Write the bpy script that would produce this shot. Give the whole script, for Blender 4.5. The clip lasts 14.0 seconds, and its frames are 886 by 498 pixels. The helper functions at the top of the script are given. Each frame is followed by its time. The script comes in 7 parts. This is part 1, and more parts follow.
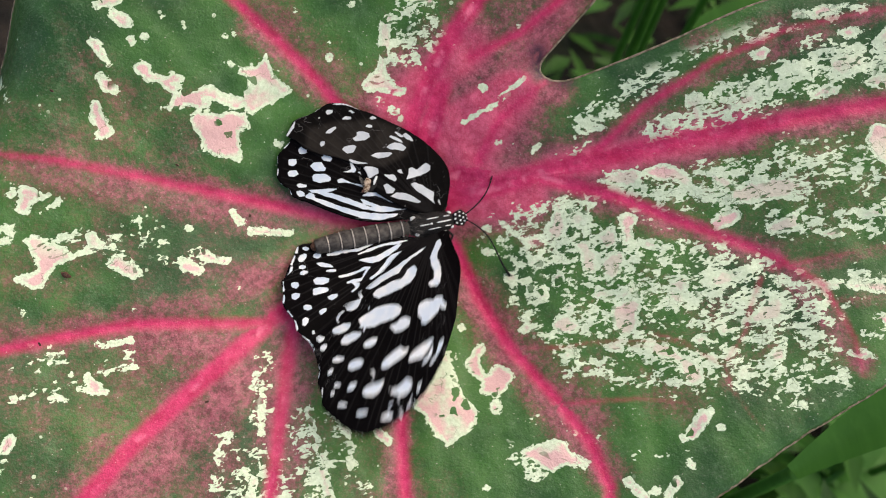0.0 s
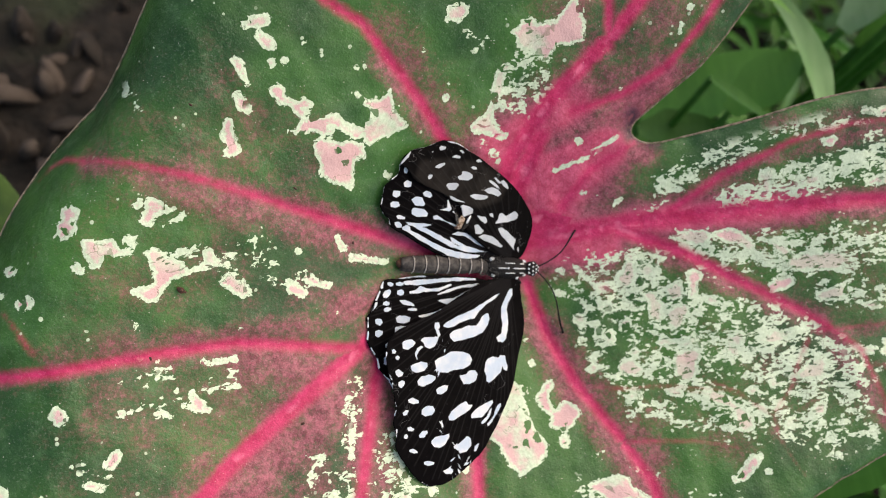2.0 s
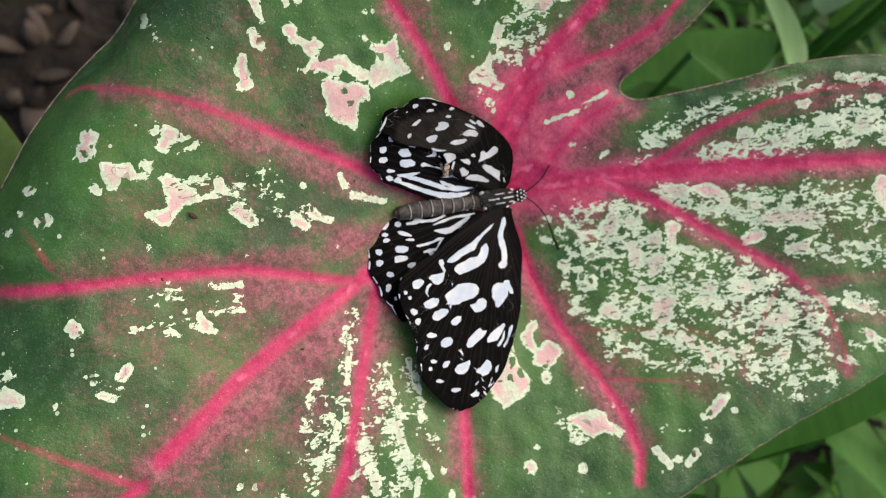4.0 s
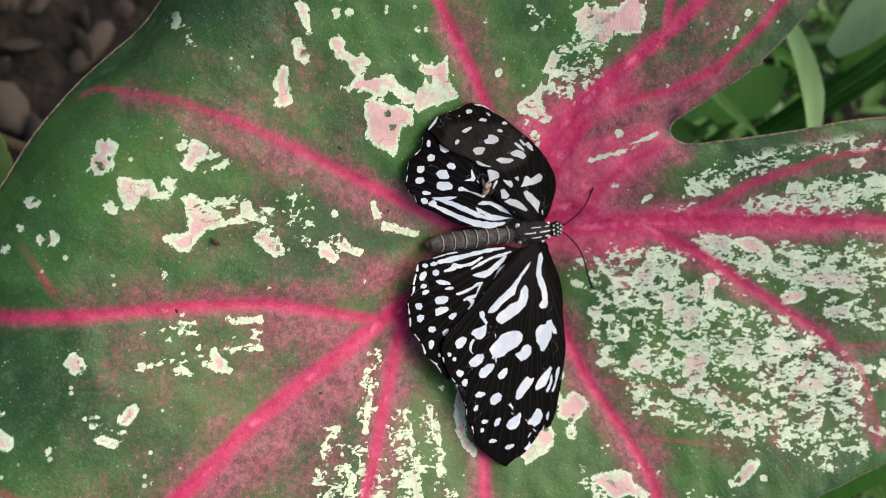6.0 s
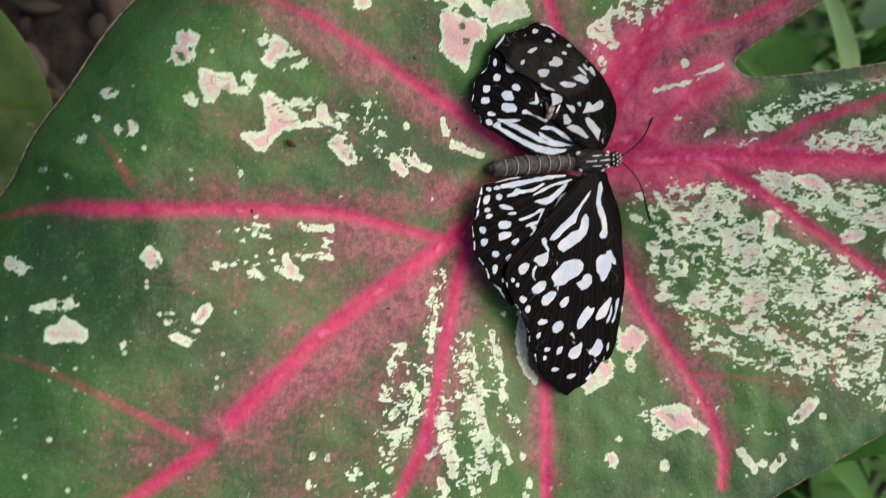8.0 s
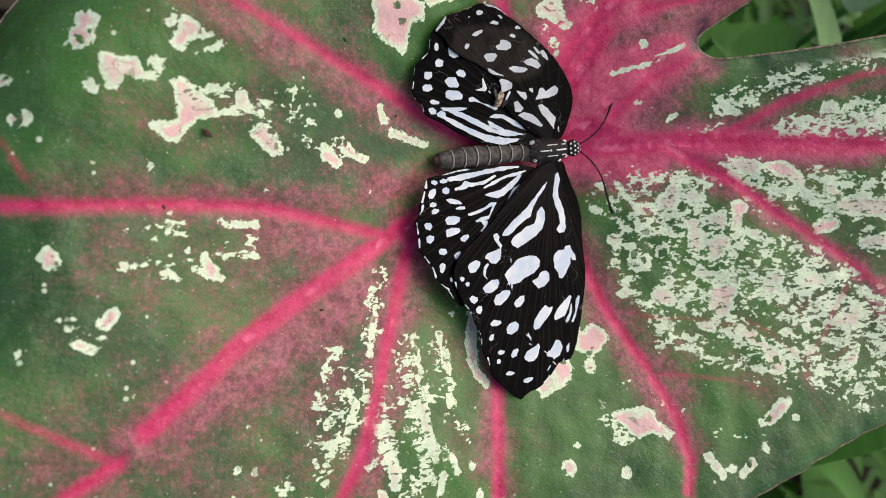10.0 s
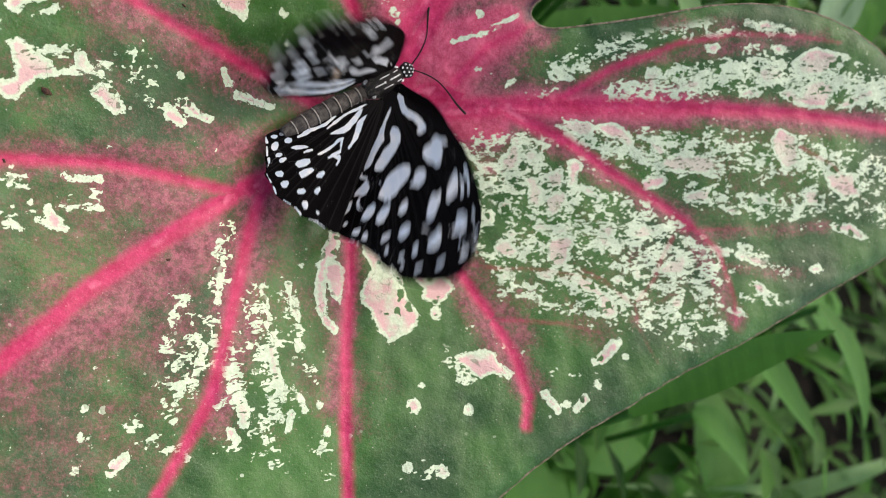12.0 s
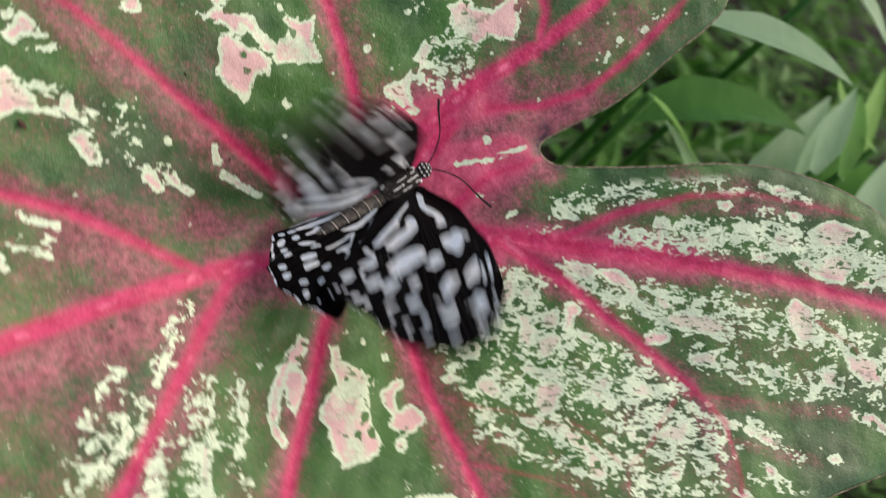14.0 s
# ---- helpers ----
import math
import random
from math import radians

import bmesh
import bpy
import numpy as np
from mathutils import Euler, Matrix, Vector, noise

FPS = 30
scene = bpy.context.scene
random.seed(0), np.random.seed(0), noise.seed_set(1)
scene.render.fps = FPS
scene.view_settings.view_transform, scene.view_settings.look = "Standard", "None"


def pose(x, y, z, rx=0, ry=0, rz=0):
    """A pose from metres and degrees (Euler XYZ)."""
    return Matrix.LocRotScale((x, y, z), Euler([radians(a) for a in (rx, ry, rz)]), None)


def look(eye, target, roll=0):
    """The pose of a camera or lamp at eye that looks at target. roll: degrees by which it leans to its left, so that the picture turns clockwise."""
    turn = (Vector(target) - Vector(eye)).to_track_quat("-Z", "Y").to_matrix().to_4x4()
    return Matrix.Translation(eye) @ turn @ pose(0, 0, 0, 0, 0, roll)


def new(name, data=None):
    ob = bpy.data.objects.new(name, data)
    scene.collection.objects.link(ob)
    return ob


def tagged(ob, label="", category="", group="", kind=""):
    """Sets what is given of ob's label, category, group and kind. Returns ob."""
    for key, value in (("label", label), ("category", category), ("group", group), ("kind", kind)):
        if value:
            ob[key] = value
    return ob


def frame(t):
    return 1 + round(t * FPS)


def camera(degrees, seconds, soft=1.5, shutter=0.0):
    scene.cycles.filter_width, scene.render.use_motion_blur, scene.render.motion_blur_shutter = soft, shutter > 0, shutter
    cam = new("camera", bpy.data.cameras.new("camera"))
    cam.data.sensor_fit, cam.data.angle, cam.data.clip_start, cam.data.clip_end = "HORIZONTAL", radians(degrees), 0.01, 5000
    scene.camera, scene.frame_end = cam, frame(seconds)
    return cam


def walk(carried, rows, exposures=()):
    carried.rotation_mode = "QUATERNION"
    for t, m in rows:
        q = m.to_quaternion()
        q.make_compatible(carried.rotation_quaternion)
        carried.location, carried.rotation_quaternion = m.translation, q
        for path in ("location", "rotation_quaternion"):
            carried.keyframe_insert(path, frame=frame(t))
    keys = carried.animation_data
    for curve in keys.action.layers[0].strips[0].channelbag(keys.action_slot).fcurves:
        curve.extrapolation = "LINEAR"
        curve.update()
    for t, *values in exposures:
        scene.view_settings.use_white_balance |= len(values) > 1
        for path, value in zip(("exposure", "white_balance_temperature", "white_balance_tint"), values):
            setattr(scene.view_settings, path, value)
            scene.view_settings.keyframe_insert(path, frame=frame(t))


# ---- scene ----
# Leaf space: x along the blade to its basal lobes, y across, z out of the blade's upper face.
LEAF = pose(0, 0, 0.255, 27, 0, 0)
cam = camera(55.6, 14.0, soft=0.75, shutter=0.22)
cam.data.dof.use_dof = True
cam.data.dof.focus_distance = 0.150
cam.data.dof.aperture_fstop = 22
PATH = [
    (0, 0.0042, -0.0024, 0.1699, -0.94, -7.65, -0.32),
    (0.5, -0.0053, -0.0016, 0.1667, -0.89, -9.15, 0.98),
    (1, -0.0197, -0.0002, 0.1693, -1.37, -13.26, 3.78),
    (1.5, -0.0348, -0.0001, 0.1640, -1.41, -14.34, 4.65),
    (2, -0.0423, 0.0039, 0.1673, -2.26, -16.91, 5.08),
    (2.5, -0.0525, 0.0023, 0.1615, -2.61, -19.16, 5.44),
    (3, -0.0506, -0.0051, 0.1653, -2.81, -18.79, 5.05),
    (3.2, -0.0489, -0.0085, 0.1716, -2.28, -18.48, 4.91),
    (5.3, -0.0607, 0.0041, 0.1719, -8.67, -21.58, 12.40),
    (5.5, -0.0639, 0.0034, 0.1668, -8.37, -22.18, 12.06),
    (6, -0.0624, 0.0011, 0.1552, -6.38, -22.28, 12.08),
    (6.5, -0.0622, 0.0041, 0.1502, -6.24, -22.30, 13.46),
    (7, -0.0624, 0.0082, 0.1487, -6.41, -22.47, 13.42),
    (7.5, -0.0665, 0.0007, 0.1460, -6.69, -23.12, 13.73),
    (8, -0.0717, -0.0180, 0.1489, -6.43, -22.90, 13.48),
    (8.2, -0.0731, -0.0250, 0.1477, -5.44, -23.62, 12.79),
    (10.3, -0.0572, -0.0152, 0.1430, -6.38, -22.95, 12.53),
    (10.5, -0.0582, -0.0146, 0.1434, -6.49, -23.22, 12.52),
    (11, -0.0600, -0.0135, 0.1462, -6.62, -23.85, 12.64),
    (11.5, -0.0533, -0.0195, 0.1577, -6.42, -26.84, 12.91),
    (12, -0.0454, -0.0198, 0.1625, -6.51, -26.96, 12.02),
    (12.5, -0.0518, -0.0085, 0.1614, -5.81, -27.88, 14.20),
    (13, -0.0560, -0.0027, 0.1616, -5.50, -27.71, 14.76),
    (13.5, -0.0587, -0.0003, 0.1590, -5.59, -28.02, 15.07),
    (13.6, -0.0549, -0.0080, 0.1539, -2.49, -28.84, 15.45),
    (13.7, -0.0502, -0.0115, 0.1548, 1.20, -28.10, 15.85),
    (13.8, -0.0385, -0.0117, 0.1521, 0.40, -24.63, 17.65),
    (13.9, -0.0405, -0.0285, 0.1450, 4.05, -28.65, 17.82),
    (14, -0.0279, -0.0387, 0.1541, 6.19, -25.65, 19.71),
]
walk(cam, [(t, LEAF @ pose(x, y, z, rx, ry, rz)) for t, x, y, z, rx, ry, rz in PATH], [(t, stops, kelvin, 9) for t, stops, kelvin in ((0.0, 0.36, 7450), (2.0, 0.35, 7500), (3.0, 0.30, 7550), (6.0, 0.30, 7350), (7.0, 0.30, 7350), (8.0, 0.15, 7350), (10.5, 0.22, 7200), (11.0, 0.34, 7050), (11.5, 0.36, 7200), (13.5, 0.37, 7150), (14.0, 0.30, 7500))])

# ---- light: bright overcast sky, soft sun from above ----
world = bpy.data.worlds.new("sky")
scene.world = world
world.use_nodes = True
sky = world.node_tree.nodes.new("ShaderNodeTexSky")
sky.sky_type = "NISHITA"
sky.sun_disc = False
sky.sun_elevation, sky.sun_rotation = radians(60), radians(75)
sky.air_density, sky.dust_density = 1.0, 3.0
background = world.node_tree.nodes["Background"]
background.inputs["Strength"].default_value = 0.185
world.node_tree.links.new(sky.outputs["Color"], background.inputs["Color"])
sun = new("sun", bpy.data.lights.new("sun", "SUN"))
sun.data.energy, sun.data.angle, sun.data.color = 1.65, radians(80), (1.0, 0.93, 0.84)
sun.matrix_world = look((0.5 * math.sin(radians(75)), 0.5 * math.cos(radians(75)), 0.866), (0, 0, 0))


# ---- node helpers ----
class Nodes:
    """A short way to write node trees: every method returns an output socket."""

    def __init__(self, name, rough=0.5, spec=0.5):
        self.mat = bpy.data.materials.new(name)
        self.mat.use_nodes = True
        self.tree = self.mat.node_tree
        self.bsdf = self.tree.nodes["Principled BSDF"]
        self.bsdf.inputs["Roughness"].default_value = rough
        self.bsdf.inputs["Specular IOR Level"].default_value = spec

    def put(self, socket, value):
        if hasattr(value, "node"):
            self.tree.links.new(value, socket)
        elif isinstance(value, tuple) and len(value) == 3 and socket.type == "RGBA":
            socket.default_value = (*value, 1)
        else:
            socket.default_value = value

    def set(self, name, value):
        self.put(self.bsdf.inputs[name], value)

    def attr(self, name):
        n = self.tree.nodes.new("ShaderNodeAttribute")
        n.attribute_name = name
        return n.outputs["Fac"]

    def coords(self, scale=(1, 1, 1), turn=0.0):
        """Object coordinates, turned about z and then stretched."""
        vec = self.tree.nodes.new("ShaderNodeTexCoord").outputs["Object"]
        for key, value in (("Rotation", (0, 0, radians(turn))), ("Scale", scale)):
            m = self.tree.nodes.new("ShaderNodeMapping")
            self.tree.links.new(vec, m.inputs["Vector"])
            m.inputs[key].default_value = value
            vec = m.outputs["Vector"]
        return vec

    def noise(self, scale, detail=3.0, vec=None, rough=0.55):
        n = self.tree.nodes.new("ShaderNodeTexNoise")
        n.inputs["Scale"].default_value, n.inputs["Detail"].default_value, n.inputs["Roughness"].default_value = scale, detail, rough
        self.tree.links.new(vec or self.coords(), n.inputs["Vector"])
        return n.outputs["Fac"]

    def cells(self, scale, feature="F1", vec=None):
        n = self.tree.nodes.new("ShaderNodeTexVoronoi")
        n.feature = feature
        n.inputs["Scale"].default_value = scale
        self.tree.links.new(vec or self.coords(), n.inputs["Vector"])
        return n.outputs["Distance"]

    def cell_random(self, scale, vec=None, metric="EUCLIDEAN"):
        n = self.tree.nodes.new("ShaderNodeTexVoronoi")
        n.distance = metric
        n.inputs["Scale"].default_value = scale
        self.tree.links.new(vec or self.coords(), n.inputs["Vector"])
        split = self.tree.nodes.new("ShaderNodeSeparateColor")
        self.tree.links.new(n.outputs["Color"], split.inputs[0])
        return split.outputs[0]

    def warped(self, vec, scale, amount):
        """Coordinates shaken by noise, so that cells lose their straight sides."""
        n = self.tree.nodes.new("ShaderNodeTexNoise")
        n.inputs["Scale"].default_value, n.inputs["Detail"].default_value = scale, 3.0
        self.tree.links.new(vec, n.inputs["Vector"])
        m = self.tree.nodes.new("ShaderNodeVectorMath")
        m.operation = "MULTIPLY_ADD"
        self.tree.links.new(n.outputs["Color"], m.inputs[0])
        m.inputs[1].default_value = (amount, amount, amount)
        self.tree.links.new(vec, m.inputs[2])
        return m.outputs[0]

    def math(self, op, a, b=0.0, clamp=False):
        n = self.tree.nodes.new("ShaderNodeMath")
        n.operation, n.use_clamp = op, clamp
        self.put(n.inputs[0], a)
        self.put(n.inputs[1], b)
        return n.outputs[0]

    def step(self, value, lo, hi, to_lo=0.0, to_hi=1.0):
        n = self.tree.nodes.new("ShaderNodeMapRange")
        n.interpolation_type = "SMOOTHSTEP"
        self.put(n.inputs["Value"], value)
        for key, v in (("From Min", lo), ("From Max", hi), ("To Min", to_lo), ("To Max", to_hi)):
            self.put(n.inputs[key], v)
        return n.outputs["Result"]

    def mix(self, fac, a, b):
        n = self.tree.nodes.new("ShaderNodeMix")
        n.data_type = "RGBA"
        self.put(n.inputs[0], fac)
        self.put(n.inputs[6], a)
        self.put(n.inputs[7], b)
        return n.outputs[2]

    def random(self):
        return self.tree.nodes.new("ShaderNodeObjectInfo").outputs["Random"]

    def island(self):
        return self.tree.nodes.new("ShaderNodeNewGeometry").outputs["Random Per Island"]

    def translucent(self, colour, amount):
        """Lets part of the light through a thin sheet."""
        t = self.tree.nodes.new("ShaderNodeBsdfTranslucent")
        self.put(t.inputs["Color"], colour)
        m = self.tree.nodes.new("ShaderNodeMixShader")
        m.inputs[0].default_value = amount
        self.tree.links.new(self.bsdf.outputs[0], m.inputs[1])
        self.tree.links.new(t.outputs[0], m.inputs[2])
        self.tree.links.new(m.outputs[0], self.tree.nodes["Material Output"].inputs["Surface"])

    def bump(self, height, distance, strength=1.0):
        n = self.tree.nodes.new("ShaderNodeBump")
        n.inputs["Distance"].default_value, n.inputs["Strength"].default_value = distance, strength
        self.put(n.inputs["Height"], height)
        self.set("Normal", n.outputs["Normal"])


# ---- materials ----
def caladium_material(name):
    """Green blade with red veins, a red flush beside them, and pale blotches with rosy hearts."""
    n = Nodes(name, 0.42, 0.30)
    vein, blush, pale, speck, rim = n.attr("vein"), n.attr("blush"), n.attr("pale"), n.attr("speck"), n.attr("rim")
    broad, mid, fine = n.noise(45, 3), n.noise(260, 4), n.noise(1500, 3)
    green = n.mix(n.step(broad, 0.33, 0.68), (0.017, 0.061, 0.016), (0.045, 0.138, 0.025))
    # the blade's greyish sheen, painted as lighter patches; below it, darker grain
    green = n.mix(n.math("MULTIPLY", n.step(n.noise(420, 5, rough=0.75), 0.48, 0.70), 0.4), green, (0.080, 0.165, 0.07))
    green = n.mix(n.math("MULTIPLY", n.step(n.noise(1300, 4, rough=0.8), 0.56, 0.68), 0.45), green, (0.012, 0.040, 0.016))
    # red flush, broken into fine grains
    grain = n.math("ADD", n.math("MULTIPLY", n.noise(1100, 5, rough=0.8), 0.6), n.math("MULTIPLY", n.noise(150, 4), 0.4))
    flush = n.step(n.math("ADD", grain, n.math("MULTIPLY", blush, 0.42)), 0.55, 0.86)
    red = n.mix(n.step(n.noise(700, 5, rough=0.8), 0.36, 0.64), (0.140, 0.034, 0.046), (0.385, 0.103, 0.143))
    hairs = n.warped(n.coords(), 420, 0.0035)
    hair = n.math("MULTIPLY", n.step(n.cells(300, "DISTANCE_TO_EDGE", hairs), 0.045, 0.010), n.step(n.noise(110, 3), 0.42, 0.58))
    red = n.mix(n.math("MULTIPLY", hair, 0.42), red, (0.080, 0.022, 0.028))
    red = n.mix(n.step(blush, 0.70, 1.1), red, n.mix(n.step(n.noise(500, 5, rough=0.75), 0.36, 0.64), (0.43, 0.040, 0.100), (0.59, 0.095, 0.182)))
    red = n.mix(n.math("MULTIPLY", n.step(n.cells(460, "DISTANCE_TO_EDGE", hairs), 0.06, 0.015), n.step(n.noise(140, 3), 0.40, 0.60, 0.0, 0.30)), red, (0.20, 0.016, 0.040))
    colour = n.mix(n.math("MULTIPLY", flush, n.step(blush, 0.0, 0.5, 0.45, 0.95)), green, red)
    # pale blotches, nibbled along the leaf's fine cells, and flecks in the speckled fields
    cells = n.warped(n.coords((1, 1, 1), -12), 300, 0.0007)
    nibble = n.math("ADD", n.math("MULTIPLY", n.math("SUBTRACT", n.cell_random(620, cells, "CHEBYCHEV"), 0.5), 0.34), n.math("MULTIPLY", n.math("SUBTRACT", n.noise(340, 4, rough=0.6), 0.5), 1.7))
    nibble = n.math("ADD", nibble, n.math("MULTIPLY", n.math("SUBTRACT", n.cell_random(1500, cells, "CHEBYCHEV"), 0.5), 0.35))
    depth = n.math("ADD", n.math("ADD", pale, nibble), 0.05)
    blotch = n.step(depth, 0.03, -0.03)
    across = n.warped(n.coords((0.86, 1.30, 1.0), -14), 330, 0.0008)
    chance = n.math("ADD", n.math("MULTIPLY", n.noise(420, 2, across, 0.5), 0.58), n.math("MULTIPLY", n.noise(1150, 2, across, 0.5), 0.42))
    limit = n.math("SUBTRACT", 0.700, n.math("MULTIPLY", speck, 0.37))
    field = n.math("MULTIPLY", n.step(n.math("SUBTRACT", chance, limit), -0.012, 0.012), n.step(speck, 0.02, 0.1))
    dots = n.math("MULTIPLY", n.step(n.cells(900, "F1", cells), 0.36, 0.30), n.step(n.math("ADD", n.cell_random(900, cells), n.step(n.noise(70, 2), 0.42, 0.75, 0.03, -0.06)), 0.04, 0.02))
    mask = n.math("MAXIMUM", n.math("MAXIMUM", blotch, field), n.math("MULTIPLY", n.math("MULTIPLY", dots, 0.8), n.step(blush, 0.35, 0.6, 1.0, 0.0)))
    mask = n.math("MULTIPLY", mask, n.math("MAXIMUM", n.step(n.cell_random(760, cells, "CHEBYCHEV"), 0.07, 0.10), n.step(n.noise(90, 2), 0.5, 0.45)))
    lines = n.math("MAXIMUM", n.step(n.cells(300, "DISTANCE_TO_EDGE", hairs), 0.008, 0.022), n.step(n.noise(120, 2), 0.40, 0.46))
    threads = n.step(n.noise(900, 2, n.coords((0.55, 1.5, 1.0), -14), 0.5), 0.60, 0.625, 0.0, 0.92)
    threads = n.math("MULTIPLY", threads, n.step(speck, 0.15, 0.5))
    mask = n.math("MULTIPLY", mask, n.math("ADD", n.math("MULTIPLY", lines, 0.6), 0.4))
    mask = n.math("MULTIPLY", mask, n.math("SUBTRACT", 1.0, threads))
    mask = n.math("MULTIPLY", mask, n.step(rim, 1.8, 4.5))
    heart = n.math("MULTIPLY", n.step(depth, -0.45, -0.95), n.step(n.math("ADD", n.noise(130, 4), n.math("MULTIPLY", blush, 0.28)), 0.39, 0.55))
    heart = n.math("MULTIPLY", heart, n.step(speck, 0.2, 0.5, 1.0, 0.45))
    cream = n.mix(n.step(fine, 0.3, 0.7), (0.49, 0.59, 0.41), (0.61, 0.70, 0.53))
    colour = n.mix(mask, colour, n.mix(n.math("MULTIPLY", heart, 0.85), cream, (0.64, 0.34, 0.36)))
    # veins
    wob = n.math("ADD", vein, n.math("MULTIPLY", n.math("SUBTRACT", n.noise(600, 5, rough=0.7), 0.5), 1.6))
    rib = n.mix(n.step(n.noise(420, 6, rough=0.7), 0.34, 0.66), (0.40, 0.010, 0.070), (0.54, 0.032, 0.125))
    rib = n.mix(n.math("MULTIPLY", n.step(vein, -0.3, -1.3), n.step(n.noise(240, 3, n.coords((1, 1, 1))), 0.5, 0.7)), rib, (0.64, 0.12, 0.22))
    colour = n.mix(n.step(wob, 1.35, -0.75), colour, rib)
    # fine grain over all
    grit = n.noise(2300, 3, rough=0.75)
    colour = n.mix(n.math("MULTIPLY", n.step(grit, 0.55, 0.68), 0.38), colour, n.mix(0.75, (0.0, 0.0, 0.0), colour))
    colour = n.mix(n.math("MULTIPLY", n.step(grit, 0.45, 0.32), 0.35), colour, n.mix(0.16, colour, (1.0, 0.85, 0.85)))
    # the purplish fold at the notch, and tiny glints painted as pale specks
    colour = n.mix(n.math("MULTIPLY", n.attr("fold"), n.step(n.noise(700, 4), 0.25, 0.6)), colour, (0.040, 0.012, 0.026))
    glint = n.math("MULTIPLY", n.step(n.cells(1500, "F1"), 0.20, 0.12), n.step(n.cell_random(1500), 0.09, 0.06))
    colour = n.mix(n.math("MULTIPLY", n.math("MULTIPLY", glint, n.step(blush, 0.3, 0.7, 1.0, 0.35)), 0.55), colour, (0.62, 0.52, 0.48))
    n.set("Base Color", colour)
    n.set("Roughness", n.step(n.noise(300, 4), 0.3, 0.7, 0.30, 0.55))
    relief = n.math("ADD", n.math("MULTIPLY", n.noise(900, 4), 0.5), n.math("MULTIPLY", n.cells(520, "DISTANCE_TO_EDGE", cells), 0.6))
    relief = n.math("ADD", relief, n.math("MULTIPLY", n.noise(2600, 2), 0.45))
    n.bump(relief, 0.00036, 0.45)
    return n.mat


def leaf_material(name, dark, light, rough=0.5, gloss=0.22):
    n = Nodes(name, rough, gloss)
    stripes = n.noise(260, 3, n.coords((1.0, 0.06, 1.0)))
    tone = n.math("ADD", n.math("MULTIPLY", n.island(), 0.5), n.math("MULTIPLY", n.noise(30, 3), 0.5))
    colour = n.mix(n.step(tone, 0.2, 0.8), dark, light)
    colour = n.mix(n.math("MULTIPLY", n.step(stripes, 0.45, 0.65), 0.35), colour, light)
    n.set("Base Color", colour)
    n.bump(stripes, 0.0006, 0.6)
    n.translucent(n.mix(0.5, colour, light), 0.35)
    return n.mat


def soil_material():
    n = Nodes("dark moist soil", 0.95, 0.2)
    colour = n.mix(n.step(n.noise(60, 5), 0.35, 0.7), (0.008, 0.007, 0.006), (0.026, 0.020, 0.016))
    colour = n.mix(n.step(n.noise(9, 3), 0.5, 0.7), colour, (0.03, 0.04, 0.02))
    n.set("Base Color", colour)
    n.bump(n.noise(140, 6), 0.006)
    return n.mat


def stone_material():
    n = Nodes("brown bark and gravel", 0.85, 0.25)
    tone = n.math("ADD", n.math("MULTIPLY", n.island(), 0.7), n.math("MULTIPLY", n.noise(120, 4), 0.3))
    colour = n.mix(n.step(tone, 0.15, 0.85), (0.018, 0.014, 0.011), (0.080, 0.060, 0.048))
    n.set("Base Color", colour)
    n.bump(n.noise(500, 5), 0.001)
    return n.mat


def wing_material(name, dark, pale_a, pale_b):
    """Black scales with translucent white windows; fine scratches where scales are lost."""
    n = Nodes(name, 0.5, 0.03)
    d = n.math("ADD", n.attr("pale"), n.math("MULTIPLY", n.math("SUBTRACT", n.noise(620, 3), 0.5), 0.4))
    d = n.math("ADD", d, n.math("MULTIPLY", n.math("SUBTRACT", n.noise(260, 2), 0.5), 0.6))
    base = n.mix(n.step(n.noise(900, 4), 0.3, 0.7), dark, (dark[0] * 1.5, dark[1] * 1.5, dark[2] * 1.5))
    base = n.mix(n.math("MULTIPLY", n.attr("worn"), n.step(n.noise(240, 3), 0.30, 0.62, 0.35, 0.9)), base, (0.026, 0.022, 0.019))
    scratch = n.math("MULTIPLY", n.step(n.noise(420, 4, n.coords((2.6, 0.5, 1), 20), 0.8), 0.66, 0.72), 0.16)
    base = n.mix(scratch, base, (0.32, 0.32, 0.33))
    crease = n.step(n.math("ABSOLUTE", n.math("SUBTRACT", n.noise(95, 4, rough=0.6), 0.5)), 0.0045, 0.001)
    base = n.mix(n.math("MULTIPLY", crease, n.step(n.noise(160, 2), 0.5, 0.65, 0.0, 0.28)), base, (0.36, 0.35, 0.36))
    base = n.mix(n.math("MULTIPLY", n.step(n.attr("rib"), 0.22, 0.04), 0.04), base, (0.2, 0.19, 0.19))
    light = n.mix(n.step(n.noise(300, 3), 0.35, 0.7), pale_a, pale_b)
    colour = n.mix(n.step(d, 0.03, -0.07), base, light)
    n.set("Base Color", colour)
    n.translucent(n.mix(0.006, colour, (0.5, 0.48, 0.47)), 0.22)
    n.set("Roughness", n.step(n.noise(600, 3), 0.3, 0.7, 0.42, 0.62))
    n.bump(n.math("ADD", n.math("MULTIPLY", n.step(n.attr("rib"), 0.45, 0.0), 0.08), n.math("MULTIPLY", n.noise(2000, 3), 0.3)), 0.0002, 0.8)
    return n.mat


def plain_material(name, a, b, scale=800, rough=0.6, spec=0.4, bump=0.0003):
    n = Nodes(name, rough, spec)
    n.set("Base Color", n.mix(n.step(n.noise(scale, 4), 0.35, 0.65), a, b))
    n.bump(n.noise(scale * 2.5, 4), bump, 0.7)
    return n.mat


M_CALADIUM = caladium_material("caladium blade")


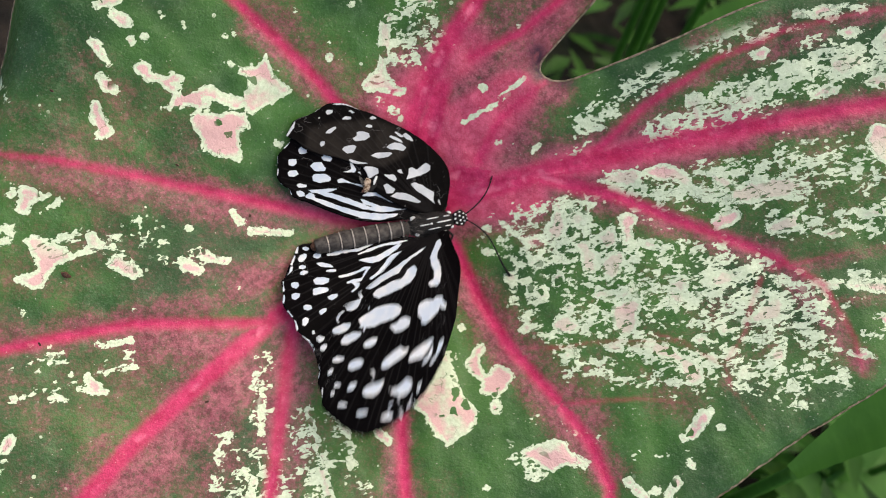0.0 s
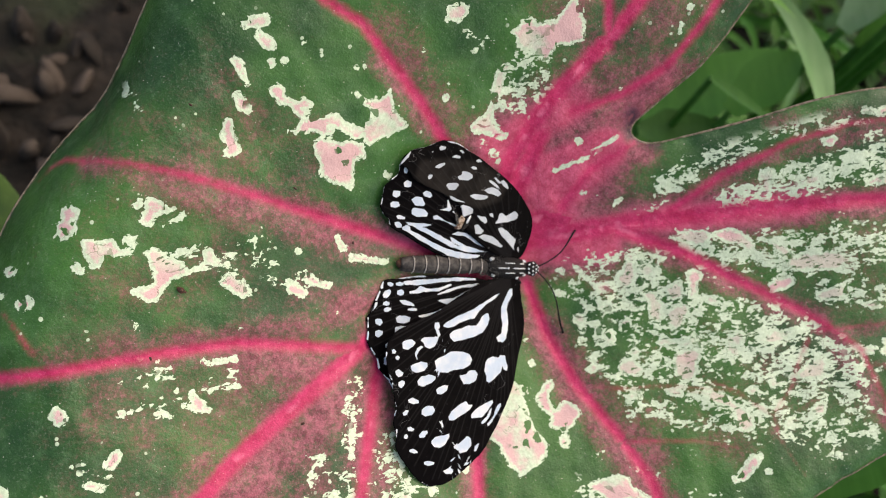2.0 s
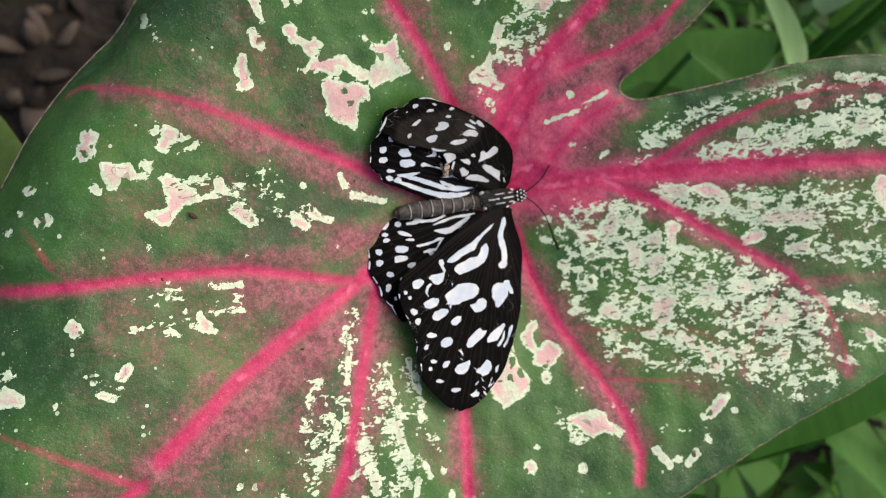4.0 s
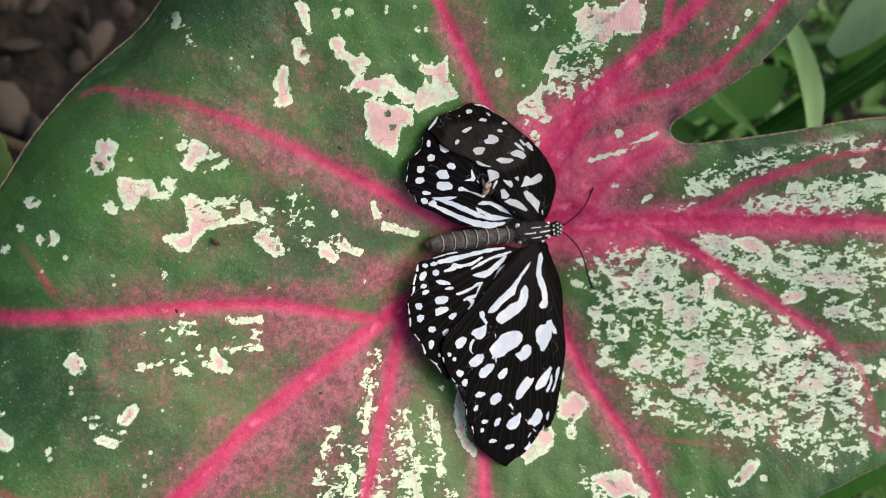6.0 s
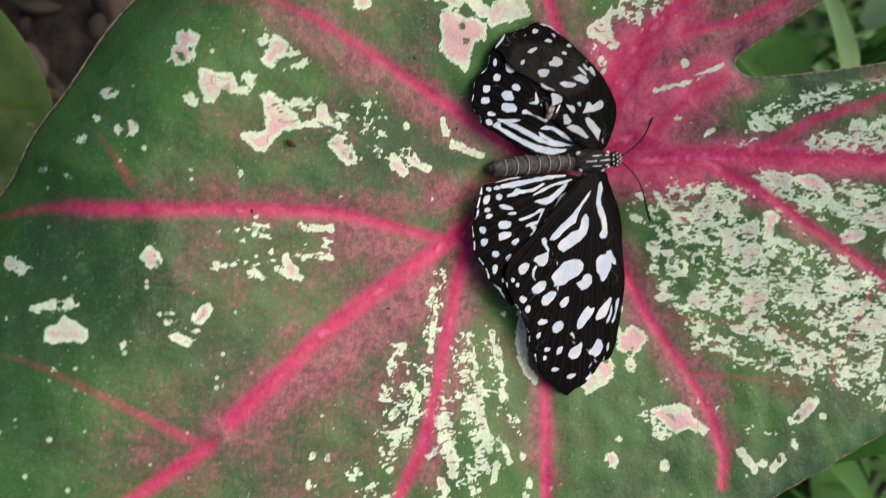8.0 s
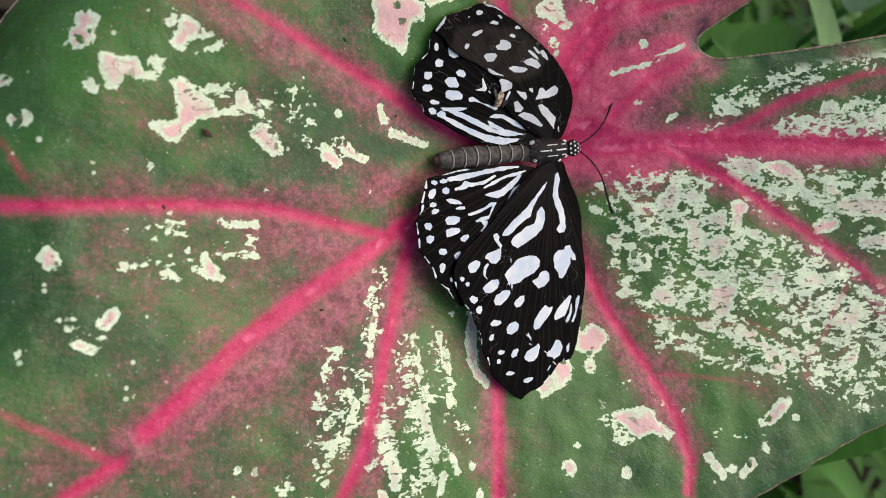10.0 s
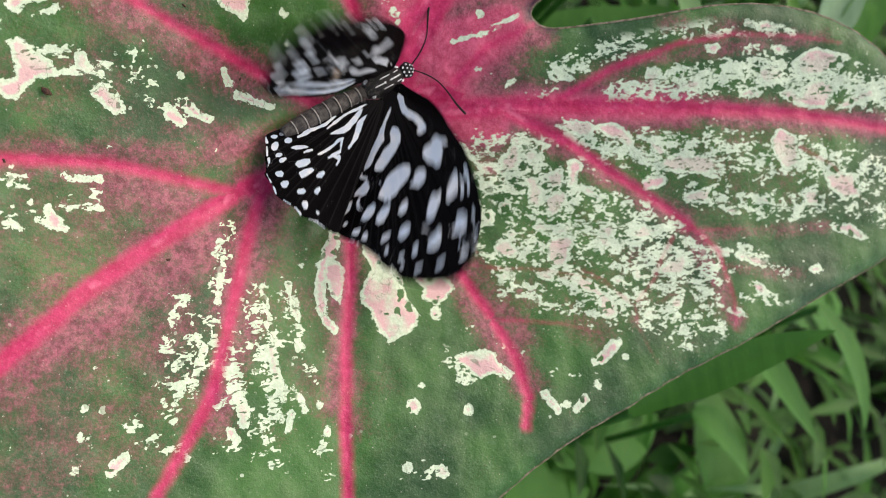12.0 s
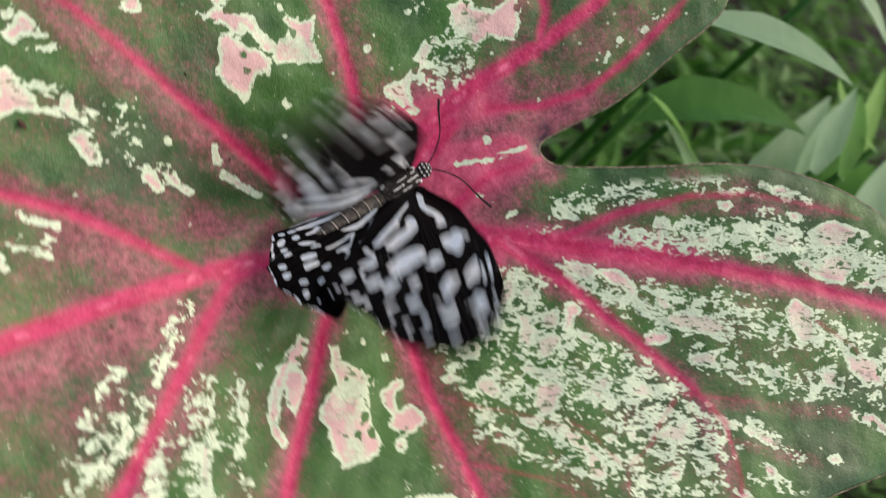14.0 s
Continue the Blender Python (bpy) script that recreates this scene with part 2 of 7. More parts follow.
def shaded_blade_material():
    """The lower olive blade, its shade painted in: dark green, dull red ribs, dimmed smudges."""
    n = Nodes("caladium blade with painted shade", 0.5, 0.2)
    colour = n.mix(n.step(n.noise(70, 4), 0.35, 0.66), (0.016, 0.046, 0.006), (0.046, 0.090, 0.012))
    smudge = n.step(n.math("ADD", n.attr("pale"), n.math("MULTIPLY", n.math("SUBTRACT", n.noise(260, 4), 0.5), 2.4)), 0.2, -0.4, 0.0, 0.7)
    colour = n.mix(smudge, colour, (0.10, 0.11, 0.05))
    colour = n.mix(n.step(n.math("ADD", n.attr("vein"), n.math("MULTIPLY", n.noise(400, 4), 1.2)), 2.4, 1.6, 0.0, 0.7), colour, (0.10, 0.018, 0.016))
    n.set("Base Color", colour)
    n.bump(n.noise(500, 4), 0.0004, 0.6)
    return n.mat


M_SHADED_BLADE = shaded_blade_material()
M_MARGIN = plain_material("dry leaf margin", (0.10, 0.085, 0.055), (0.27, 0.21, 0.16), 900, 0.8, 0.2)
M_UNDER = leaf_material("caladium petiole", (0.05, 0.08, 0.03), (0.14, 0.05, 0.05))
M_GRASS = leaf_material("grass blade", (0.018, 0.088, 0.011), (0.105, 0.300, 0.045))
M_PALE_GRASS = leaf_material("pale grass blade", (0.13, 0.29, 0.09), (0.27, 0.44, 0.20), 0.42)
# sheen on the lit leaf faces, put into a pale base colour
M_PAINTED_SHEEN = leaf_material("leaf with sheen painted pale", (0.14, 0.28, 0.135), (0.30, 0.44, 0.27), 0.35)
M_FRESH = leaf_material("fresh light green leaf", (0.10, 0.27, 0.04), (0.20, 0.40, 0.09), 0.4)
M_BROAD = leaf_material("broad weed leaf", (0.028, 0.120, 0.016), (0.090, 0.260, 0.045))
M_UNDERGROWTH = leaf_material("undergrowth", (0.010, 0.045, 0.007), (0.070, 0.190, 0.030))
M_SOIL, M_STONE = soil_material(), stone_material()
M_WING = wing_material("black and white wing", (0.0020, 0.0015, 0.0018), (0.58, 0.66, 0.76), (0.80, 0.81, 0.83))
M_WORN_WING = wing_material("worn brownish wing", (0.0032, 0.0026, 0.0026), (0.52, 0.55, 0.59), (0.66, 0.68, 0.71))
M_ABDOMEN = plain_material("grey abdomen", (0.022, 0.019, 0.018), (0.075, 0.066, 0.060), 900, 0.6, 0.3)
M_BLACK = plain_material("black chitin", (0.0025, 0.002, 0.0025), (0.007, 0.006, 0.006), 2000, 0.55, 0.25)
M_WHITE = plain_material("white scales", (0.62, 0.64, 0.66), (0.76, 0.77, 0.78), 2000)
M_FUR = plain_material("grey hair", (0.012, 0.011, 0.011), (0.11, 0.105, 0.10), 2500, 0.9, 0.1, 0.0005)
M_TAN = plain_material("bleached torn scale", (0.10, 0.055, 0.030), (0.42, 0.34, 0.27), 1400, 0.8, 0.1)
M_RING = plain_material("pale ring hair", (0.30, 0.27, 0.24), (0.50, 0.46, 0.42), 2500, 0.9, 0.1)
M_FLECK = plain_material("dry brown crumb", (0.03, 0.012, 0.006), (0.09, 0.035, 0.02), 3000)


# ---- building helpers ----
def part(name, data, material, parent=None, label=""):
    """Links a bmesh or mesh as one mesh object, under its thing if one is given."""
    if isinstance(data, bmesh.types.BMesh):
        mesh = bpy.data.meshes.new(name)
        data.to_mesh(mesh)
        data.free()
    else:
        mesh = data
    mesh.polygons.foreach_set("use_smooth", [True] * len(mesh.polygons))
    mesh.materials.append(material)
    ob = new(name, mesh)
    ob.parent = parent
    return tagged(ob, label)


def smooth_loop(points, per=10):
    """A closed Catmull-Rom curve through a few control points."""
    p = np.array(points, float)
    t = np.linspace(0, 1, per, endpoint=False)[:, None]
    out = []
    for i in range(len(p)):
        a, b, c, d = p[i - 1], p[i], p[(i + 1) % len(p)], p[(i + 2) % len(p)]
        out.append(0.5 * (2 * b + (c - a) * t + (2 * a - 5 * b + 4 * c - d) * t**2 + (3 * b - a - 3 * c + d) * t**3))
    return np.concatenate(out)


def to_segments(q, a, b, chunk=20000):
    """Distance from points q to each nearest of the segments a-b, and its index and parameter."""
    best, index, along = np.full(len(q), 1e9), np.zeros(len(q), int), np.zeros(len(q))
    d = b - a
    l2 = np.maximum((d * d).sum(1), 1e-12)
    for i in range(0, len(q), chunk):
        w = q[i : i + chunk, None] - a[None]
        t = np.clip((w * d).sum(-1) / l2, 0, 1)
        r = np.linalg.norm(w - t[..., None] * d, axis=-1)
        k = r.argmin(1)
        rows = np.arange(len(k))
        best[i : i + chunk], index[i : i + chunk], along[i : i + chunk] = r[rows, k], k, t[rows, k]
    return best, index, along


def inside(q, loop):
    x, y = q[:, 0], q[:, 1]
    hit = np.zeros(len(q), bool)
    for (x0, y0), (x1, y1) in zip(loop, np.roll(loop, -1, 0)):
        cross = (y0 > y) != (y1 > y)
        hit ^= cross & (x < (x1 - x0) * (y - y0) / (y1 - y0 if y1 != y0 else 1e-9) + x0)
    return hit


def cut_sheet(loop, step):
    """A grid cut to a closed outline, its rim laid on the outline: points, quads and the distance to the rim."""
    lo, hi = loop.min(0) - step, loop.max(0) + step
    nx, ny = (int(v) + 1 for v in (hi - lo) / step)
    gx, gy = np.meshgrid(lo[0] + step * np.arange(nx), lo[1] + step * np.arange(ny))
    q = np.stack([gx.ravel(), gy.ravel()], 1)
    a, b = loop, np.roll(loop, -1, 0)
    d, k, t = to_segments(q, a, b)
    signed = np.where(inside(q, loop), d, -d)
    near = signed < step * 0.35
    foot = a[k] + t[:, None] * (b - a)[k]
    keep = signed > -step * 0.75
    q = np.where((near & keep)[:, None], foot, q)
    i = (np.arange(ny - 1)[:, None] * nx + np.arange(nx - 1)[None]).ravel()
    quads = np.stack([i, i + 1, i + nx + 1, i + nx], 1)
    quads = quads[keep[quads].all(1)]
    used = np.unique(quads)
    back = np.full(len(q), -1)
    back[used] = np.arange(len(used))
    return q[used], back[quads], np.maximum(signed[used], 0)


def sheet_mesh(name, points, quads, layers):
    mesh = bpy.data.meshes.new(name)
    mesh.from_pydata([], [], [])
    mesh.vertices.add(len(points))
    mesh.vertices.foreach_set("co", np.ascontiguousarray(points, np.float32).ravel())
    mesh.loops.add(quads.size)
    mesh.loops.foreach_set("vertex_index", quads.ravel().astype(np.int32))
    mesh.polygons.add(len(quads))
    mesh.polygons.foreach_set("loop_start", np.arange(0, quads.size, 4, dtype=np.int32))
    mesh.update(calc_edges=True)
    for key, values in layers.items():
        mesh.attributes.new(key, "FLOAT", "POINT").data.foreach_set("value", np.asarray(values, np.float32))
    mesh.validate()
    return mesh


def strokes_field(q, rows):
    """Signed distance to the union of round-ended strokes (x, y, x, y, half width)."""
    r = np.array(rows, float)
    best = np.full(len(q), 9.0)
    for x0, y0, x1, y1, w in r:
        d, _, _ = to_segments(q, np.array([[x0, y0]]), np.array([[x1, y1]]), 10**7)
        best = np.minimum(best, d - w)
    return best


def soft_field(q, rows):
    """The largest of soft strokes (x, y, x, y, radius, strength)."""
    best = np.zeros(len(q))
    for x0, y0, x1, y1, w, s in rows:
        d, _, _ = to_segments(q, np.array([[x0, y0]]), np.array([[x1, y1]]), 10**7)
        best = np.maximum(best, s * np.clip(1.25 - d / w * 0.85, 0, 1) ** 1.0)
    return best


def thicken(ob, metres):
    m = ob.modifiers.new("thickness", "SOLIDIFY")
    m.thickness, m.offset = metres, -1


def tube(points, radii, sides=8):
    """A round tube along points, as a bmesh."""
    bm = bmesh.new()
    pts = [Vector(p) for p in points]
    rings = []
    for i, p in enumerate(pts):
        ahead = (pts[min(i + 1, len(pts) - 1)] - pts[max(i - 1, 0)]).normalized()
        side = ahead.orthogonal().normalized()
        other = ahead.cross(side)
        rings.append([bm.verts.new(p + float(radii[i]) * (math.cos(a) * side + math.sin(a) * other)) for a in np.linspace(0, 2 * math.pi, sides, endpoint=False)])
    for a, b in zip(rings, rings[1:]):
        shift = min(range(sides), key=lambda s: sum((a[k].co - b[(k + s) % sides].co).length for k in range(sides)))
        for k in range(sides):
            bm.faces.new((a[k], a[(k + 1) % sides], b[(k + 1 + shift) % sides], b[(k + shift) % sides]))
    bm.faces.new(rings[0][::-1])
    bm.faces.new(rings[-1])
    bmesh.ops.recalc_face_normals(bm, faces=bm.faces)
    return bm


def blob(centre, radii, seed=0, rough=0.0, cuts=2):
    bm = bmesh.new()
    bmesh.ops.create_icosphere(bm, subdivisions=cuts, radius=1.0)
    for v in bm.verts:
        k = 1 + rough * noise.noise(v.co * 2.0 + Vector((seed, seed * 1.7, 0)))
        v.co = Vector(centre) + Vector([c * r * k for c, r in zip(v.co, radii)])
    return bm


# ---- the caladium leaf ----
LEAF_EDGE = [(45.2, 31.0), (46.0, 28.3), (50.0, 27.4), (58, 30.0), (69, 34.2), (79.5, 38.7), (90, 41.8), (100, 43.3), (110, 42.9), (121, 40.0), (134, 32.5), (146, 19), (150, 5), (139, -6), (122.6, -17), (101.6, -32),
             (87, -41.5), (74.7, -50.2), (60, -61), (44, -75), (18, -95), (-18, -108), (-58, -110), (-92, -100), (-103, -80), (-97, -54), (-88, -37), (-82, -26), (-79.5, -16.5), (-76, -8),
             (-72, 3), (-67, 12.5), (-62.9, 18.5), (-58.8, 24.5), (-55.4, 32.3), (-50, 46), (-40, 62), (-22, 79), (0, 91), (25, 97), (48, 93), (63, 81), (67.5, 69), (61.4, 55.6), (55.8, 44.2), (48.9, 35.6)]
VEINS, PALE, PATCHES, SPECKLE, BLUSH = [], [], [], [], []


def vein(start, end, points):
    """A vein through points, its half width going from start to end."""
    n = len(points) - 1
    for i, (p, q) in enumerate(zip(points, points[1:])):
        VEINS.append((*p, *q, start + (end - start) * i / n, start + (end - start) * (i + 1) / n))


vein(1.7, 1.2, [(31.4, 6.2), (19.1, -2.9), (0.6, -13.5), (-9.2, -20.6), (-18.2, -28.2), (-30.6, -39.2), (-43.2, -53.8)])  # midrib
vein(0.8, 0.6, [(-46.1, -58.1), (-59.7, -69.0)])  # midrib2
vein(0.7, 0.5, [(-6.8, -19.4), (-21.0, -18.8), (-31.8, -18.6), (-47.4, -21.0), (-60.4, -23.7), (-72.2, -26.1)])  # left
vein(0.3, -0.5, [(-71.4, -25.9), (-75.2, -27.1), (-79.0, -28.9), (-82.7, -31.0)])  # left_tip
vein(1.3, -0.3, [(28.7, 4.1), (18.8, -1.1), (1.9, 1.6), (-12.5, 4.6), (-29.9, 8.4), (-43.2, 10.9), (-52.5, 11.9), (-62.7, 12.1)])  # upper_left
vein(0.9, 0.6, [(16.0, 12.2), (5.8, 22.9), (2.4, 26.7), (-5.3, 34.0), (-15.3, 42.5)])  # top_left
vein(1.7, 1.1, [(19.8, 8.2), (20.7, 20.9), (26.4, 34.1), (35.2, 46.2), (43.0, 59.8)])  # top
vein(0.6, 0.3, [(-14.6, 41.8), (-21.7, 44.2), (-26.3, 46.1)])  # top_left2
vein(0.5, 0.5, [(35.6, 44.8), (33.7, 52.3), (29.7, 59.4)])  # top_b
vein(0.8, 0.3, [(41.5, 58.5), (43.4, 63.1), (44.0, 69.4), (44.4, 77.5)])  # top_tip
vein(0.4, -0.4, [(57.8, 62.9), (58.7, 67.1), (58.8, 73.4)])  # lobe_tip
vein(0.5, 0.2, [(30.6, 57.6), (26.8, 64.5), (21.9, 71.7)])  # top_b_tip
vein(0.1, -0.8, [(-60.0, 11.9), (-63.5, 12.0), (-66.4, 10.2), (-68.1, 7.8)])  # ul_tip
vein(0.5, 0.5, [(31.6, 32.0), (40.5, 36.1), (48.2, 42.4), (52.7, 50.2), (55.4, 56.8), (58.0, 63.8)])  # lobe
vein(2.0, 0.7, [(31.2, 5.6), (45.7, 9.8), (56.9, 12.4), (80.3, 17.1), (106.3, 21.5), (131.9, 23.5)])  # right
vein(0.6, -0.5, [(55.5, 12.9), (64.5, 22.2), (75.6, 29.9), (87.0, 34.6), (99.9, 37.4), (111.3, 38.5)])  # right_u
vein(1.3, -0.5, [(45.9, 9.2), (59.0, 5.4), (72.5, -0.4), (86.2, -6.3), (94.9, -12.1), (99.1, -21.3), (100.2, -28.5)])  # right_l
vein(0.0, -1.7, [(87.2, -8.9), (95.5, -7.1), (106.2, -4.8), (122.2, -2.8)])  # right_lb
vein(-0.5, -1.7, [(95.5, -15.1), (104.7, -14.2), (114.7, -13.3)])  # right_lc
vein(-0.4, -0.7, [(84.9, -11.0), (82.9, -15.9), (81.5, -21.1), (77.4, -26.8), (77.9, -31.5), (82.2, -38.2)])  # net_a
vein(-0.4, -0.7, [(66.2, -21.9), (70.5, -22.8), (74.9, -26.1), (77.5, -27.4)])  # net_b
vein(-0.5, -0.8, [(46.1, -25.3), (55.6, -23.5), (69.0, -23.0), (77.8, -26.9)])  # net_c
vein(-0.3, -0.8, [(108.9, 14.5), (117.9, 12.2), (129.7, 5.4)])  # right_end
vein(0.9, 0.7, [(30.0, -4.5), (34.6, -16.3), (39.8, -25.3), (47.0, -33.9), (52.9, -42.2), (55.4, -49.6), (54.9, -55.1)])  # low_right
vein(-0.5, -1.0, [(43.3, -25.1), (56.9, -23.8), (73.5, -24.6)])  # low_right_b
vein(-0.2, -0.8, [(48.0, -35.5), (61.6, -33.7), (70.4, -34.1)])  # low_right_c
vein(0.8, 0.9, [(22.0, -3.9), (18.1, -10.3), (17.1, -22.1), (17.6, -35.5), (17.6, -46.2), (18.2, -56.7)])  # low
vein(1.0, 0.9, [(3.1, -11.1), (-2.5, -18.2), (-4.1, -27.1), (-5.7, -39.8), (-7.8, -56.1)])  # low_left
vein(0.2, -0.8, [(-46.6, -58.1), (-54.4, -54.8), (-63.0, -51.5), (-70.8, -49.1), (-77.9, -48.3)])  # branch
vein(-0.2, -0.5, [(-64.9, -20.7), (-67.9, -17.3), (-70.2, -15.1)])  # faint
vein(4.0, 3.4, [(24.0, 4.9), (33.8, 9.2)])  # web
vein(2.6, 1.6, [(23.7, 6.1), (23.3, 15.6), (26.1, 26.2)])  # web_top
vein(0.7, 0.0, [(34.2, 12.6), (37.8, 20.7), (43.1, 25.0), (46.1, 27.5)])  # sinus
vein(1.0, 0.5, [(-7.8, -56.0), (-11.0, -64.5), (-16.0, -75.0), (-22.0, -88.0)])
vein(1.0, 0.4, [(18.2, -56.6), (20.0, -70.0), (21.0, -84.0)])
vein(0.8, 0.3, [(-59.7, -69.0), (-74.0, -82.0), (-90.0, -95.0)])
PALE.extend([  # left field
    (-14.2, 2.0, -12.9, 0.2, 0.8), (-10.8, -1.6, -3.6, -1.9, 0.8), (-21.8, -0.9, -21.8, -0.9, 0.6),
    (-71.1, -8.0, -69.5, -7.9, 0.7), (-67.5, -13.1, -67.5, -13.1, 1.2), (-72.5, -15.6, -72.5, -15.6, 0.7),
    (-49.3, -15.8, -49.3, -15.8, 0.8), (-31.5, -16.0, -31.5, -16.0, 0.4), (-13.0, -12.4, -13.0, -12.4, 0.6),
    (-43.1, -2.9, -43.1, -2.9, 0.4), (-29.3, 2.6, -29.3, 2.6, 0.4), (-26.3, -7.4, -26.3, -7.4, 0.4),
    (-27.0, -9.5, -27.0, -9.5, 0.4), (-35.1, -2.9, -35.1, -2.9, 0.4), (-31.2, -0.5, -31.2, -0.5, 0.4),
])
PALE.extend([  # lower left field
    (-37.2, -22.1, -32.0, -21.5, 0.7), (-33.4, -26.5, -31.1, -26.2, 0.6), (-35.9, -27.0, -35.9, -27.0, 0.5),
    (-39.0, -27.9, -37.2, -29.7, 1.0), (-40.3, -29.4, -36.0, -30.2, 0.6), (-44.3, -30.7, -42.4, -31.4, 0.7),
    (-50.8, -30.5, -49.0, -30.3, 0.5), (-60.1, -30.1, -59.8, -31.4, 1.1), (-60.8, -31.0, -60.8, -31.0, 0.7),
    (-69.6, -32.3, -69.6, -32.3, 0.4), (-50.5, -37.4, -51.5, -38.9, 1.1), (-54.8, -42.0, -52.3, -42.6, 0.7),
    (-55.8, -39.7, -55.8, -39.7, 0.6), (-57.4, -39.0, -57.4, -39.0, 0.4), (-69.7, -43.1, -67.6, -43.6, 1.1),
])
PALE.extend([  # lower left field
    (-69.6, -39.5, -69.6, -39.5, 0.7), (-41.7, -27.2, -41.7, -27.2, 0.4), (-44.1, -28.0, -44.1, -28.0, 0.4),
    (-47.2, -23.4, -47.2, -23.4, 0.4), (-45.4, -21.9, -45.4, -21.9, 0.4), (-47.0, -26.1, -47.0, -26.1, 0.5),
    (-48.3, -21.5, -48.3, -21.5, 0.3), (-43.0, -23.0, -43.0, -23.0, 0.3),
])
PALE.extend([  # upper left field
    (-54.6, 26.5, -54.2, 23.9, 0.5), (-30.5, 32.1, -30.5, 32.1, 1.0), (-27.9, 32.3, -27.9, 32.3, 0.5),
    (-25.9, 21.0, -25.9, 21.0, 0.5), (-6.0, 15.5, -5.3, 14.9, 0.6), (4.5, 33.7, 4.5, 33.7, 0.6),
    (4.3, 31.3, 4.3, 31.3, 0.8), (-14.5, 34.0, -14.5, 34.0, 0.5), (-3.2, 10.2, -3.2, 10.2, 0.5),
])
PALE.extend([  # top left tip
    (-35.2, 37.9, -32.1, 38.9, 1.1), (-32.7, 36.1, -30.8, 35.0, 1.1), (-28.0, 32.7, -28.0, 32.7, 0.7),
    (-21.3, 35.0, -21.3, 35.0, 0.4), (-12.9, 34.3, -12.9, 34.3, 0.5), (8.6, 40.6, 8.6, 40.6, 0.8),
    (4.5, 31.2, 4.5, 31.2, 0.6), (10.4, 43.4, 10.4, 43.4, 0.5), (-1.9, 39.0, -1.9, 39.0, 0.4),
    (-25.0, 36.3, -25.0, 36.3, 0.4),
])
PALE.extend([  # top patch
    (16.3, 26.0, 18.3, 25.9, 0.8), (24.4, 33.6, 24.4, 33.6, 1.3), (20.2, 32.6, 21.5, 31.2, 0.8),
    (16.5, 22.2, 16.5, 22.2, 1.1), (18.2, 20.6, 18.2, 20.6, 0.6), (22.5, 36.9, 22.5, 36.9, 0.7),
    (18.5, 35.9, 18.5, 35.9, 0.8), (23.4, 30.0, 23.4, 30.0, 0.7), (34.0, 26.2, 34.0, 26.2, 0.8),
    (30.8, 20.0, 36.7, 23.1, 0.6), (37.4, 24.2, 41.7, 27.9, 0.6), (37.6, 15.9, 37.6, 15.9, 0.6),
    (44.2, 14.0, 45.5, 15.3, 0.5), (53.6, 57.8, 53.6, 57.8, 0.7), (54.3, 60.6, 54.3, 60.6, 0.7),
])
PALE.extend([  # top patch
    (49.6, 53.6, 49.6, 53.6, 0.7), (48.8, 50.4, 48.9, 49.0, 0.7), (45.3, 45.2, 45.3, 45.2, 0.4),
    (40.1, 37.5, 40.1, 37.5, 0.4),
])
PALE.extend([  # lower patch
    (4.9, -34.8, 6.3, -39.4, 0.7), (7.5, -42.0, 7.6, -46.2, 0.6), (7.1, -31.1, 7.1, -31.1, 0.5),
    (35.8, -36.0, 35.8, -36.0, 1.2), (25.7, -19.9, 25.7, -19.9, 1.0), (21.8, -19.6, 21.8, -19.6, 0.6),
    (30.6, -21.4, 30.6, -21.4, 0.9), (24.8, -13.5, 24.8, -13.5, 0.6), (22.9, -11.2, 22.9, -11.2, 0.6),
    (29.7, -16.7, 29.7, -16.7, 0.5),
])
PALE.extend([  # low spots
    (31.8, -54.4, 31.8, -54.4, 1.4), (72.6, -36.3, 70.4, -39.6, 1.1), (73.8, -35.3, 73.8, -35.3, 0.8),
    (75.3, -38.3, 75.3, -38.3, 0.9), (68.9, -40.4, 68.9, -40.4, 0.8), (58.7, -48.5, 61.1, -50.7, 0.9),
    (63.4, -50.0, 63.4, -50.0, 0.9), (66.9, -47.9, 65.3, -50.7, 0.9), (69.8, -45.2, 69.8, -45.2, 0.6),
    (61.2, -36.3, 61.2, -36.3, 0.6), (69.3, -44.1, 69.3, -44.1, 0.5),
])
PALE.extend([  # bottom left
    (-10.1, -47.9, -11.1, -53.3, 0.8), (-14.9, -51.5, -14.9, -51.5, 0.7), (-13.5, -54.3, -13.5, -54.3, 0.7),
    (-13.0, -43.4, -13.0, -43.4, 0.4), (-8.7, -31.6, -8.8, -39.6, 0.6), (-13.7, -60.2, -13.7, -60.2, 0.9),
    (-25.7, -58.9, -25.7, -58.9, 0.5), (-28.0, -52.2, -28.0, -52.2, 0.3), (-0.4, -39.8, 2.5, -44.3, 0.7),
    (-0.4, -51.0, -0.4, -51.0, 0.7), (-1.9, -56.5, -1.5, -60.1, 1.2), (3.7, -53.5, 3.6, -58.1, 0.9),
    (7.4, -57.8, 7.1, -60.6, 0.8), (6.4, -35.8, 7.7, -42.0, 0.5), (8.6, -45.7, 8.6, -45.7, 0.5),
])
PALE.extend([  # bottom left
    (-12.2, -53.4, -12.2, -53.4, 0.5), (11.9, -52.0, 11.9, -52.0, 0.5), (-8.6, -45.1, -8.6, -45.1, 0.6),
    (-8.7, -28.2, -8.7, -28.2, 0.5),
])
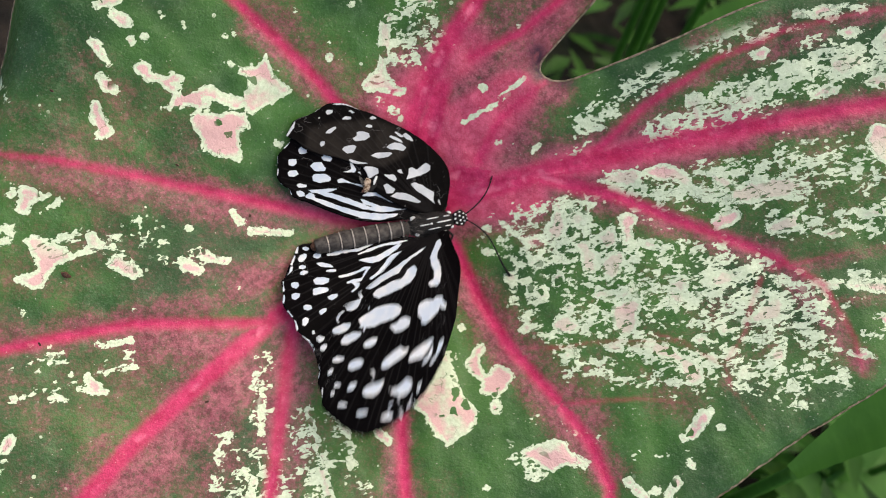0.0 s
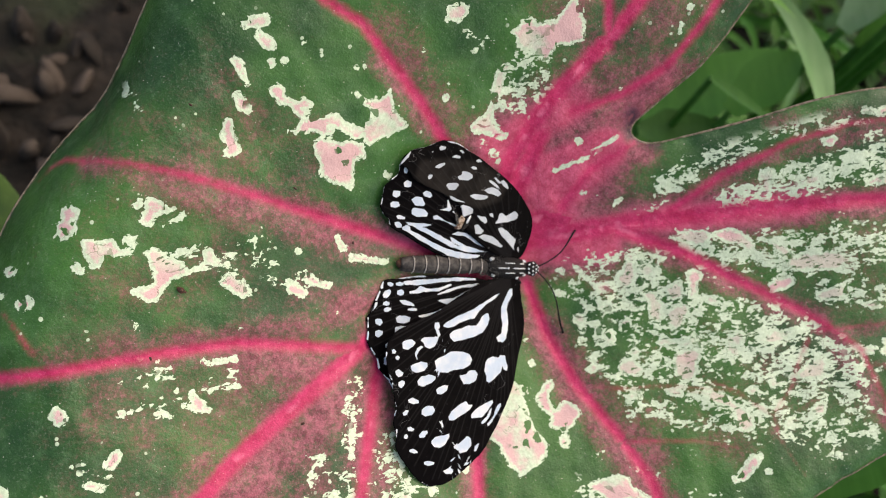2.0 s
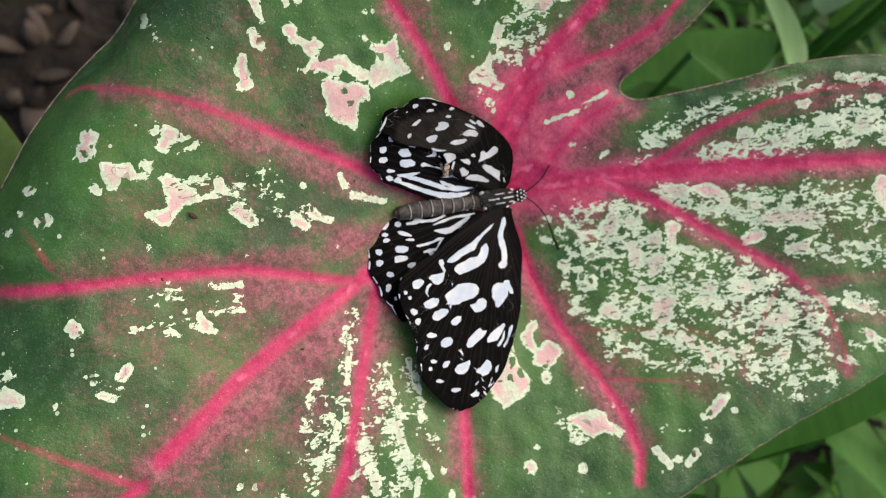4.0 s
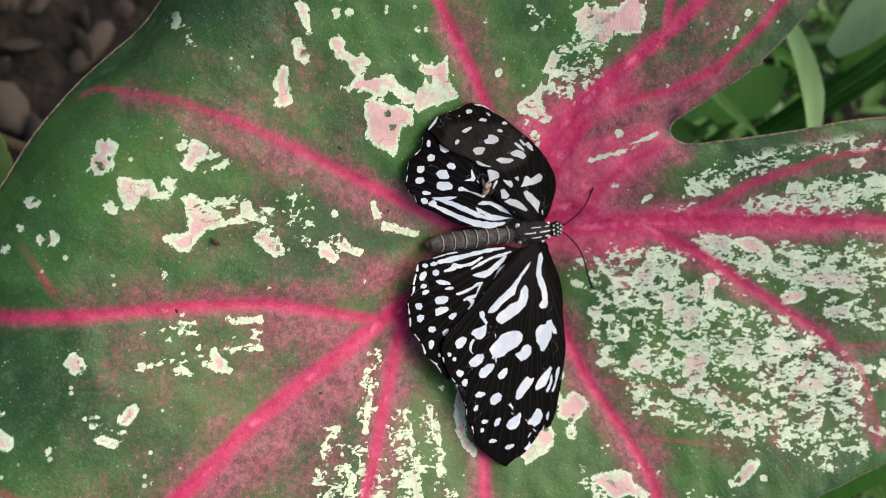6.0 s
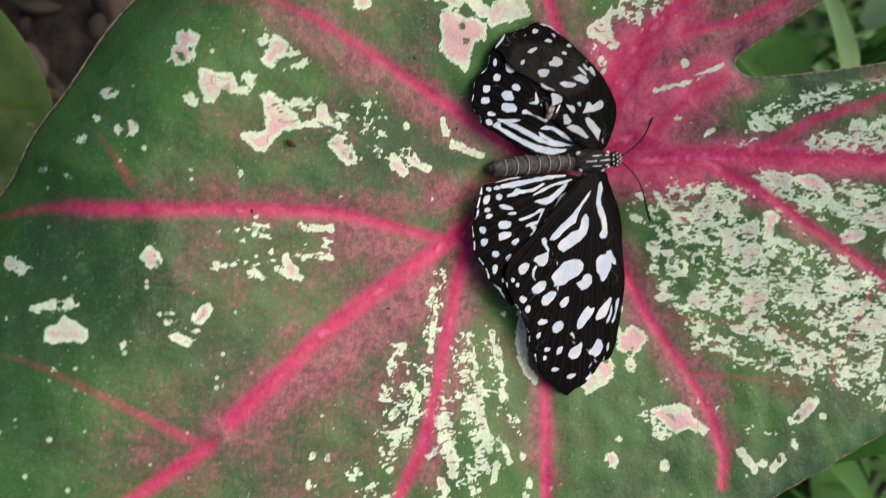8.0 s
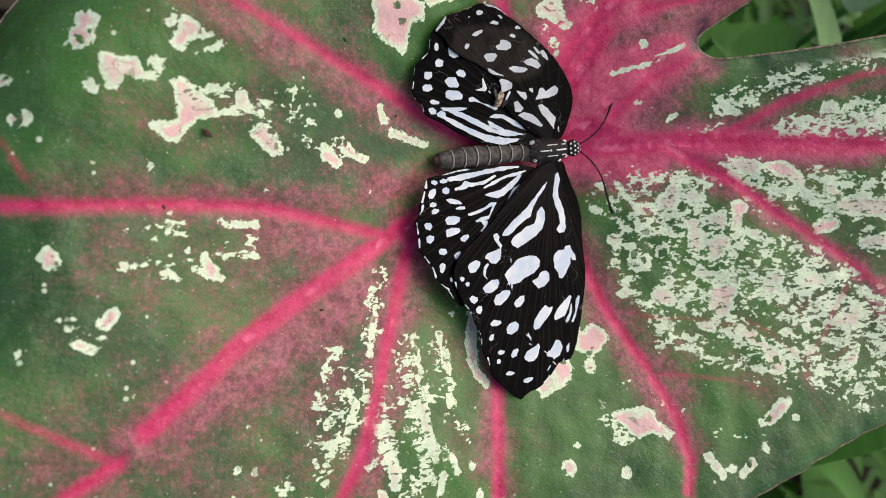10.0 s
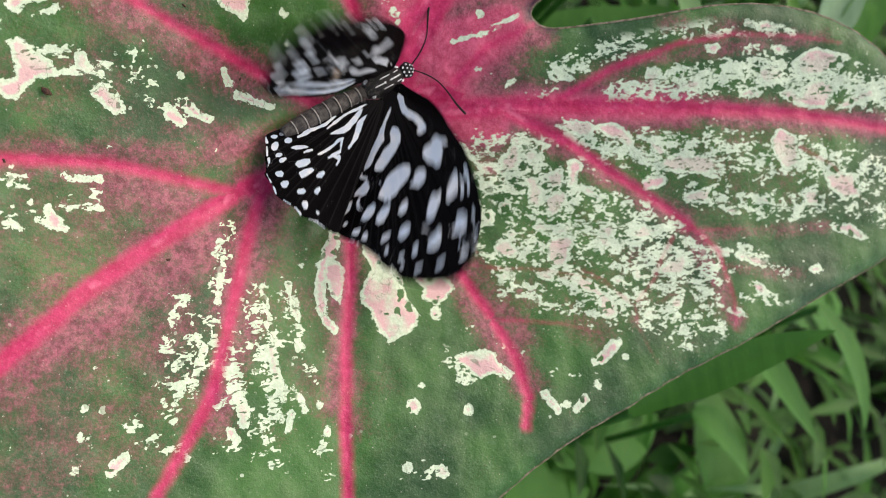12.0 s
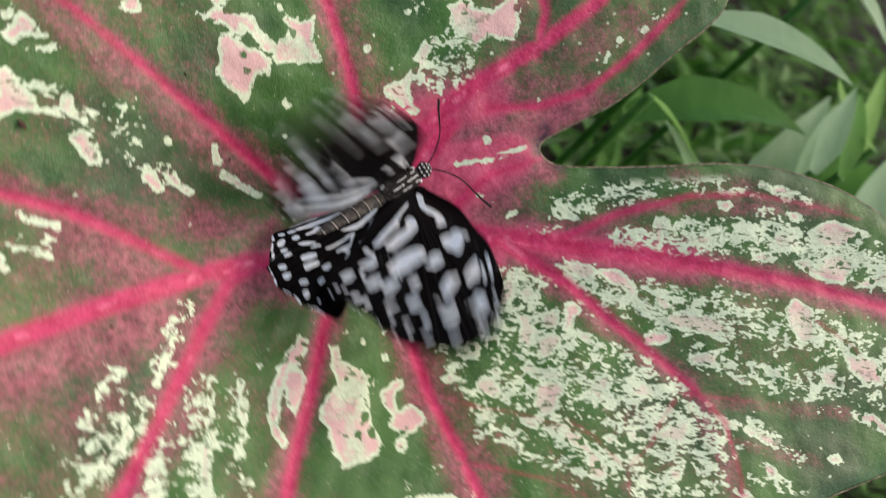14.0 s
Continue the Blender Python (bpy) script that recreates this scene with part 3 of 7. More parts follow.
PALE.extend([  # bottom
    (-0.2, -35.7, 1.1, -41.7, 0.7), (-4.5, -54.0, -1.9, -57.7, 0.9), (2.2, -46.6, 5.4, -55.3, 1.0),
    (7.4, -53.2, 10.0, -57.0, 0.8), (12.7, -56.0, 12.7, -56.0, 0.8), (1.4, -58.5, 3.1, -63.2, 0.6),
    (5.8, -59.2, 5.8, -59.2, 0.5), (14.8, -60.6, 14.8, -60.6, 0.8), (14.0, -64.1, 14.0, -64.1, 0.7),
    (10.0, -57.0, 10.0, -57.0, 0.6), (-3.5, -61.6, -2.2, -63.4, 0.9), (-21.2, -66.5, -22.7, -68.3, 1.2),
    (-28.8, -68.3, -28.8, -68.3, 0.7), (-28.6, -58.7, -28.6, -58.7, 0.6), (-28.8, -63.1, -28.8, -63.1, 0.5),
])
PALE.extend([  # bottom
    (31.1, -65.7, 31.1, -65.7, 1.0), (37.9, -65.6, 37.9, -65.6, 1.3), (43.2, -53.7, 43.2, -53.7, 1.0),
    (33.2, -50.1, 33.2, -50.1, 0.9), (61.2, -51.4, 61.2, -51.4, 0.6), (4.6, -67.0, 4.6, -67.0, 0.6),
    (-25.4, -54.2, -25.4, -54.2, 0.6), (19.4, -61.2, 19.4, -61.2, 0.5), (-2.4, -53.9, -2.4, -53.9, 0.5),
])
PALE.extend([  # far left
    (-78.8, -36.4, -77.0, -36.8, 0.9), (-75.7, -36.2, -75.7, -36.2, 0.5), (-71.3, -44.5, -67.4, -44.0, 1.1),
    (-74.4, -41.4, -68.9, -39.8, 0.6), (-70.1, -49.0, -70.1, -49.0, 0.5), (-69.5, -32.7, -69.5, -32.7, 0.6),
    (-77.3, -21.7, -77.3, -21.7, 0.5), (-73.8, -21.6, -73.8, -21.6, 0.5), (-73.0, -16.2, -73.0, -16.2, 0.6),
    (-70.7, -8.5, -70.7, -8.5, 0.8), (-66.8, -12.8, -66.8, -12.8, 1.1), (-71.1, -12.3, -71.1, -12.3, 0.5),
    (-77.4, -43.8, -77.4, -43.8, 0.5), (-61.6, -44.1, -61.6, -44.1, 0.4), (-75.1, -61.5, -75.1, -61.5, 0.8),
])
PALE.extend([  # far left
    (-75.4, -58.2, -75.4, -58.2, 0.6), (-40.3, -60.3, -40.3, -60.3, 0.4), (-38.6, -65.0, -38.6, -65.0, 0.4),
])
PATCHES.append([(-62.8, 3.0), (-61.8, 3.8), (-59.5, 3.5), (-59.7, 2.4), (-60.1, 1.2), (-59.5, 0.4), (-60.3, -1.7), (-62.5, -2.1), (-63.9, -2.3), (-63.9, -1.6), (-62.9, -0.8), (-63.3, 0.4), (-62.5, 1.5)])
PATCHES.append([(-51.5, 5.2), (-50.0, 6.2), (-49.2, 5.3), (-50.3, 3.7), (-51.2, 4.1)])
PATCHES.append([(-49.6, 6.1), (-48.4, 7.0), (-47.4, 6.3), (-45.4, 5.4), (-44.3, 4.8), (-45.5, 3.9), (-46.8, 3.6), (-47.5, 2.5), (-48.3, 1.5), (-49.8, 1.4), (-50.6, 2.3), (-49.7, 3.4), (-49.3, 4.4)])
PATCHES.append([(-45.1, 2.8), (-44.1, 3.9), (-42.7, 4.5), (-42.8, 3.1), (-44.7, 2.4), (-46.1, 1.7)])
PATCHES.append([(-59.0, -2.1), (-58.8, -1.4), (-56.0, -1.3), (-53.9, -0.6), (-53.1, -1.9), (-51.8, -1.3), (-52.5, -2.3), (-50.3, -2.5), (-50.3, -3.4), (-52.5, -4.1), (-54.9, -4.7), (-55.4, -6.1), (-56.8, -6.6), (-57.6, -5.2), (-58.3, -4.1)])
PATCHES.append([(-52.7, -1.2), (-51.7, 0.1), (-50.0, -0.1), (-50.5, -1.4), (-49.6, -1.5), (-50.5, -2.6), (-51.7, -2.2)])
PATCHES.append([(-60.2, -6.0), (-59.2, -5.5), (-57.3, -7.1), (-59.1, -7.7), (-60.3, -6.8)])
PATCHES.append([(-48.9, -3.1), (-47.8, -1.8), (-45.9, -2.6), (-44.8, -3.3), (-42.4, -3.8), (-41.1, -5.4), (-39.0, -4.4), (-39.1, -1.8), (-37.7, -1.3), (-37.0, -2.5), (-35.3, -3.4), (-34.0, -3.9), (-34.2, -4.9), (-36.5, -4.8), (-38.7, -5.5), (-40.5, -6.2), (-42.2, -7.0), (-43.9, -7.7), (-44.9, -9.3), (-46.2, -11.5), (-48.0, -11.5), (-50.8, -10.2), (-50.6, -9.3), (-48.1, -9.0), (-47.4, -8.0), (-47.4, -6.0), (-48.3, -4.4)])
PATCHES.append([(-36.5, -7.0), (-35.2, -6.0), (-33.3, -5.3), (-31.6, -6.4), (-30.3, -8.4), (-29.8, -9.6), (-31.8, -10.1), (-33.4, -9.4), (-35.7, -8.3)])
PATCHES.append([(-23.8, -8.0), (-22.9, -7.0), (-21.2, -7.1), (-19.1, -8.8), (-19.4, -9.9), (-21.8, -9.5), (-23.3, -8.9)])
PATCHES.append([(-22.0, -5.2), (-20.2, -4.2), (-18.3, -5.1), (-16.8, -6.4), (-14.7, -6.6), (-14.6, -8.2), (-17.0, -8.0), (-18.9, -7.3), (-20.9, -6.0)])
PATCHES.append([(-36.4, 25.7), (-35.6, 26.6), (-34.4, 25.9), (-33.3, 24.8), (-32.6, 23.4), (-33.5, 22.8), (-35.2, 23.1), (-35.9, 24.1)])
PATCHES.append([(-38.0, 20.9), (-36.6, 21.9), (-35.9, 21.4), (-35.5, 19.6), (-34.5, 18.1), (-34.0, 16.3), (-35.5, 14.8), (-36.9, 15.1), (-37.1, 16.4), (-37.9, 17.6), (-37.8, 19.5)])
PATCHES.append([(-37.6, 31.5), (-36.4, 32.4), (-35.1, 31.5), (-34.5, 29.5), (-33.3, 28.0), (-34.2, 27.5), (-35.5, 28.7), (-36.7, 30.1)])
PATCHES.append([(-30.0, 28.1), (-28.7, 29.0), (-27.2, 28.3), (-27.1, 27.2), (-25.2, 26.3), (-23.8, 27.2), (-21.6, 26.4), (-21.9, 25.3), (-23.4, 25.1), (-22.8, 24.1), (-23.5, 22.8), (-24.8, 24.1), (-26.6, 25.0), (-28.1, 25.4), (-29.8, 26.4)])
PATCHES.append([(-25.0, 20.6), (-24.4, 22.9), (-23.0, 23.9), (-22.6, 25.1), (-20.8, 24.2), (-18.4, 24.4), (-18.4, 22.9), (-16.5, 22.4), (-17.7, 20.8), (-19.4, 20.7), (-20.8, 21.3), (-22.8, 20.7)])
PATCHES.append([(-21.0, 23.8), (-17.6, 25.4), (-15.4, 24.2), (-12.2, 23.6), (-11.1, 22.1), (-12.4, 20.8), (-14.4, 21.5), (-16.4, 22.1)])
PATCHES.append([(-15.1, 29.7), (-13.9, 30.6), (-11.7, 28.7), (-9.4, 29.1), (-7.3, 31.3), (-5.8, 27.8), (-2.8, 25.0), (-5.7, 22.7), (-8.4, 21.5), (-10.3, 20.0), (-11.5, 21.7), (-12.7, 23.4), (-10.6, 25.0), (-10.6, 26.5), (-12.7, 27.5)])
PATCHES.append([(-21.2, 19.2), (-19.9, 20.5), (-17.0, 20.3), (-14.2, 20.7), (-11.2, 20.8), (-10.8, 18.1), (-12.2, 16.9), (-12.5, 14.8), (-12.1, 11.2), (-15.4, 12.0), (-19.3, 13.2), (-19.4, 15.2), (-20.7, 16.9)])
PATCHES.append([(14.8, 45.1), (16.1, 45.8), (16.3, 47.2), (18.3, 48.3), (20.5, 47.4), (22.5, 47.6), (24.1, 49.4), (25.2, 52.1), (25.7, 53.6), (27.0, 53.4), (29.6, 49.1), (30.7, 45.2), (28.2, 44.2), (25.1, 43.7), (24.5, 40.7), (22.6, 40.5), (20.4, 41.4), (16.9, 42.3)])
PATCHES.append([(10.6, 25.8), (11.0, 27.7), (13.5, 29.9), (13.3, 34.9), (13.9, 38.9), (16.4, 39.9), (17.7, 39.2), (15.6, 37.3), (16.4, 34.9), (15.2, 31.0), (15.3, 28.8), (17.8, 26.4), (17.8, 24.8), (14.4, 25.3), (12.5, 25.4)])
PATCHES.append([(1.4, 44.9), (1.0, 47.4), (3.4, 48.5), (5.6, 48.5), (5.9, 46.6), (3.9, 44.8), (1.9, 44.7)])
PATCHES.append([(19.0, -23.2), (21.0, -22.5), (22.1, -24.7), (26.5, -25.1), (27.7, -26.2), (28.8, -30.6), (29.3, -32.3), (30.0, -33.9), (32.7, -37.1), (32.3, -39.3), (29.4, -41.1), (26.2, -43.3), (24.0, -41.3), (22.9, -39.7), (22.0, -37.6), (20.0, -36.5), (20.3, -32.1), (21.8, -29.8), (20.1, -26.5)])
PATCHES.append([(30.6, -28.3), (32.7, -25.3), (34.6, -24.0), (35.0, -25.7), (33.6, -28.1), (34.6, -30.3), (37.2, -27.8), (39.4, -29.4), (40.4, -30.4), (38.5, -32.8), (36.5, -34.6), (33.0, -33.7), (33.9, -31.5), (31.6, -30.5)])
PATCHES.append([(12.5, -22.9), (15.0, -23.1), (15.0, -28.0), (12.9, -29.2), (12.6, -33.5), (13.5, -39.7), (16.2, -41.8), (15.2, -43.6), (12.2, -41.6), (10.5, -37.2), (10.3, -30.1)])
PATCHES.append([(11.5, -30.2), (14.3, -29.0), (16.5, -30.3), (16.6, -34.0), (15.8, -37.0), (13.5, -35.8)])
PATCHES.append([(39.7, -43.7), (42.7, -42.4), (45.0, -41.7), (48.4, -42.0), (49.4, -43.6), (52.5, -45.5), (51.3, -46.7), (48.5, -46.3), (45.6, -47.6), (43.9, -46.7), (41.8, -45.7), (40.0, -45.8)])
PATCHES.append([(34.9, -1.0), (36.3, -0.2), (37.5, -0.9), (37.7, -1.9), (36.3, -1.9)])
PATCHES.append([(38.0, 0.7), (39.1, 0.7), (40.6, -0.4), (41.6, -1.7), (43.5, -3.0), (45.6, -2.2), (47.0, -2.4), (47.2, -3.3), (45.7, -5.0), (43.9, -5.4), (42.5, -3.7), (40.6, -2.4), (38.9, -1.1)])
PATCHES.append([(47.3, -1.8), (48.2, 0.2), (48.9, 2.1), (48.7, 3.5), (49.8, 4.5), (50.5, 3.5), (50.7, 1.0), (51.4, -0.8), (51.2, -3.1), (49.5, -3.8), (47.9, -3.4)])
PATCHES.append([(51.2, 1.1), (52.1, 2.6), (53.7, 2.0), (54.8, 1.0), (54.9, -0.5), (53.1, -1.2), (51.8, -0.5)])
PATCHES.append([(51.8, -4.0), (53.9, -3.2), (55.7, -4.0), (56.5, -6.6), (56.7, -9.0), (55.8, -11.9), (54.4, -10.8), (53.6, -8.3), (53.5, -5.8), (52.2, -5.1)])
PATCHES.append([(34.9, -5.8), (36.0, -5.0), (37.7, -5.1), (37.8, -6.2), (36.1, -7.0)])
PATCHES.append([(38.9, -11.0), (40.4, -9.7), (42.2, -10.2), (42.2, -11.9), (40.6, -12.8), (39.1, -12.2)])
PATCHES.append([(43.8, -7.9), (45.3, -6.9), (46.7, -7.1), (47.2, -9.3), (46.3, -9.5), (45.3, -8.8), (44.0, -9.1)])
PATCHES.append([(44.7, -15.7), (45.1, -13.5), (46.6, -12.4), (47.8, -13.1), (47.7, -15.0), (46.1, -16.6)])
PATCHES.append([(47.8, -10.9), (49.1, -9.8), (50.5, -10.5), (50.5, -12.4), (49.2, -13.7), (48.2, -12.5)])
PATCHES.append([(56.8, -3.0), (58.5, -1.1), (59.7, -0.3), (60.3, -2.2), (60.5, -4.6), (58.4, -5.4), (57.3, -4.4)])
PATCHES.append([(60.4, 0.6), (61.9, 1.7), (63.9, 1.2), (63.9, -0.1), (63.1, -1.5), (63.1, -4.0), (61.4, -4.6), (60.7, -2.1)])
PATCHES.append([(56.9, -9.0), (58.1, -6.2), (59.8, -5.5), (61.7, -6.3), (61.9, -7.8), (60.8, -10.0), (59.2, -11.8), (57.3, -10.8)])
PATCHES.append([(64.4, -4.4), (65.3, -3.5), (67.3, -4.0), (68.4, -5.2), (67.6, -5.9), (65.2, -5.2)])
PATCHES.append([(56.5, 7.9), (59.6, 9.9), (63.1, 10.5), (65.3, 9.5), (64.1, 7.2), (62.5, 6.6), (59.1, 7.0)])
PATCHES.append([(63.8, 9.7), (68.5, 11.3), (71.0, 10.6), (73.0, 8.9), (75.0, 6.9), (73.9, 5.6), (70.6, 7.3), (67.2, 8.0)])
PATCHES.append([(72.8, 5.6), (73.9, 7.3), (76.0, 6.6), (77.8, 5.3), (76.2, 4.1), (73.9, 4.1)])
PATCHES.append([(76.2, -0.9), (77.9, 1.3), (81.0, 2.3), (82.4, 1.3), (80.7, -0.8), (78.1, -1.9)])
PATCHES.append([(75.7, 9.5), (78.8, 8.7), (81.2, 6.8), (84.8, 4.6), (83.3, 2.8), (79.8, 5.0), (76.8, 7.3)])
PATCHES.append([(55.3, -14.8), (56.4, -13.2), (58.0, -12.8), (59.8, -13.3), (61.4, -12.5), (63.0, -11.9), (64.0, -13.2), (63.2, -14.5), (60.8, -15.3), (58.3, -15.9)])
PATCHES.append([(58.3, -16.8), (60.8, -15.3), (63.7, -14.6), (64.6, -15.8), (63.5, -17.8), (63.2, -20.1), (62.4, -22.0), (60.3, -22.2), (58.9, -20.6), (58.6, -18.5)])
PATCHES.append([(47.5, -20.1), (49.1, -18.2), (50.8, -18.3), (52.2, -19.5), (53.8, -19.1), (54.5, -20.3), (52.2, -21.9), (49.2, -22.3), (47.7, -21.4)])
PATCHES.append([(49.3, -17.1), (51.2, -16.0), (52.4, -16.4), (51.7, -17.6), (49.8, -17.9)])
PATCHES.append([(41.3, -21.5), (42.8, -20.1), (44.3, -20.4), (44.1, -21.7), (42.4, -22.5)])
PATCHES.append([(68.2, -15.4), (68.9, -12.1), (70.8, -10.0), (72.7, -11.2), (71.7, -14.1), (72.3, -15.8), (70.6, -16.2)])
PATCHES.append([(74.5, -12.1), (78.1, -9.5), (82.0, -8.8), (82.6, -10.3), (80.2, -12.2), (75.9, -13.1)])
PATCHES.append([(64.1, -23.8), (66.2, -22.9), (68.8, -23.6), (71.0, -25.7), (73.2, -27.4), (73.7, -29.8), (71.5, -31.5), (69.8, -30.2), (69.3, -27.3), (67.2, -26.5), (64.6, -25.8)])
PATCHES.append([(56.5, -24.2), (58.6, -23.3), (60.7, -24.5), (60.3, -25.9), (57.4, -25.3)])
PATCHES.append([(76.4, -18.8), (79.8, -18.1), (80.9, -20.9), (77.4, -21.7)])
PATCHES.append([(85.3, -14.6), (88.3, -13.5), (88.7, -18.3), (86.1, -19.3), (82.1, -19.8), (82.4, -17.9)])
PATCHES.append([(84.1, -25.9), (85.9, -23.8), (88.1, -23.3), (87.7, -26.0), (85.1, -27.4)])
PATCHES.append([(78.4, -28.4), (81.1, -27.0), (83.3, -27.8), (82.9, -29.2), (79.3, -29.7)])
PATCHES.append([(48.4, -26.1), (51.0, -24.9), (53.1, -24.9), (52.3, -26.4), (49.3, -27.2)])
PATCHES.append([(71.4, -23.0), (74.3, -21.5), (76.1, -22.8), (73.5, -23.4)])
PATCHES.append([(52.5, -29.3), (54.4, -28.5), (56.7, -28.8), (55.2, -29.7), (52.7, -30.3)])
PATCHES.append([(62.0, -26.4), (63.7, -26.2), (65.9, -27.7), (63.8, -27.3)])
PATCHES.append([(101.7, 14.4), (103.1, 17.9), (107.8, 16.6), (109.7, 10.6), (106.9, 8.4), (103.6, 10.8)])
PATCHES.append([(85.8, -1.2), (90.4, 1.5), (93.0, 0.5), (91.1, -1.9), (86.9, -2.8)])
PATCHES.append([(78.9, 4.2), (82.7, 7.5), (88.7, 8.2), (93.1, 6.8), (89.7, 4.4), (82.2, 3.1)])
PATCHES.append([(100.1, 1.7), (104.9, 2.7), (106.6, 0.7), (102.1, -0.2)])
PATCHES.append([(93.5, -2.1), (97.5, -1.7), (99.7, -2.7), (96.2, -3.5)])
PATCHES.append([(93.0, -11.2), (99.0, -11.1), (105.6, -10.9), (108.8, -12.6), (106.0, -13.9), (99.2, -12.9), (93.7, -13.7)])
PATCHES.append([(116.1, -11.9), (119.6, -10.5), (121.1, -11.8), (118.1, -13.1)])
PATCHES.append([(120.2, -0.8), (126.1, 0.4), (131.9, -2.1), (129.7, -3.4), (121.8, -1.7)])
PATCHES.append([(116.3, 9.7), (123.9, 12.2), (127.3, 7.2), (124.1, 4.9), (118.8, 7.0)])
PATCHES.append([(111.8, 4.7), (115.4, 6.3), (118.9, 3.0), (114.6, 2.1)])
PATCHES.append([(101.8, -17.8), (105.4, -17.1), (108.2, -19.6), (104.9, -20.2)])
PATCHES.append([(97.7, -24.5), (100.9, -23.5), (102.7, -25.1), (99.8, -25.6)])
PATCHES.append([(80.9, 30.8), (83.2, 31.9), (84.6, 31.2), (83.6, 29.6), (82.0, 29.4)])
PATCHES.append([(70.6, 23.1), (72.4, 24.6), (74.4, 23.0), (74.4, 20.8), (74.7, 18.2), (72.9, 18.8)])
PATCHES.append([(94.8, 28.7), (98.4, 31.2), (100.5, 31.2), (101.2, 28.1), (97.5, 26.1), (95.6, 27.2)])
PATCHES.append([(102.0, 32.7), (104.5, 35.5), (107.8, 36.6), (112.3, 36.4), (115.1, 36.0), (112.8, 33.8), (109.6, 30.8), (105.1, 29.6)])
PATCHES.append([(100.8, 25.2), (105.7, 28.1), (110.4, 30.4), (113.9, 29.6), (113.6, 23.9), (107.7, 23.1), (102.5, 24.0)])
PATCHES.append([(78.1, 20.1), (80.3, 23.7), (84.8, 23.4), (84.7, 22.3), (81.3, 20.9)])
PATCHES.append([(91.5, 23.5), (95.0, 24.9), (97.6, 24.4), (97.0, 22.7), (92.6, 22.1)])
PATCHES.append([(95.0, 33.9), (97.9, 35.4), (100.3, 33.9), (97.8, 32.7)])
PATCHES.append([(86.5, 36.2), (87.9, 38.2), (90.4, 37.8), (92.8, 38.9), (97.0, 38.9), (95.9, 37.3), (91.0, 36.3)])
PATCHES.append([(86.6, 27.7), (89.7, 28.4), (91.8, 27.4), (89.1, 25.6)])
PATCHES.append([(115.4, 24.4), (118.3, 28.4), (122.5, 31.2), (124.6, 29.4), (119.3, 25.9)])
PATCHES.append([(63.1, 28.8), (65.4, 30.2), (66.9, 29.2), (64.5, 27.3)])
PATCHES.append([(117.1, 38.8), (118.8, 38.6), (118.4, 37.4)])
SPECKLE.extend([  # vein flecks
    (-9.9, -43.3, -3.7, -53.5, 3.2, 0.58), (-3.3, -56.4, 3.9, -61.8, 3.0, 0.55), (-16.6, -47.7, -15.7, -39.9, 2.2, 0.55),
    (6.2, -39.6, 10.7, -51.4, 2.4, 0.5), (-19.9, -61.8, -11.3, -66.1, 2.3, 0.5), (-1.3, -36.3, 1.9, -44.1, 2.1, 0.48),
])
SPECKLE.extend([  # field rims
    (45.6, -6.4, 62.1, -12.0, 6.9, 0.54), (62.0, -10.9, 84.5, -19.7, 8.0, 0.56), (78.2, -10.8, 94.5, -17.7, 5.7, 0.56),
    (69.8, 5.4, 91.0, 5.3, 4.1, 0.6), (68.2, 17.7, 85.5, 22.4, 3.6, 0.6), (53.0, 20.0, 79.7, 36.3, 2.9, 0.58),
    (62.3, -5.0, 74.3, -6.4, 3.0, 0.56), (78.7, -6.1, 94.1, -13.2, 3.0, 0.58), (42.1, -17.4, 52.0, -27.4, 2.7, 0.56),
    (52.0, -27.4, 64.9, -30.2, 2.9, 0.52), (39.2, -3.2, 45.3, -14.5, 2.7, 0.56), (64.9, -30.7, 83.6, -31.4, 2.5, 0.52),
    (43.0, 1.2, 54.1, 3.6, 3.0, 0.6), (62.6, 7.8, 72.3, 4.2, 2.7, 0.62), (71.6, 6.9, 91.1, 4.8, 3.4, 0.62),
])
SPECKLE.extend([  # field rims
    (65.3, 16.5, 85.2, 23.2, 2.5, 0.62), (52.6, 18.2, 65.9, 29.0, 2.0, 0.6), (65.7, 29.5, 79.8, 36.0, 2.4, 0.62),
    (-9.2, -28.3, -9.5, -37.8, 1.8, 0.56), (-10.7, -45.2, -11.5, -54.2, 1.9, 0.5), (1.5, -42.5, 4.2, -58.9, 2.8, 0.52),
    (4.2, -34.6, 6.7, -44.0, 1.6, 0.48), (42.9, -48.4, 38.6, -44.1, 2.1, 0.5),
])
SPECKLE.extend([  # speckle
    (60.0, 6.3, 71.1, 5.7, 3.3, 0.62), (74.2, 7.8, 89.4, 8.9, 4.8, 0.62), (89.1, 10.1, 109.8, 10.9, 5.4, 0.6),
    (109.0, 13.4, 134.6, 12.3, 5.5, 0.6), (89.0, -0.4, 115.2, 1.4, 4.3, 0.55), (114.3, 5.2, 135.2, 4.1, 3.9, 0.5),
    (42.6, 0.0, 54.0, 1.6, 3.7, 0.55), (47.2, -5.2, 58.7, -3.7, 5.0, 0.55), (57.0, -7.9, 67.2, -13.1, 5.6, 0.6),
    (69.3, -10.1, 75.1, -18.8, 5.7, 0.62), (76.7, -10.9, 86.4, -18.9, 5.3, 0.62), (87.2, -13.7, 93.2, -22.5, 4.6, 0.6),
    (51.0, -18.0, 60.8, -21.9, 5.6, 0.55), (63.3, -23.7, 75.6, -27.2, 4.4, 0.6), (79.3, -26.4, 88.3, -30.7, 4.5, 0.6),
])
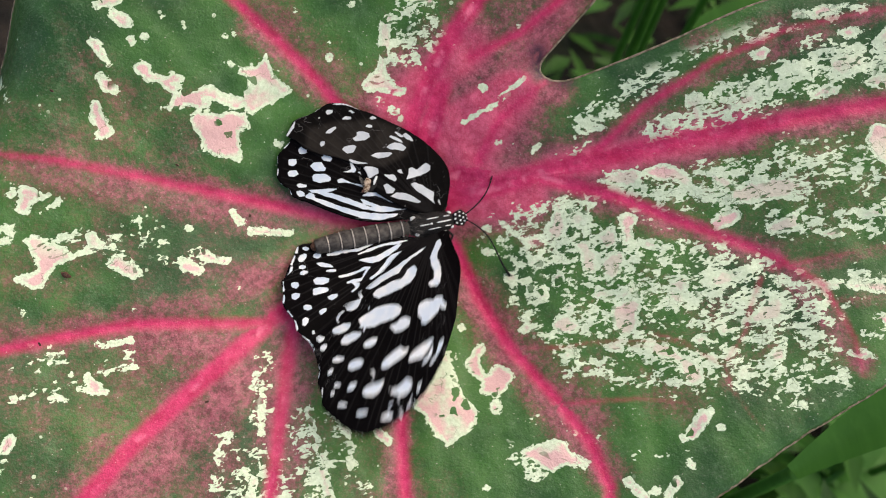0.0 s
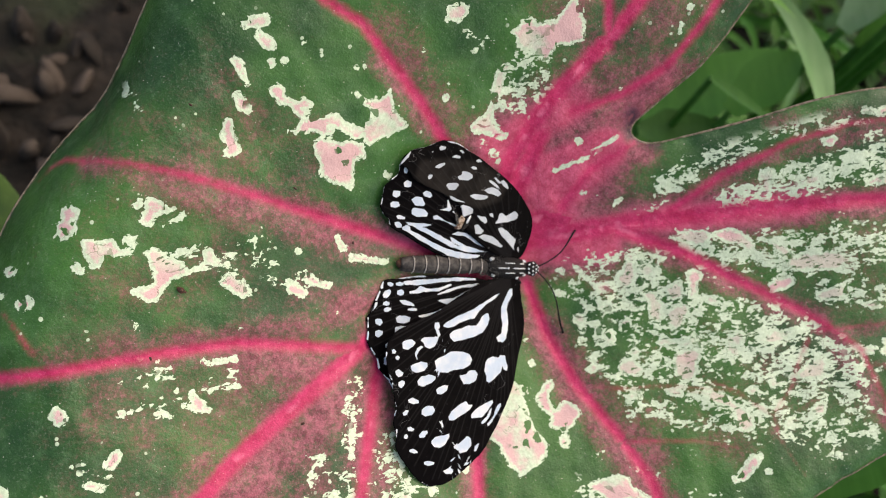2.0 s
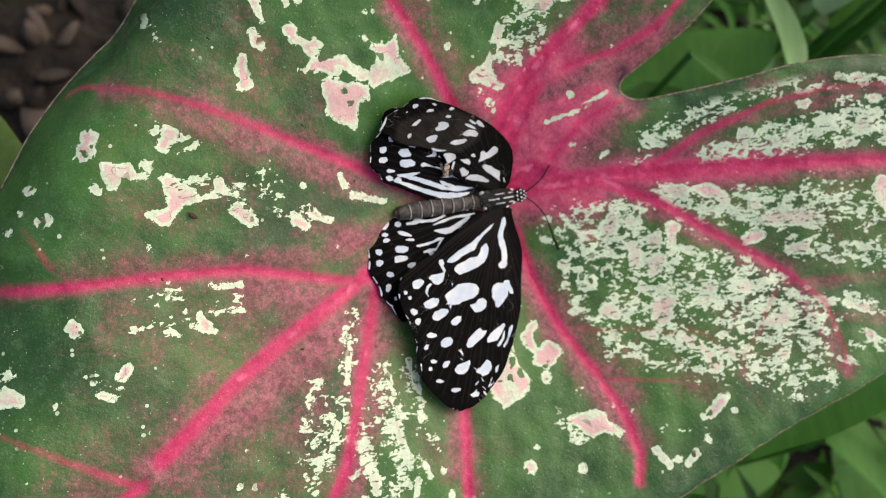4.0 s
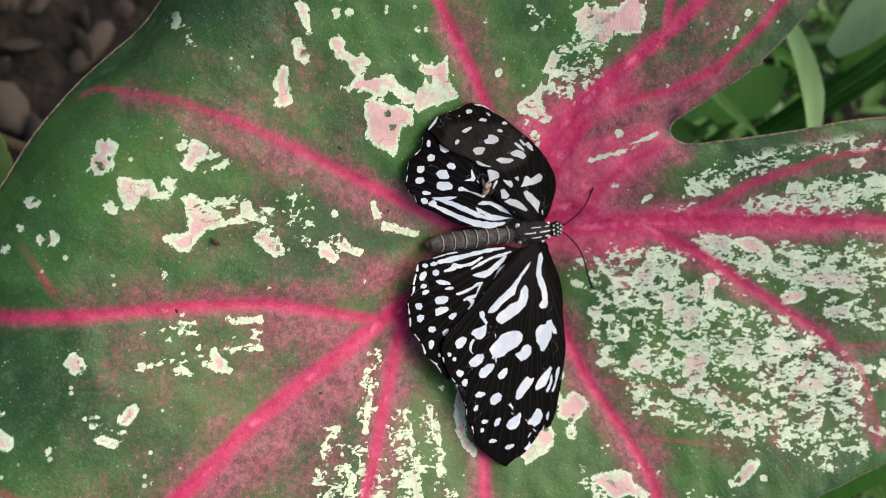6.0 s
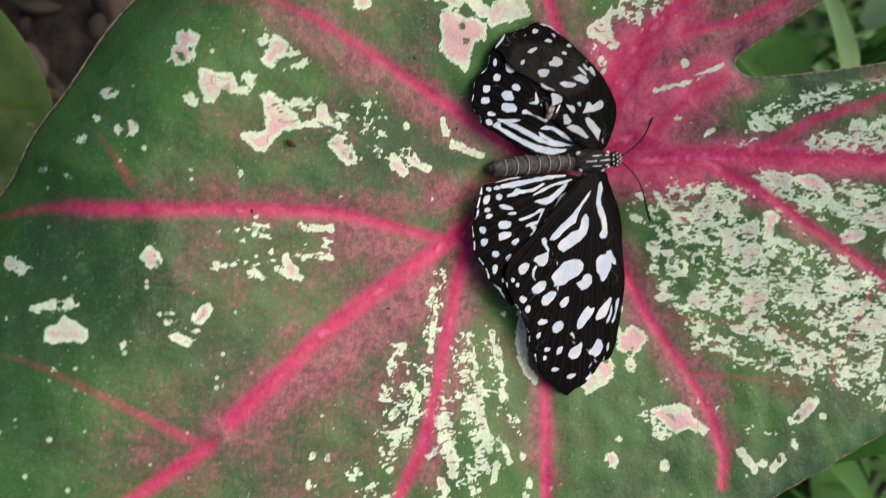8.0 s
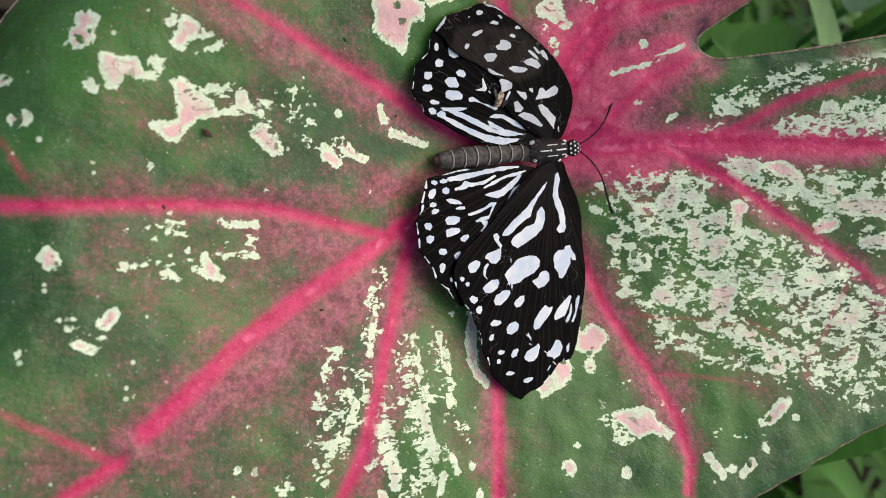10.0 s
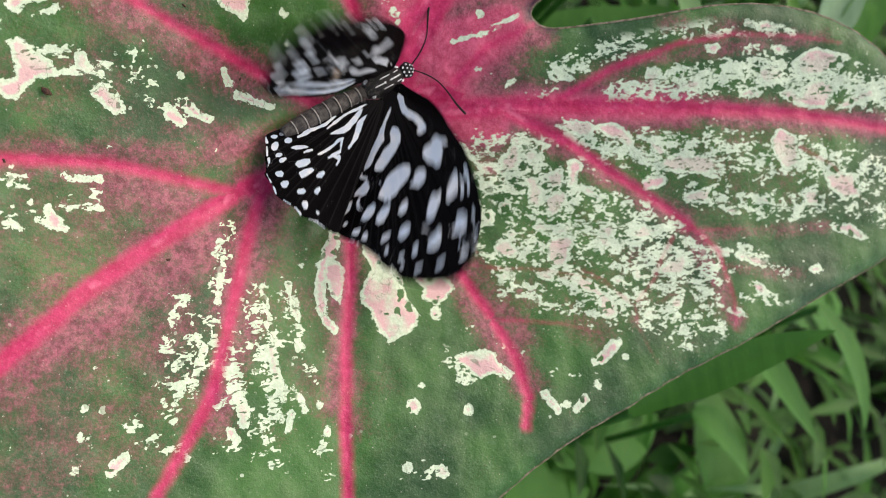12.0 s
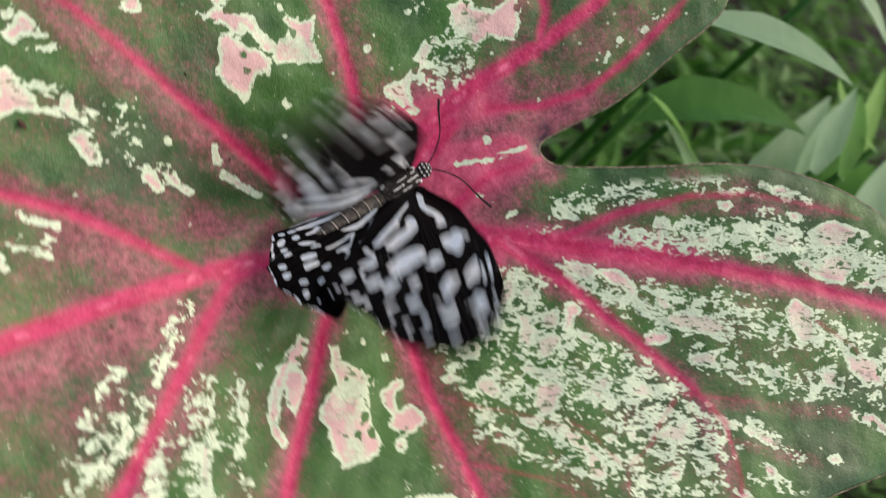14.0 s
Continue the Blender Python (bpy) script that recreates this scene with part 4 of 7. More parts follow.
SPECKLE.extend([  # speckle
    (90.8, -27.8, 96.2, -29.2, 3.3, 0.6), (66.4, 16.9, 78.4, 22.5, 3.0, 0.74), (78.2, 23.1, 92.7, 27.4, 4.0, 0.76),
    (92.4, 28.0, 110.5, 29.9, 4.6, 0.78), (110.2, 30.5, 127.8, 30.1, 4.7, 0.76), (51.5, 14.1, 58.8, 20.8, 2.0, 0.5),
    (58.6, 21.3, 69.4, 29.1, 2.0, 0.5), (74.8, 31.8, 99.5, 38.2, 1.5, 0.5), (100.0, -9.7, 111.8, -13.8, 1.8, 0.5),
    (101.1, -20.9, 112.4, -20.1, 1.8, 0.5), (47.5, 11.5, 50.4, 13.5, 1.2, 0.35),
])
SPECKLE.extend([  # flecks
    (19.2, 43.5, 19.7, 33.5, 3.2, 0.62), (16.2, 36.9, 15.1, 28.5, 2.6, 0.6), (23.9, 37.9, 22.7, 32.6, 2.2, 0.55),
    (12.4, 27.3, 17.0, 21.7, 1.5, 0.5), (37.3, -1.6, 43.1, -14.6, 3.6, 0.42), (43.2, -15.7, 46.8, -22.8, 3.1, 0.42),
    (19.3, 35.6, 25.4, 35.0, 2.6, 0.52), (6.6, 43.5, 11.2, 41.8, 1.6, 0.4), (-33.0, -0.1, -27.2, -0.5, 1.9, 0.4),
    (-26.3, -6.4, -20.8, -6.5, 2.1, 0.42), (-38.9, -4.6, -36.7, -6.1, 1.7, 0.34), (-49.0, -25.9, -43.3, -23.6, 2.3, 0.38),
    (-46.6, -29.2, -42.1, -29.8, 1.8, 0.36), (-56.1, -39.1, -51.7, -41.4, 1.7, 0.38), (-53.7, 24.6, -51.5, 22.0, 1.5, 0.36),
])
SPECKLE.extend([  # flecks
    (38.9, 15.6, 44.9, 15.1, 1.6, 0.35), (-32.9, -23.6, -29.6, -25.2, 1.5, 0.35), (-9.2, -25.6, -7.0, -35.4, 1.2, 0.4),
])
SPECKLE.extend([  # loose flecks between the veins
    (-14.2, -55.1, -10.3, -45.8, 4.2, 0.58),
    (-8.9, -35.6, -8.0, -25.7, 1.8, 0.46),
    (-2.1, -39.2, 2.9, -52.4, 3.4, 0.61),
    (-4.8, -51.8, -5.8, -56.5, 2.4, 0.46),
    (3.9, -37.3, 8.1, -45.6, 1.6, 0.56),
    (20.5, -25.6, 31.2, -27.4, 1.6, 0.46),
    (51.2, -14.8, 50.2, -30.7, 2.6, 0.41),
    (-45.3, -3.8, -34.9, -3.8, 3.2, 0.48),
    (-32.6, -0.4, -27.0, -3.6, 2.2, 0.46),
    (-36.1, -26.1, -31.5, -25.0, 2.2, 0.46),
    (59.7, 7.7, 67.4, 0.6, 3, 0.56),
])
SPECKLE.extend([  # low flecks
    (-13.0, -45.0, -10.1, -50.5, 2.2, 0.45), (-1.4, -35.8, 1.8, -43.6, 1.9, 0.42), (-2.9, -57.7, 7.6, -55.2, 2.6, 0.45),
    (-4.2, -63.5, 6.7, -66.9, 2.4, 0.4), (13.9, -62.6, 15.5, -67.4, 2.1, 0.38), (-29.2, -60.5, -26.6, -65.7, 1.4, 0.35),
    (31.1, -66.2, 37.9, -65.6, 1.7, 0.4), (43.0, -38.5, 53.5, -41.1, 1.6, 0.4), (60.6, -43.3, 71.2, -43.8, 1.4, 0.35),
])
BLUSH.extend([  # top haze
    (24.2, 51.8, 33.8, 64.5, 7.3, 0.5), (31.5, 42.2, 53.0, 59.4, 8.7, 0.45), (16.9, 23.1, 31.0, 33.2, 7.7, 1.05),
    (25.2, 16.8, 39.9, 25.0, 6.8, 1.3), (-9.2, 42.1, 3.9, 28.8, 5.8, 0.5),
])
BLUSH.extend([  # vein haze
    (-52.0, -58.0, -20.0, -44.0, 15.0, 0.42), (-36.0, -70.0, -12.0, -56.0, 11.0, 0.34),
    (-6.2, -22.0, -43.7, -55.0, 7.9, 0.42), (-60.0, -21.5, -15.4, -14.7, 4.6, 0.5), (-42.4, 9.4, -6.2, 1.2, 5.8, 0.6),
    (28.6, 7.2, 39.3, 22.9, 9.0, 1.0), (-1.2, -23.4, -6.7, -60.2, 4.6, 0.6), (17.2, -45.9, 20.0, -58.8, 4.1, 0.5),
    (36.6, -17.4, 54.0, -37.5, 4.5, 0.55), (32.4, 3.5, 48.5, 11.6, 6.8, 0.6), (-13.7, -12.4, 1.0, -7.5, 4.4, 0.7),
])
BLUSH.extend([  # blush
    (-49.9, 12.8, -24.1, 14.8, 12.3, 0.34), (-52.8, -8.4, -21.9, -6.0, 11.4, 0.3), (-51.2, -31.0, -26.8, -31.3, 13.3, 0.34),
    (5.9, -29.1, 14.9, -52.5, 13.8, 0.3), (-36.9, 26.3, -32.5, 13.5, 6.8, 0.38), (30.1, 9.1, 25.6, 6.3, 11.6, 1.35),
    (26.1, 14.7, 34.0, 17.9, 8.4, 1.25), (19.6, 9.3, 27.3, 10.1, 7.2, 1.2), (31.7, 5.0, 42.7, 6.0, 7.4, 1.3),
    (21.8, -2.7, -4.4, -18.2, 7.4, 0.8), (-13.7, -27.1, -28.3, -43.2, 9.2, 0.74), (-28.3, -43.2, -42.3, -53.7, 8.1, 0.7),
    (-4.2, -22.7, -5.1, -39.8, 7.3, 0.66), (-29.4, -23.1, -16.2, -22.9, 7.2, 0.6), (18.1, -12.7, 16.0, -54.5, 3.9, 0.7),
])
BLUSH.extend([  # blush
    (32.4, -14.1, 40.7, -27.6, 5.6, 0.75), (42.7, -30.8, 54.7, -46.4, 4.8, 0.7), (54.3, -28.7, 70.4, -34.1, 4.8, 0.35),
    (32.2, 15.3, 46.1, 25.9, 5.5, 0.75), (34.7, 28.3, 43.3, 35.8, 9.5, 0.7), (24.9, 19.3, 36.6, 38.4, 4.8, 0.7),
    (15.6, 14.7, -9.0, 35.6, 4.0, 0.6), (16.0, -0.7, -40.2, 9.4, 4.4, 0.65), (-40.2, 9.9, -58.5, 11.4, 3.4, 0.5),
    (-11.6, -20.6, -47.3, -21.5, 3.3, 0.5), (-47.3, -21.5, -72.2, -26.6, 2.5, 0.4), (33.3, 5.8, 46.1, -3.0, 3.7, 0.6),
    (-21.7, -9.2, -4.9, -9.3, 4.3, 0.5), (-33.8, -36.1, -40.9, -46.4, 4.0, 0.5), (-36.8, 15.8, -35.9, 26.5, 3.0, 0.3),
])
BLUSH.extend([  # blush
    (-49.5, 8.1, -48.6, 20.4, 2.1, 0.3), (53.1, 42.2, 46.7, 36.1, 5.2, 0.6), (39.1, 29.8, 48.1, 39.5, 7.1, 0.8),
])
BLUSH.extend([  # blush r
    (71.1, 5.7, 109.8, 10.9, 15.1, 0.28), (57.9, -15.2, 88.0, -23.5, 12.4, 0.25), (49.0, 10.6, 80.3, 17.1, 5.6, 1.1),
    (80.3, 17.1, 130.4, 23.9, 3.8, 0.8), (55.5, 12.9, 65.7, 22.5, 3.2, 0.6), (65.2, 23.6, 106.6, 38.8, 2.5, 0.5),
    (49.8, 8.3, 86.4, -7.5, 3.7, 0.7), (87.8, -8.5, 100.1, -26.1, 2.8, 0.6), (89.3, -9.4, 120.4, -1.6, 2.3, 0.45),
    (71.8, 32.9, 85.2, 35.8, 3.5, 0.4), (95.3, -15.8, 114.7, -13.3, 2.3, 0.4), (84.7, -14.2, 77.0, -30.5, 1.8, 0.35),
    (59.6, 43.1, 43.7, 30.4, 5.4, 0.5),
])


def patch_field(q, patches):
    """Signed distance to the nearest of the angular blotches."""
    best = np.full(len(q), 9.0)
    for loop in (np.array(p) for p in patches):
        lo, hi = loop.min(0) - 9, loop.max(0) + 9
        near = np.where(((q > lo) & (q < hi)).all(1))[0]
        d, _, _ = to_segments(q[near], loop, np.roll(loop, -1, 0))
        best[near] = np.minimum(best[near], np.where(inside(q[near], loop), -d, d))
    return best


def blade_height(x, y):
    """The blade's dished form, in metres, from leaf space in metres."""
    x, y = 0.12 * np.tanh(x / 0.12), 0.09 * np.tanh(y / 0.09)
    r = np.sqrt((x - 0.028) ** 2 + (y + 0.004) ** 2 + 0.01**2)
    return -0.01166 +0.14837 * x +0.00628 * y +0.05740 * x * x -0.71497 * x * y +0.47108 * y * y +0.44284 * r


def blade_surface(x, y, vein_gap, rim):
    """The blade's full relief: sunken main veins, quilting, and margins that roll down, most on the far side."""
    z = blade_height(x, y) + 0.0009 * (1 - np.exp(-vein_gap / 4.0)) - 0.0006
    z += np.array([0.0012 * noise.noise((a * 55, b * 55, 0.3)) + 0.0004 * noise.noise((a * 240, b * 240, 4.0)) for a, b in zip(x, y)])
    far = np.clip((-0.030 - x) / 0.03, 0, 1)
    z -= far * (0.010 * np.clip(1 - rim / 16.0, 0, 1) ** 2 + 0.010 * np.clip(1 - rim / 26.0, 0, 1) ** 2)
    low = np.clip((-0.035 - x) / 0.03, 0, 1) * np.clip((-0.020 - y) / 0.025, 0, 1)
    z -= low * 0.016 * np.clip(1 - rim / 40.0, 0, 1) ** 2
    return z - 0.0016 * np.clip(1 - rim / 5.0, 0, 1) ** 2


def build_caladium():
    plant = new("caladium_plant")
    plant.matrix_world = LEAF
    tagged(plant, "caladium plant with green leaves, crimson veins and cream blotches", "plant")
    loop = smooth_loop(LEAF_EDGE)
    q, quads, rim = cut_sheet(loop, 0.5)
    v = np.array(VEINS)
    d, k, t = to_segments(q, v[:, :2], v[:, 2:4])
    width = v[k, 4] + t * (v[k, 5] - v[k, 4])
    main = v[:, 4] > 0.45
    dm, km, _ = to_segments(q, v[main, :2], v[main, 2:4])
    x, y = q[:, 0] / 1000, q[:, 1] / 1000
    z = blade_surface(x, y, dm, rim)
    mesh = sheet_mesh("leaf_blade", np.stack([x, y, z], 1), quads,
                      {"vein": d - width, "blush": soft_field(q, BLUSH), "pale": np.minimum(strokes_field(q, PALE), patch_field(q, PATCHES)), "speck": soft_field(q, SPECKLE), "rim": rim, "fold": soft_field(q, [(44.2, 32.6, 45.4, 29.2, 2.1, 1.0), (45.4, 29.2, 50.0, 27.2, 1.7, 0.85)])})
    blade = part("leaf_blade", mesh, M_CALADIUM, plant, "broad dished leaf blade, crimson veins, cream and pink blotches")
    thicken(blade, 0.00045)
    dm, _, _ = to_segments(loop, v[main, :2], v[main, 2:4])
    edge = np.stack([loop[:, 0] / 1000, loop[:, 1] / 1000, blade_surface(loop[:, 0] / 1000, loop[:, 1] / 1000, dm, np.zeros(len(loop))) - 0.0002], 1)
    part("leaf_margin", tube([tuple(p) for p in np.vstack([edge, edge[:1]])], [0.00030] * (len(edge) + 1), 6), M_MARGIN, plant, "thin dry pinkish-tan leaf margin")
    foot = LEAF.inverted() @ Vector((0.03, 0.10, 0.0))
    top = Vector((0.030, 0.002, -0.0035))
    pts = [top.lerp(foot, s) + Vector((0, 0, -0.05 * math.sin(s * math.pi))) for s in np.linspace(0, 1, 14)]
    part("petiole", tube(pts, list(np.linspace(0.0028, 0.0048, 14)), 10), M_UNDER, plant, "slim reddish green leaf stalk")
    return plant, foot


def second_blade(plant, m, size):
    """A younger blade of the same plant, lower down."""
    loop = smooth_loop([(0, 12), (10, 26), (30, 34), (46, 24), (50, 2), (40, -26), (18, -52), (-4, -74), (-14, -60), (-36, -30), (-46, 0), (-40, 26), (-24, 33), (-8, 24)], 8) * size
    q, quads, rim = cut_sheet(loop, 0.8)
    spokes = np.array([(0, 8, -4, -66), (0, 8, 40, 6), (0, 8, 30, -28), (0, 8, -34, -24), (0, 8, -38, 10), (0, 8, 28, 24), (0, 8, -24, 24)], float) * size
    d, _, _ = to_segments(q, spokes[:, :2], spokes[:, 2:])
    rng = np.random.default_rng(5)
    spots = [(a, b, a + rng.uniform(-2, 2), b + rng.uniform(-2, 2), rng.uniform(0.4, 1.5)) for a, b in rng.uniform((-42, -60), (44, 30), (46, 2)) * size]
    x, y = q[:, 0] / 1000, q[:, 1] / 1000
    z = -1.6 * (x * x + y * y) + 0.0012 * (1 - np.exp(-d / 4))
    mesh = sheet_mesh("leaf_blade", np.stack([x, y, z], 1), quads,
                      {"vein": d + 1.2, "blush": np.clip(0.15 - d / 9, 0, 1), "pale": strokes_field(q, spots), "speck": np.zeros(len(q)), "rim": rim, "fold": np.zeros(len(q))})
    blade = part("leaf_blade", mesh, M_SHADED_BLADE, plant, "smaller green leaf blade with cream spots, its shade painted in")
    blade.matrix_basis = m
    thicken(blade, 0.0004)
    return blade


caladium, STALK_FOOT = build_caladium()


# ---- the butterfly: body space in millimetres, x to the head, y to its left, z up ----
RIGHT_HINDWING_EDGE = [(-7.1, -0.9), (-14.8, -0.3), (-21, -0.4), (-25.5, -1), (-28.5, -1.4), (-29.5, -3.6), (-30.6, -5.6), (-31.5, -7.9), (-32.2, -8.8), (-31.9, -11), (-32.1, -13.1), (-31.5, -14.8), (-30.2, -16.7), (-29.9, -17.8), (-29.7, -18.9), (-27.9, -21), (-26.6, -23.1), (-24.9, -24.5), (-21.5, -21.1), (-14.6, -14.8), (-8.2, -8.8), (-3.1, -3)]
RIGHT_FOREWING_EDGE = [(1.3, -0.8), (2.1, -2.8), (2.9, -5.5), (3.8, -8.4), (4, -11.9), (3.5, -16.1), (3.1, -20.3), (2.9, -22.3), (2, -25.7), (1.3, -27.9), (0.5, -30.4), (-0.6, -32.9), (-2.7, -36.9), (-5.6, -40.1), (-7.3, -41.8), (-10, -43.5), (-11.9, -44), (-13.3, -44.3), (-15.3, -43.7), (-17.6, -42), (-19.2, -40.4), (-20.6, -39), (-21.6, -37.4), (-21.6, -35.8), (-22.2, -34.4), (-22.7, -33.1), (-22.7, -30.9), (-23.2, -28.7), (-24.2, -25.6), (-25.2, -24), (-26, -21.8), (-26.4, -19.9), (-26.3, -18.1), (-25.7, -16.8), (-24.8, -15.5), (-23.2, -14.5), (-19.2, -12.1), (-16.3, -10.2), (-12.8, -7), (-7.3, -2.7), (-2.5, -0.9)]
LEFT_FOREWING_EDGE = [(-0.8, 0.4), (1.8, 1.1), (3.4, 4.8), (3.8, 7.1), (3.6, 9), (2.8, 10.9), (0.3, 14.3), (-2.7, 17.2), (-5.2, 19), (-9.5, 21.9), (-12, 23.2), (-14.6, 24.7), (-17.3, 25.2), (-18.6, 24.9), (-21.3, 23.9), (-24, 23.4), (-25.2, 22.3), (-26.5, 20.8), (-24.8, 19.4), (-23.8, 17.8), (-21.4, 16.4), (-18, 15), (-15.7, 13.7), (-13, 11.7), (-12.1, 7.9), (-9.9, 5.3), (-5.5, 2.1)]
LEFT_HINDWING_EDGE = [(-2.5, 0), (-8.2, 0), (-11.9, 0), (-16, 0.8), (-20.4, 2.6), (-24.8, 5), (-28.2, 6.8), (-28.8, 8.4), (-29.8, 9.1), (-30.4, 9.9), (-30.9, 11.2), (-30.5, 12.9), (-30.2, 14.9), (-29, 16.2), (-27.6, 17.5), (-27.3, 19.8), (-25.9, 21.3), (-22.4, 21.3), (-16, 18.6), (-8.3, 13.7), (-0.8, 5.8)]
RIGHT_HINDWING_SPOTS, RIGHT_FOREWING_SPOTS, LEFT_HINDWING_SPOTS, LEFT_FOREWING_SPOTS = [], [], [], []
RIGHT_HINDWING_SPOTS.append([(-24.4, -1.6), (-22, -1.3), (-18, -1), (-14, -0.7), (-11.2, -0.6), (-8.5, -0.8), (-8.3, -1.2), (-11.3, -1.3), (-14.1, -1.5), (-18.2, -1.9), (-21.7, -2.3), (-24, -2.2)])
RIGHT_HINDWING_SPOTS.append([(-25.4, -0.9), (-21.9, -0.4), (-17.9, -0.5), (-21.9, -0.7), (-24.7, -1.1)])
RIGHT_HINDWING_SPOTS.append([(-23.2, -3.6), (-21.4, -3.1), (-20.6, -2.5), (-19.6, -2.9), (-16.9, -2.8), (-14.1, -1.9), (-13.7, -2.3), (-16.6, -3.5), (-19.3, -3.8), (-20.1, -3.6), (-21.3, -4.1), (-23, -4.1)])
RIGHT_HINDWING_SPOTS.append([(-17.2, -4.1), (-15.2, -3.2), (-12.4, -2.4), (-9.5, -1.9), (-7.2, -1.7), (-6.5, -1.9), (-8.7, -2.6), (-11.5, -2.7), (-13.4, -3.3), (-15.3, -4), (-16.9, -4.3)])
RIGHT_HINDWING_SPOTS.append([(-17.3, -5.4), (-15.5, -5), (-13.6, -4.9), (-11.2, -3.8), (-9.2, -2.7), (-7.8, -2.4), (-9.4, -3.8), (-11.4, -5.1), (-12.9, -5.9), (-14.3, -6.3), (-15.8, -5.9)])
RIGHT_HINDWING_SPOTS.append([(-15.3, -9.4), (-13.7, -8.3), (-12.1, -6.9), (-11.5, -5.9), (-10.2, -4.7), (-8.5, -4.2), (-7.8, -4), (-9.3, -5.1), (-10.7, -6.5), (-12.3, -8.2), (-14.3, -9.5), (-15, -9.8)])
RIGHT_HINDWING_SPOTS.append([(-21.2, -8.7), (-21.1, -8.4), (-19.2, -8.1), (-17.4, -7.6), (-16, -6.9), (-14.6, -7), (-14.9, -7.3), (-16.1, -7.7), (-17.5, -8.1), (-19.3, -8.6), (-20.4, -8.9)])
RIGHT_HINDWING_SPOTS.append([(-15.6, -7.2), (-14.9, -7.2), (-16.1, -9.1), (-16.8, -9.8), (-18.6, -10), (-19.7, -10.1), (-19.6, -9.8), (-17.9, -9.4), (-16.8, -9.2)])
RIGHT_HINDWING_SPOTS.append([(-18.6, -10.1), (-17.2, -10.2), (-17.3, -10.8), (-18.7, -12.1), (-18.9, -11.8), (-18, -11)])
RIGHT_HINDWING_SPOTS.append([(-27.8, -1.8), (-27.1, -1.7), (-26.4, -2), (-26.4, -2.5), (-27.1, -2.7), (-27.7, -2.3)])
RIGHT_HINDWING_SPOTS.append([(-26.1, -1.9), (-25.2, -1.6), (-24.4, -1.9), (-24.4, -2.3), (-25.2, -2.5), (-26, -2.4)])
RIGHT_HINDWING_SPOTS.append([(-28.7, -4.2), (-28.2, -3.5), (-27.4, -3.2), (-27, -3.4), (-27.1, -4.1), (-27.9, -4.9), (-28.6, -4.9)])
RIGHT_HINDWING_SPOTS.append([(-25.7, -3.4), (-24.8, -3.2), (-24.2, -3.6), (-24.3, -4.3), (-25.1, -4.5), (-25.8, -4.2)])
RIGHT_HINDWING_SPOTS.append([(-25.5, -5.3), (-24.1, -5.3), (-22.6, -5.9), (-21.9, -6.5), (-23.1, -6.4), (-24.6, -6.1)])
RIGHT_HINDWING_SPOTS.append([(-28.7, -5.8), (-28.1, -5.5), (-27.3, -5.8), (-27.3, -6.3), (-28, -6.5), (-28.7, -6.3)])
RIGHT_HINDWING_SPOTS.append([(-28.5, -7), (-27.9, -6.7), (-27, -6.9), (-26.9, -7.3), (-27.6, -7.7), (-28.5, -7.6)])
RIGHT_HINDWING_SPOTS.append([(-23.6, -7.1), (-22.8, -6.9), (-21.5, -7), (-21.5, -7.4), (-22.6, -7.5), (-23.5, -7.4)])
RIGHT_HINDWING_SPOTS.append([(-26, -8.9), (-25.3, -8.3), (-24.1, -8.4), (-22.9, -8.8), (-23, -9.7), (-24.3, -10.1), (-25.7, -9.8)])
RIGHT_HINDWING_SPOTS.append([(-26.1, -10.8), (-25, -10.4), (-23.3, -10.5), (-23, -11.2), (-23.5, -11.7), (-25.2, -11.9), (-26.2, -11.9)])
RIGHT_HINDWING_SPOTS.append([(-30.4, -9.2), (-29.8, -8.9), (-29, -9.1), (-28.8, -9.8), (-29.4, -10.4), (-30.2, -10.1)])
RIGHT_HINDWING_SPOTS.append([(-30.3, -11.5), (-29.6, -11.2), (-28.8, -11.5), (-28.9, -12.2), (-29.7, -12.7), (-30.3, -12.3)])
RIGHT_HINDWING_SPOTS.append([(-23.6, -12.5), (-22.7, -12.1), (-21.6, -12.1), (-21.6, -12.6), (-22.6, -13.3), (-23.4, -13.1)])
RIGHT_HINDWING_SPOTS.append([(-28.4, -14), (-27.8, -13.7), (-26.8, -14), (-26.6, -14.7), (-27.4, -15.1), (-28.2, -14.8)])
RIGHT_HINDWING_SPOTS.append([(-25.3, -15.4), (-24.5, -14.8), (-23.8, -14.8), (-24, -15.5), (-25, -16.1), (-25.2, -15.9)])
RIGHT_HINDWING_SPOTS.append([(-28.6, -16.6), (-28, -16.3), (-27.4, -16.7), (-27.5, -17.4), (-28.2, -18.1), (-28.6, -17.8)])
RIGHT_HINDWING_SPOTS.append([(-26.9, -19.1), (-26.5, -19.1), (-26.4, -19.7), (-26.8, -19.8)])
RIGHT_HINDWING_SPOTS.append([(-28.7, -1.5), (-28.5, -1.6), (-28.8, -2.9), (-29.1, -2.9)])
RIGHT_HINDWING_SPOTS.append([(-29.4, -3.5), (-29.2, -3.6), (-29.9, -5.5), (-30.4, -5.4)])
RIGHT_HINDWING_SPOTS.append([(-30.2, -5.8), (-29.8, -5.8), (-30.1, -6.9), (-31.1, -7.8), (-31.4, -7.8), (-30.6, -6.8)])
RIGHT_HINDWING_SPOTS.append([(-31.9, -8.6), (-31.6, -8.7), (-31.6, -10.8), (-32, -10.8)])
RIGHT_HINDWING_SPOTS.append([(-31.9, -11.4), (-31.6, -11.4), (-31.8, -13.2), (-32.1, -13.2)])
RIGHT_HINDWING_SPOTS.append([(-31.2, -14.6), (-30.2, -16), (-30.5, -16.2), (-31.4, -14.8)])
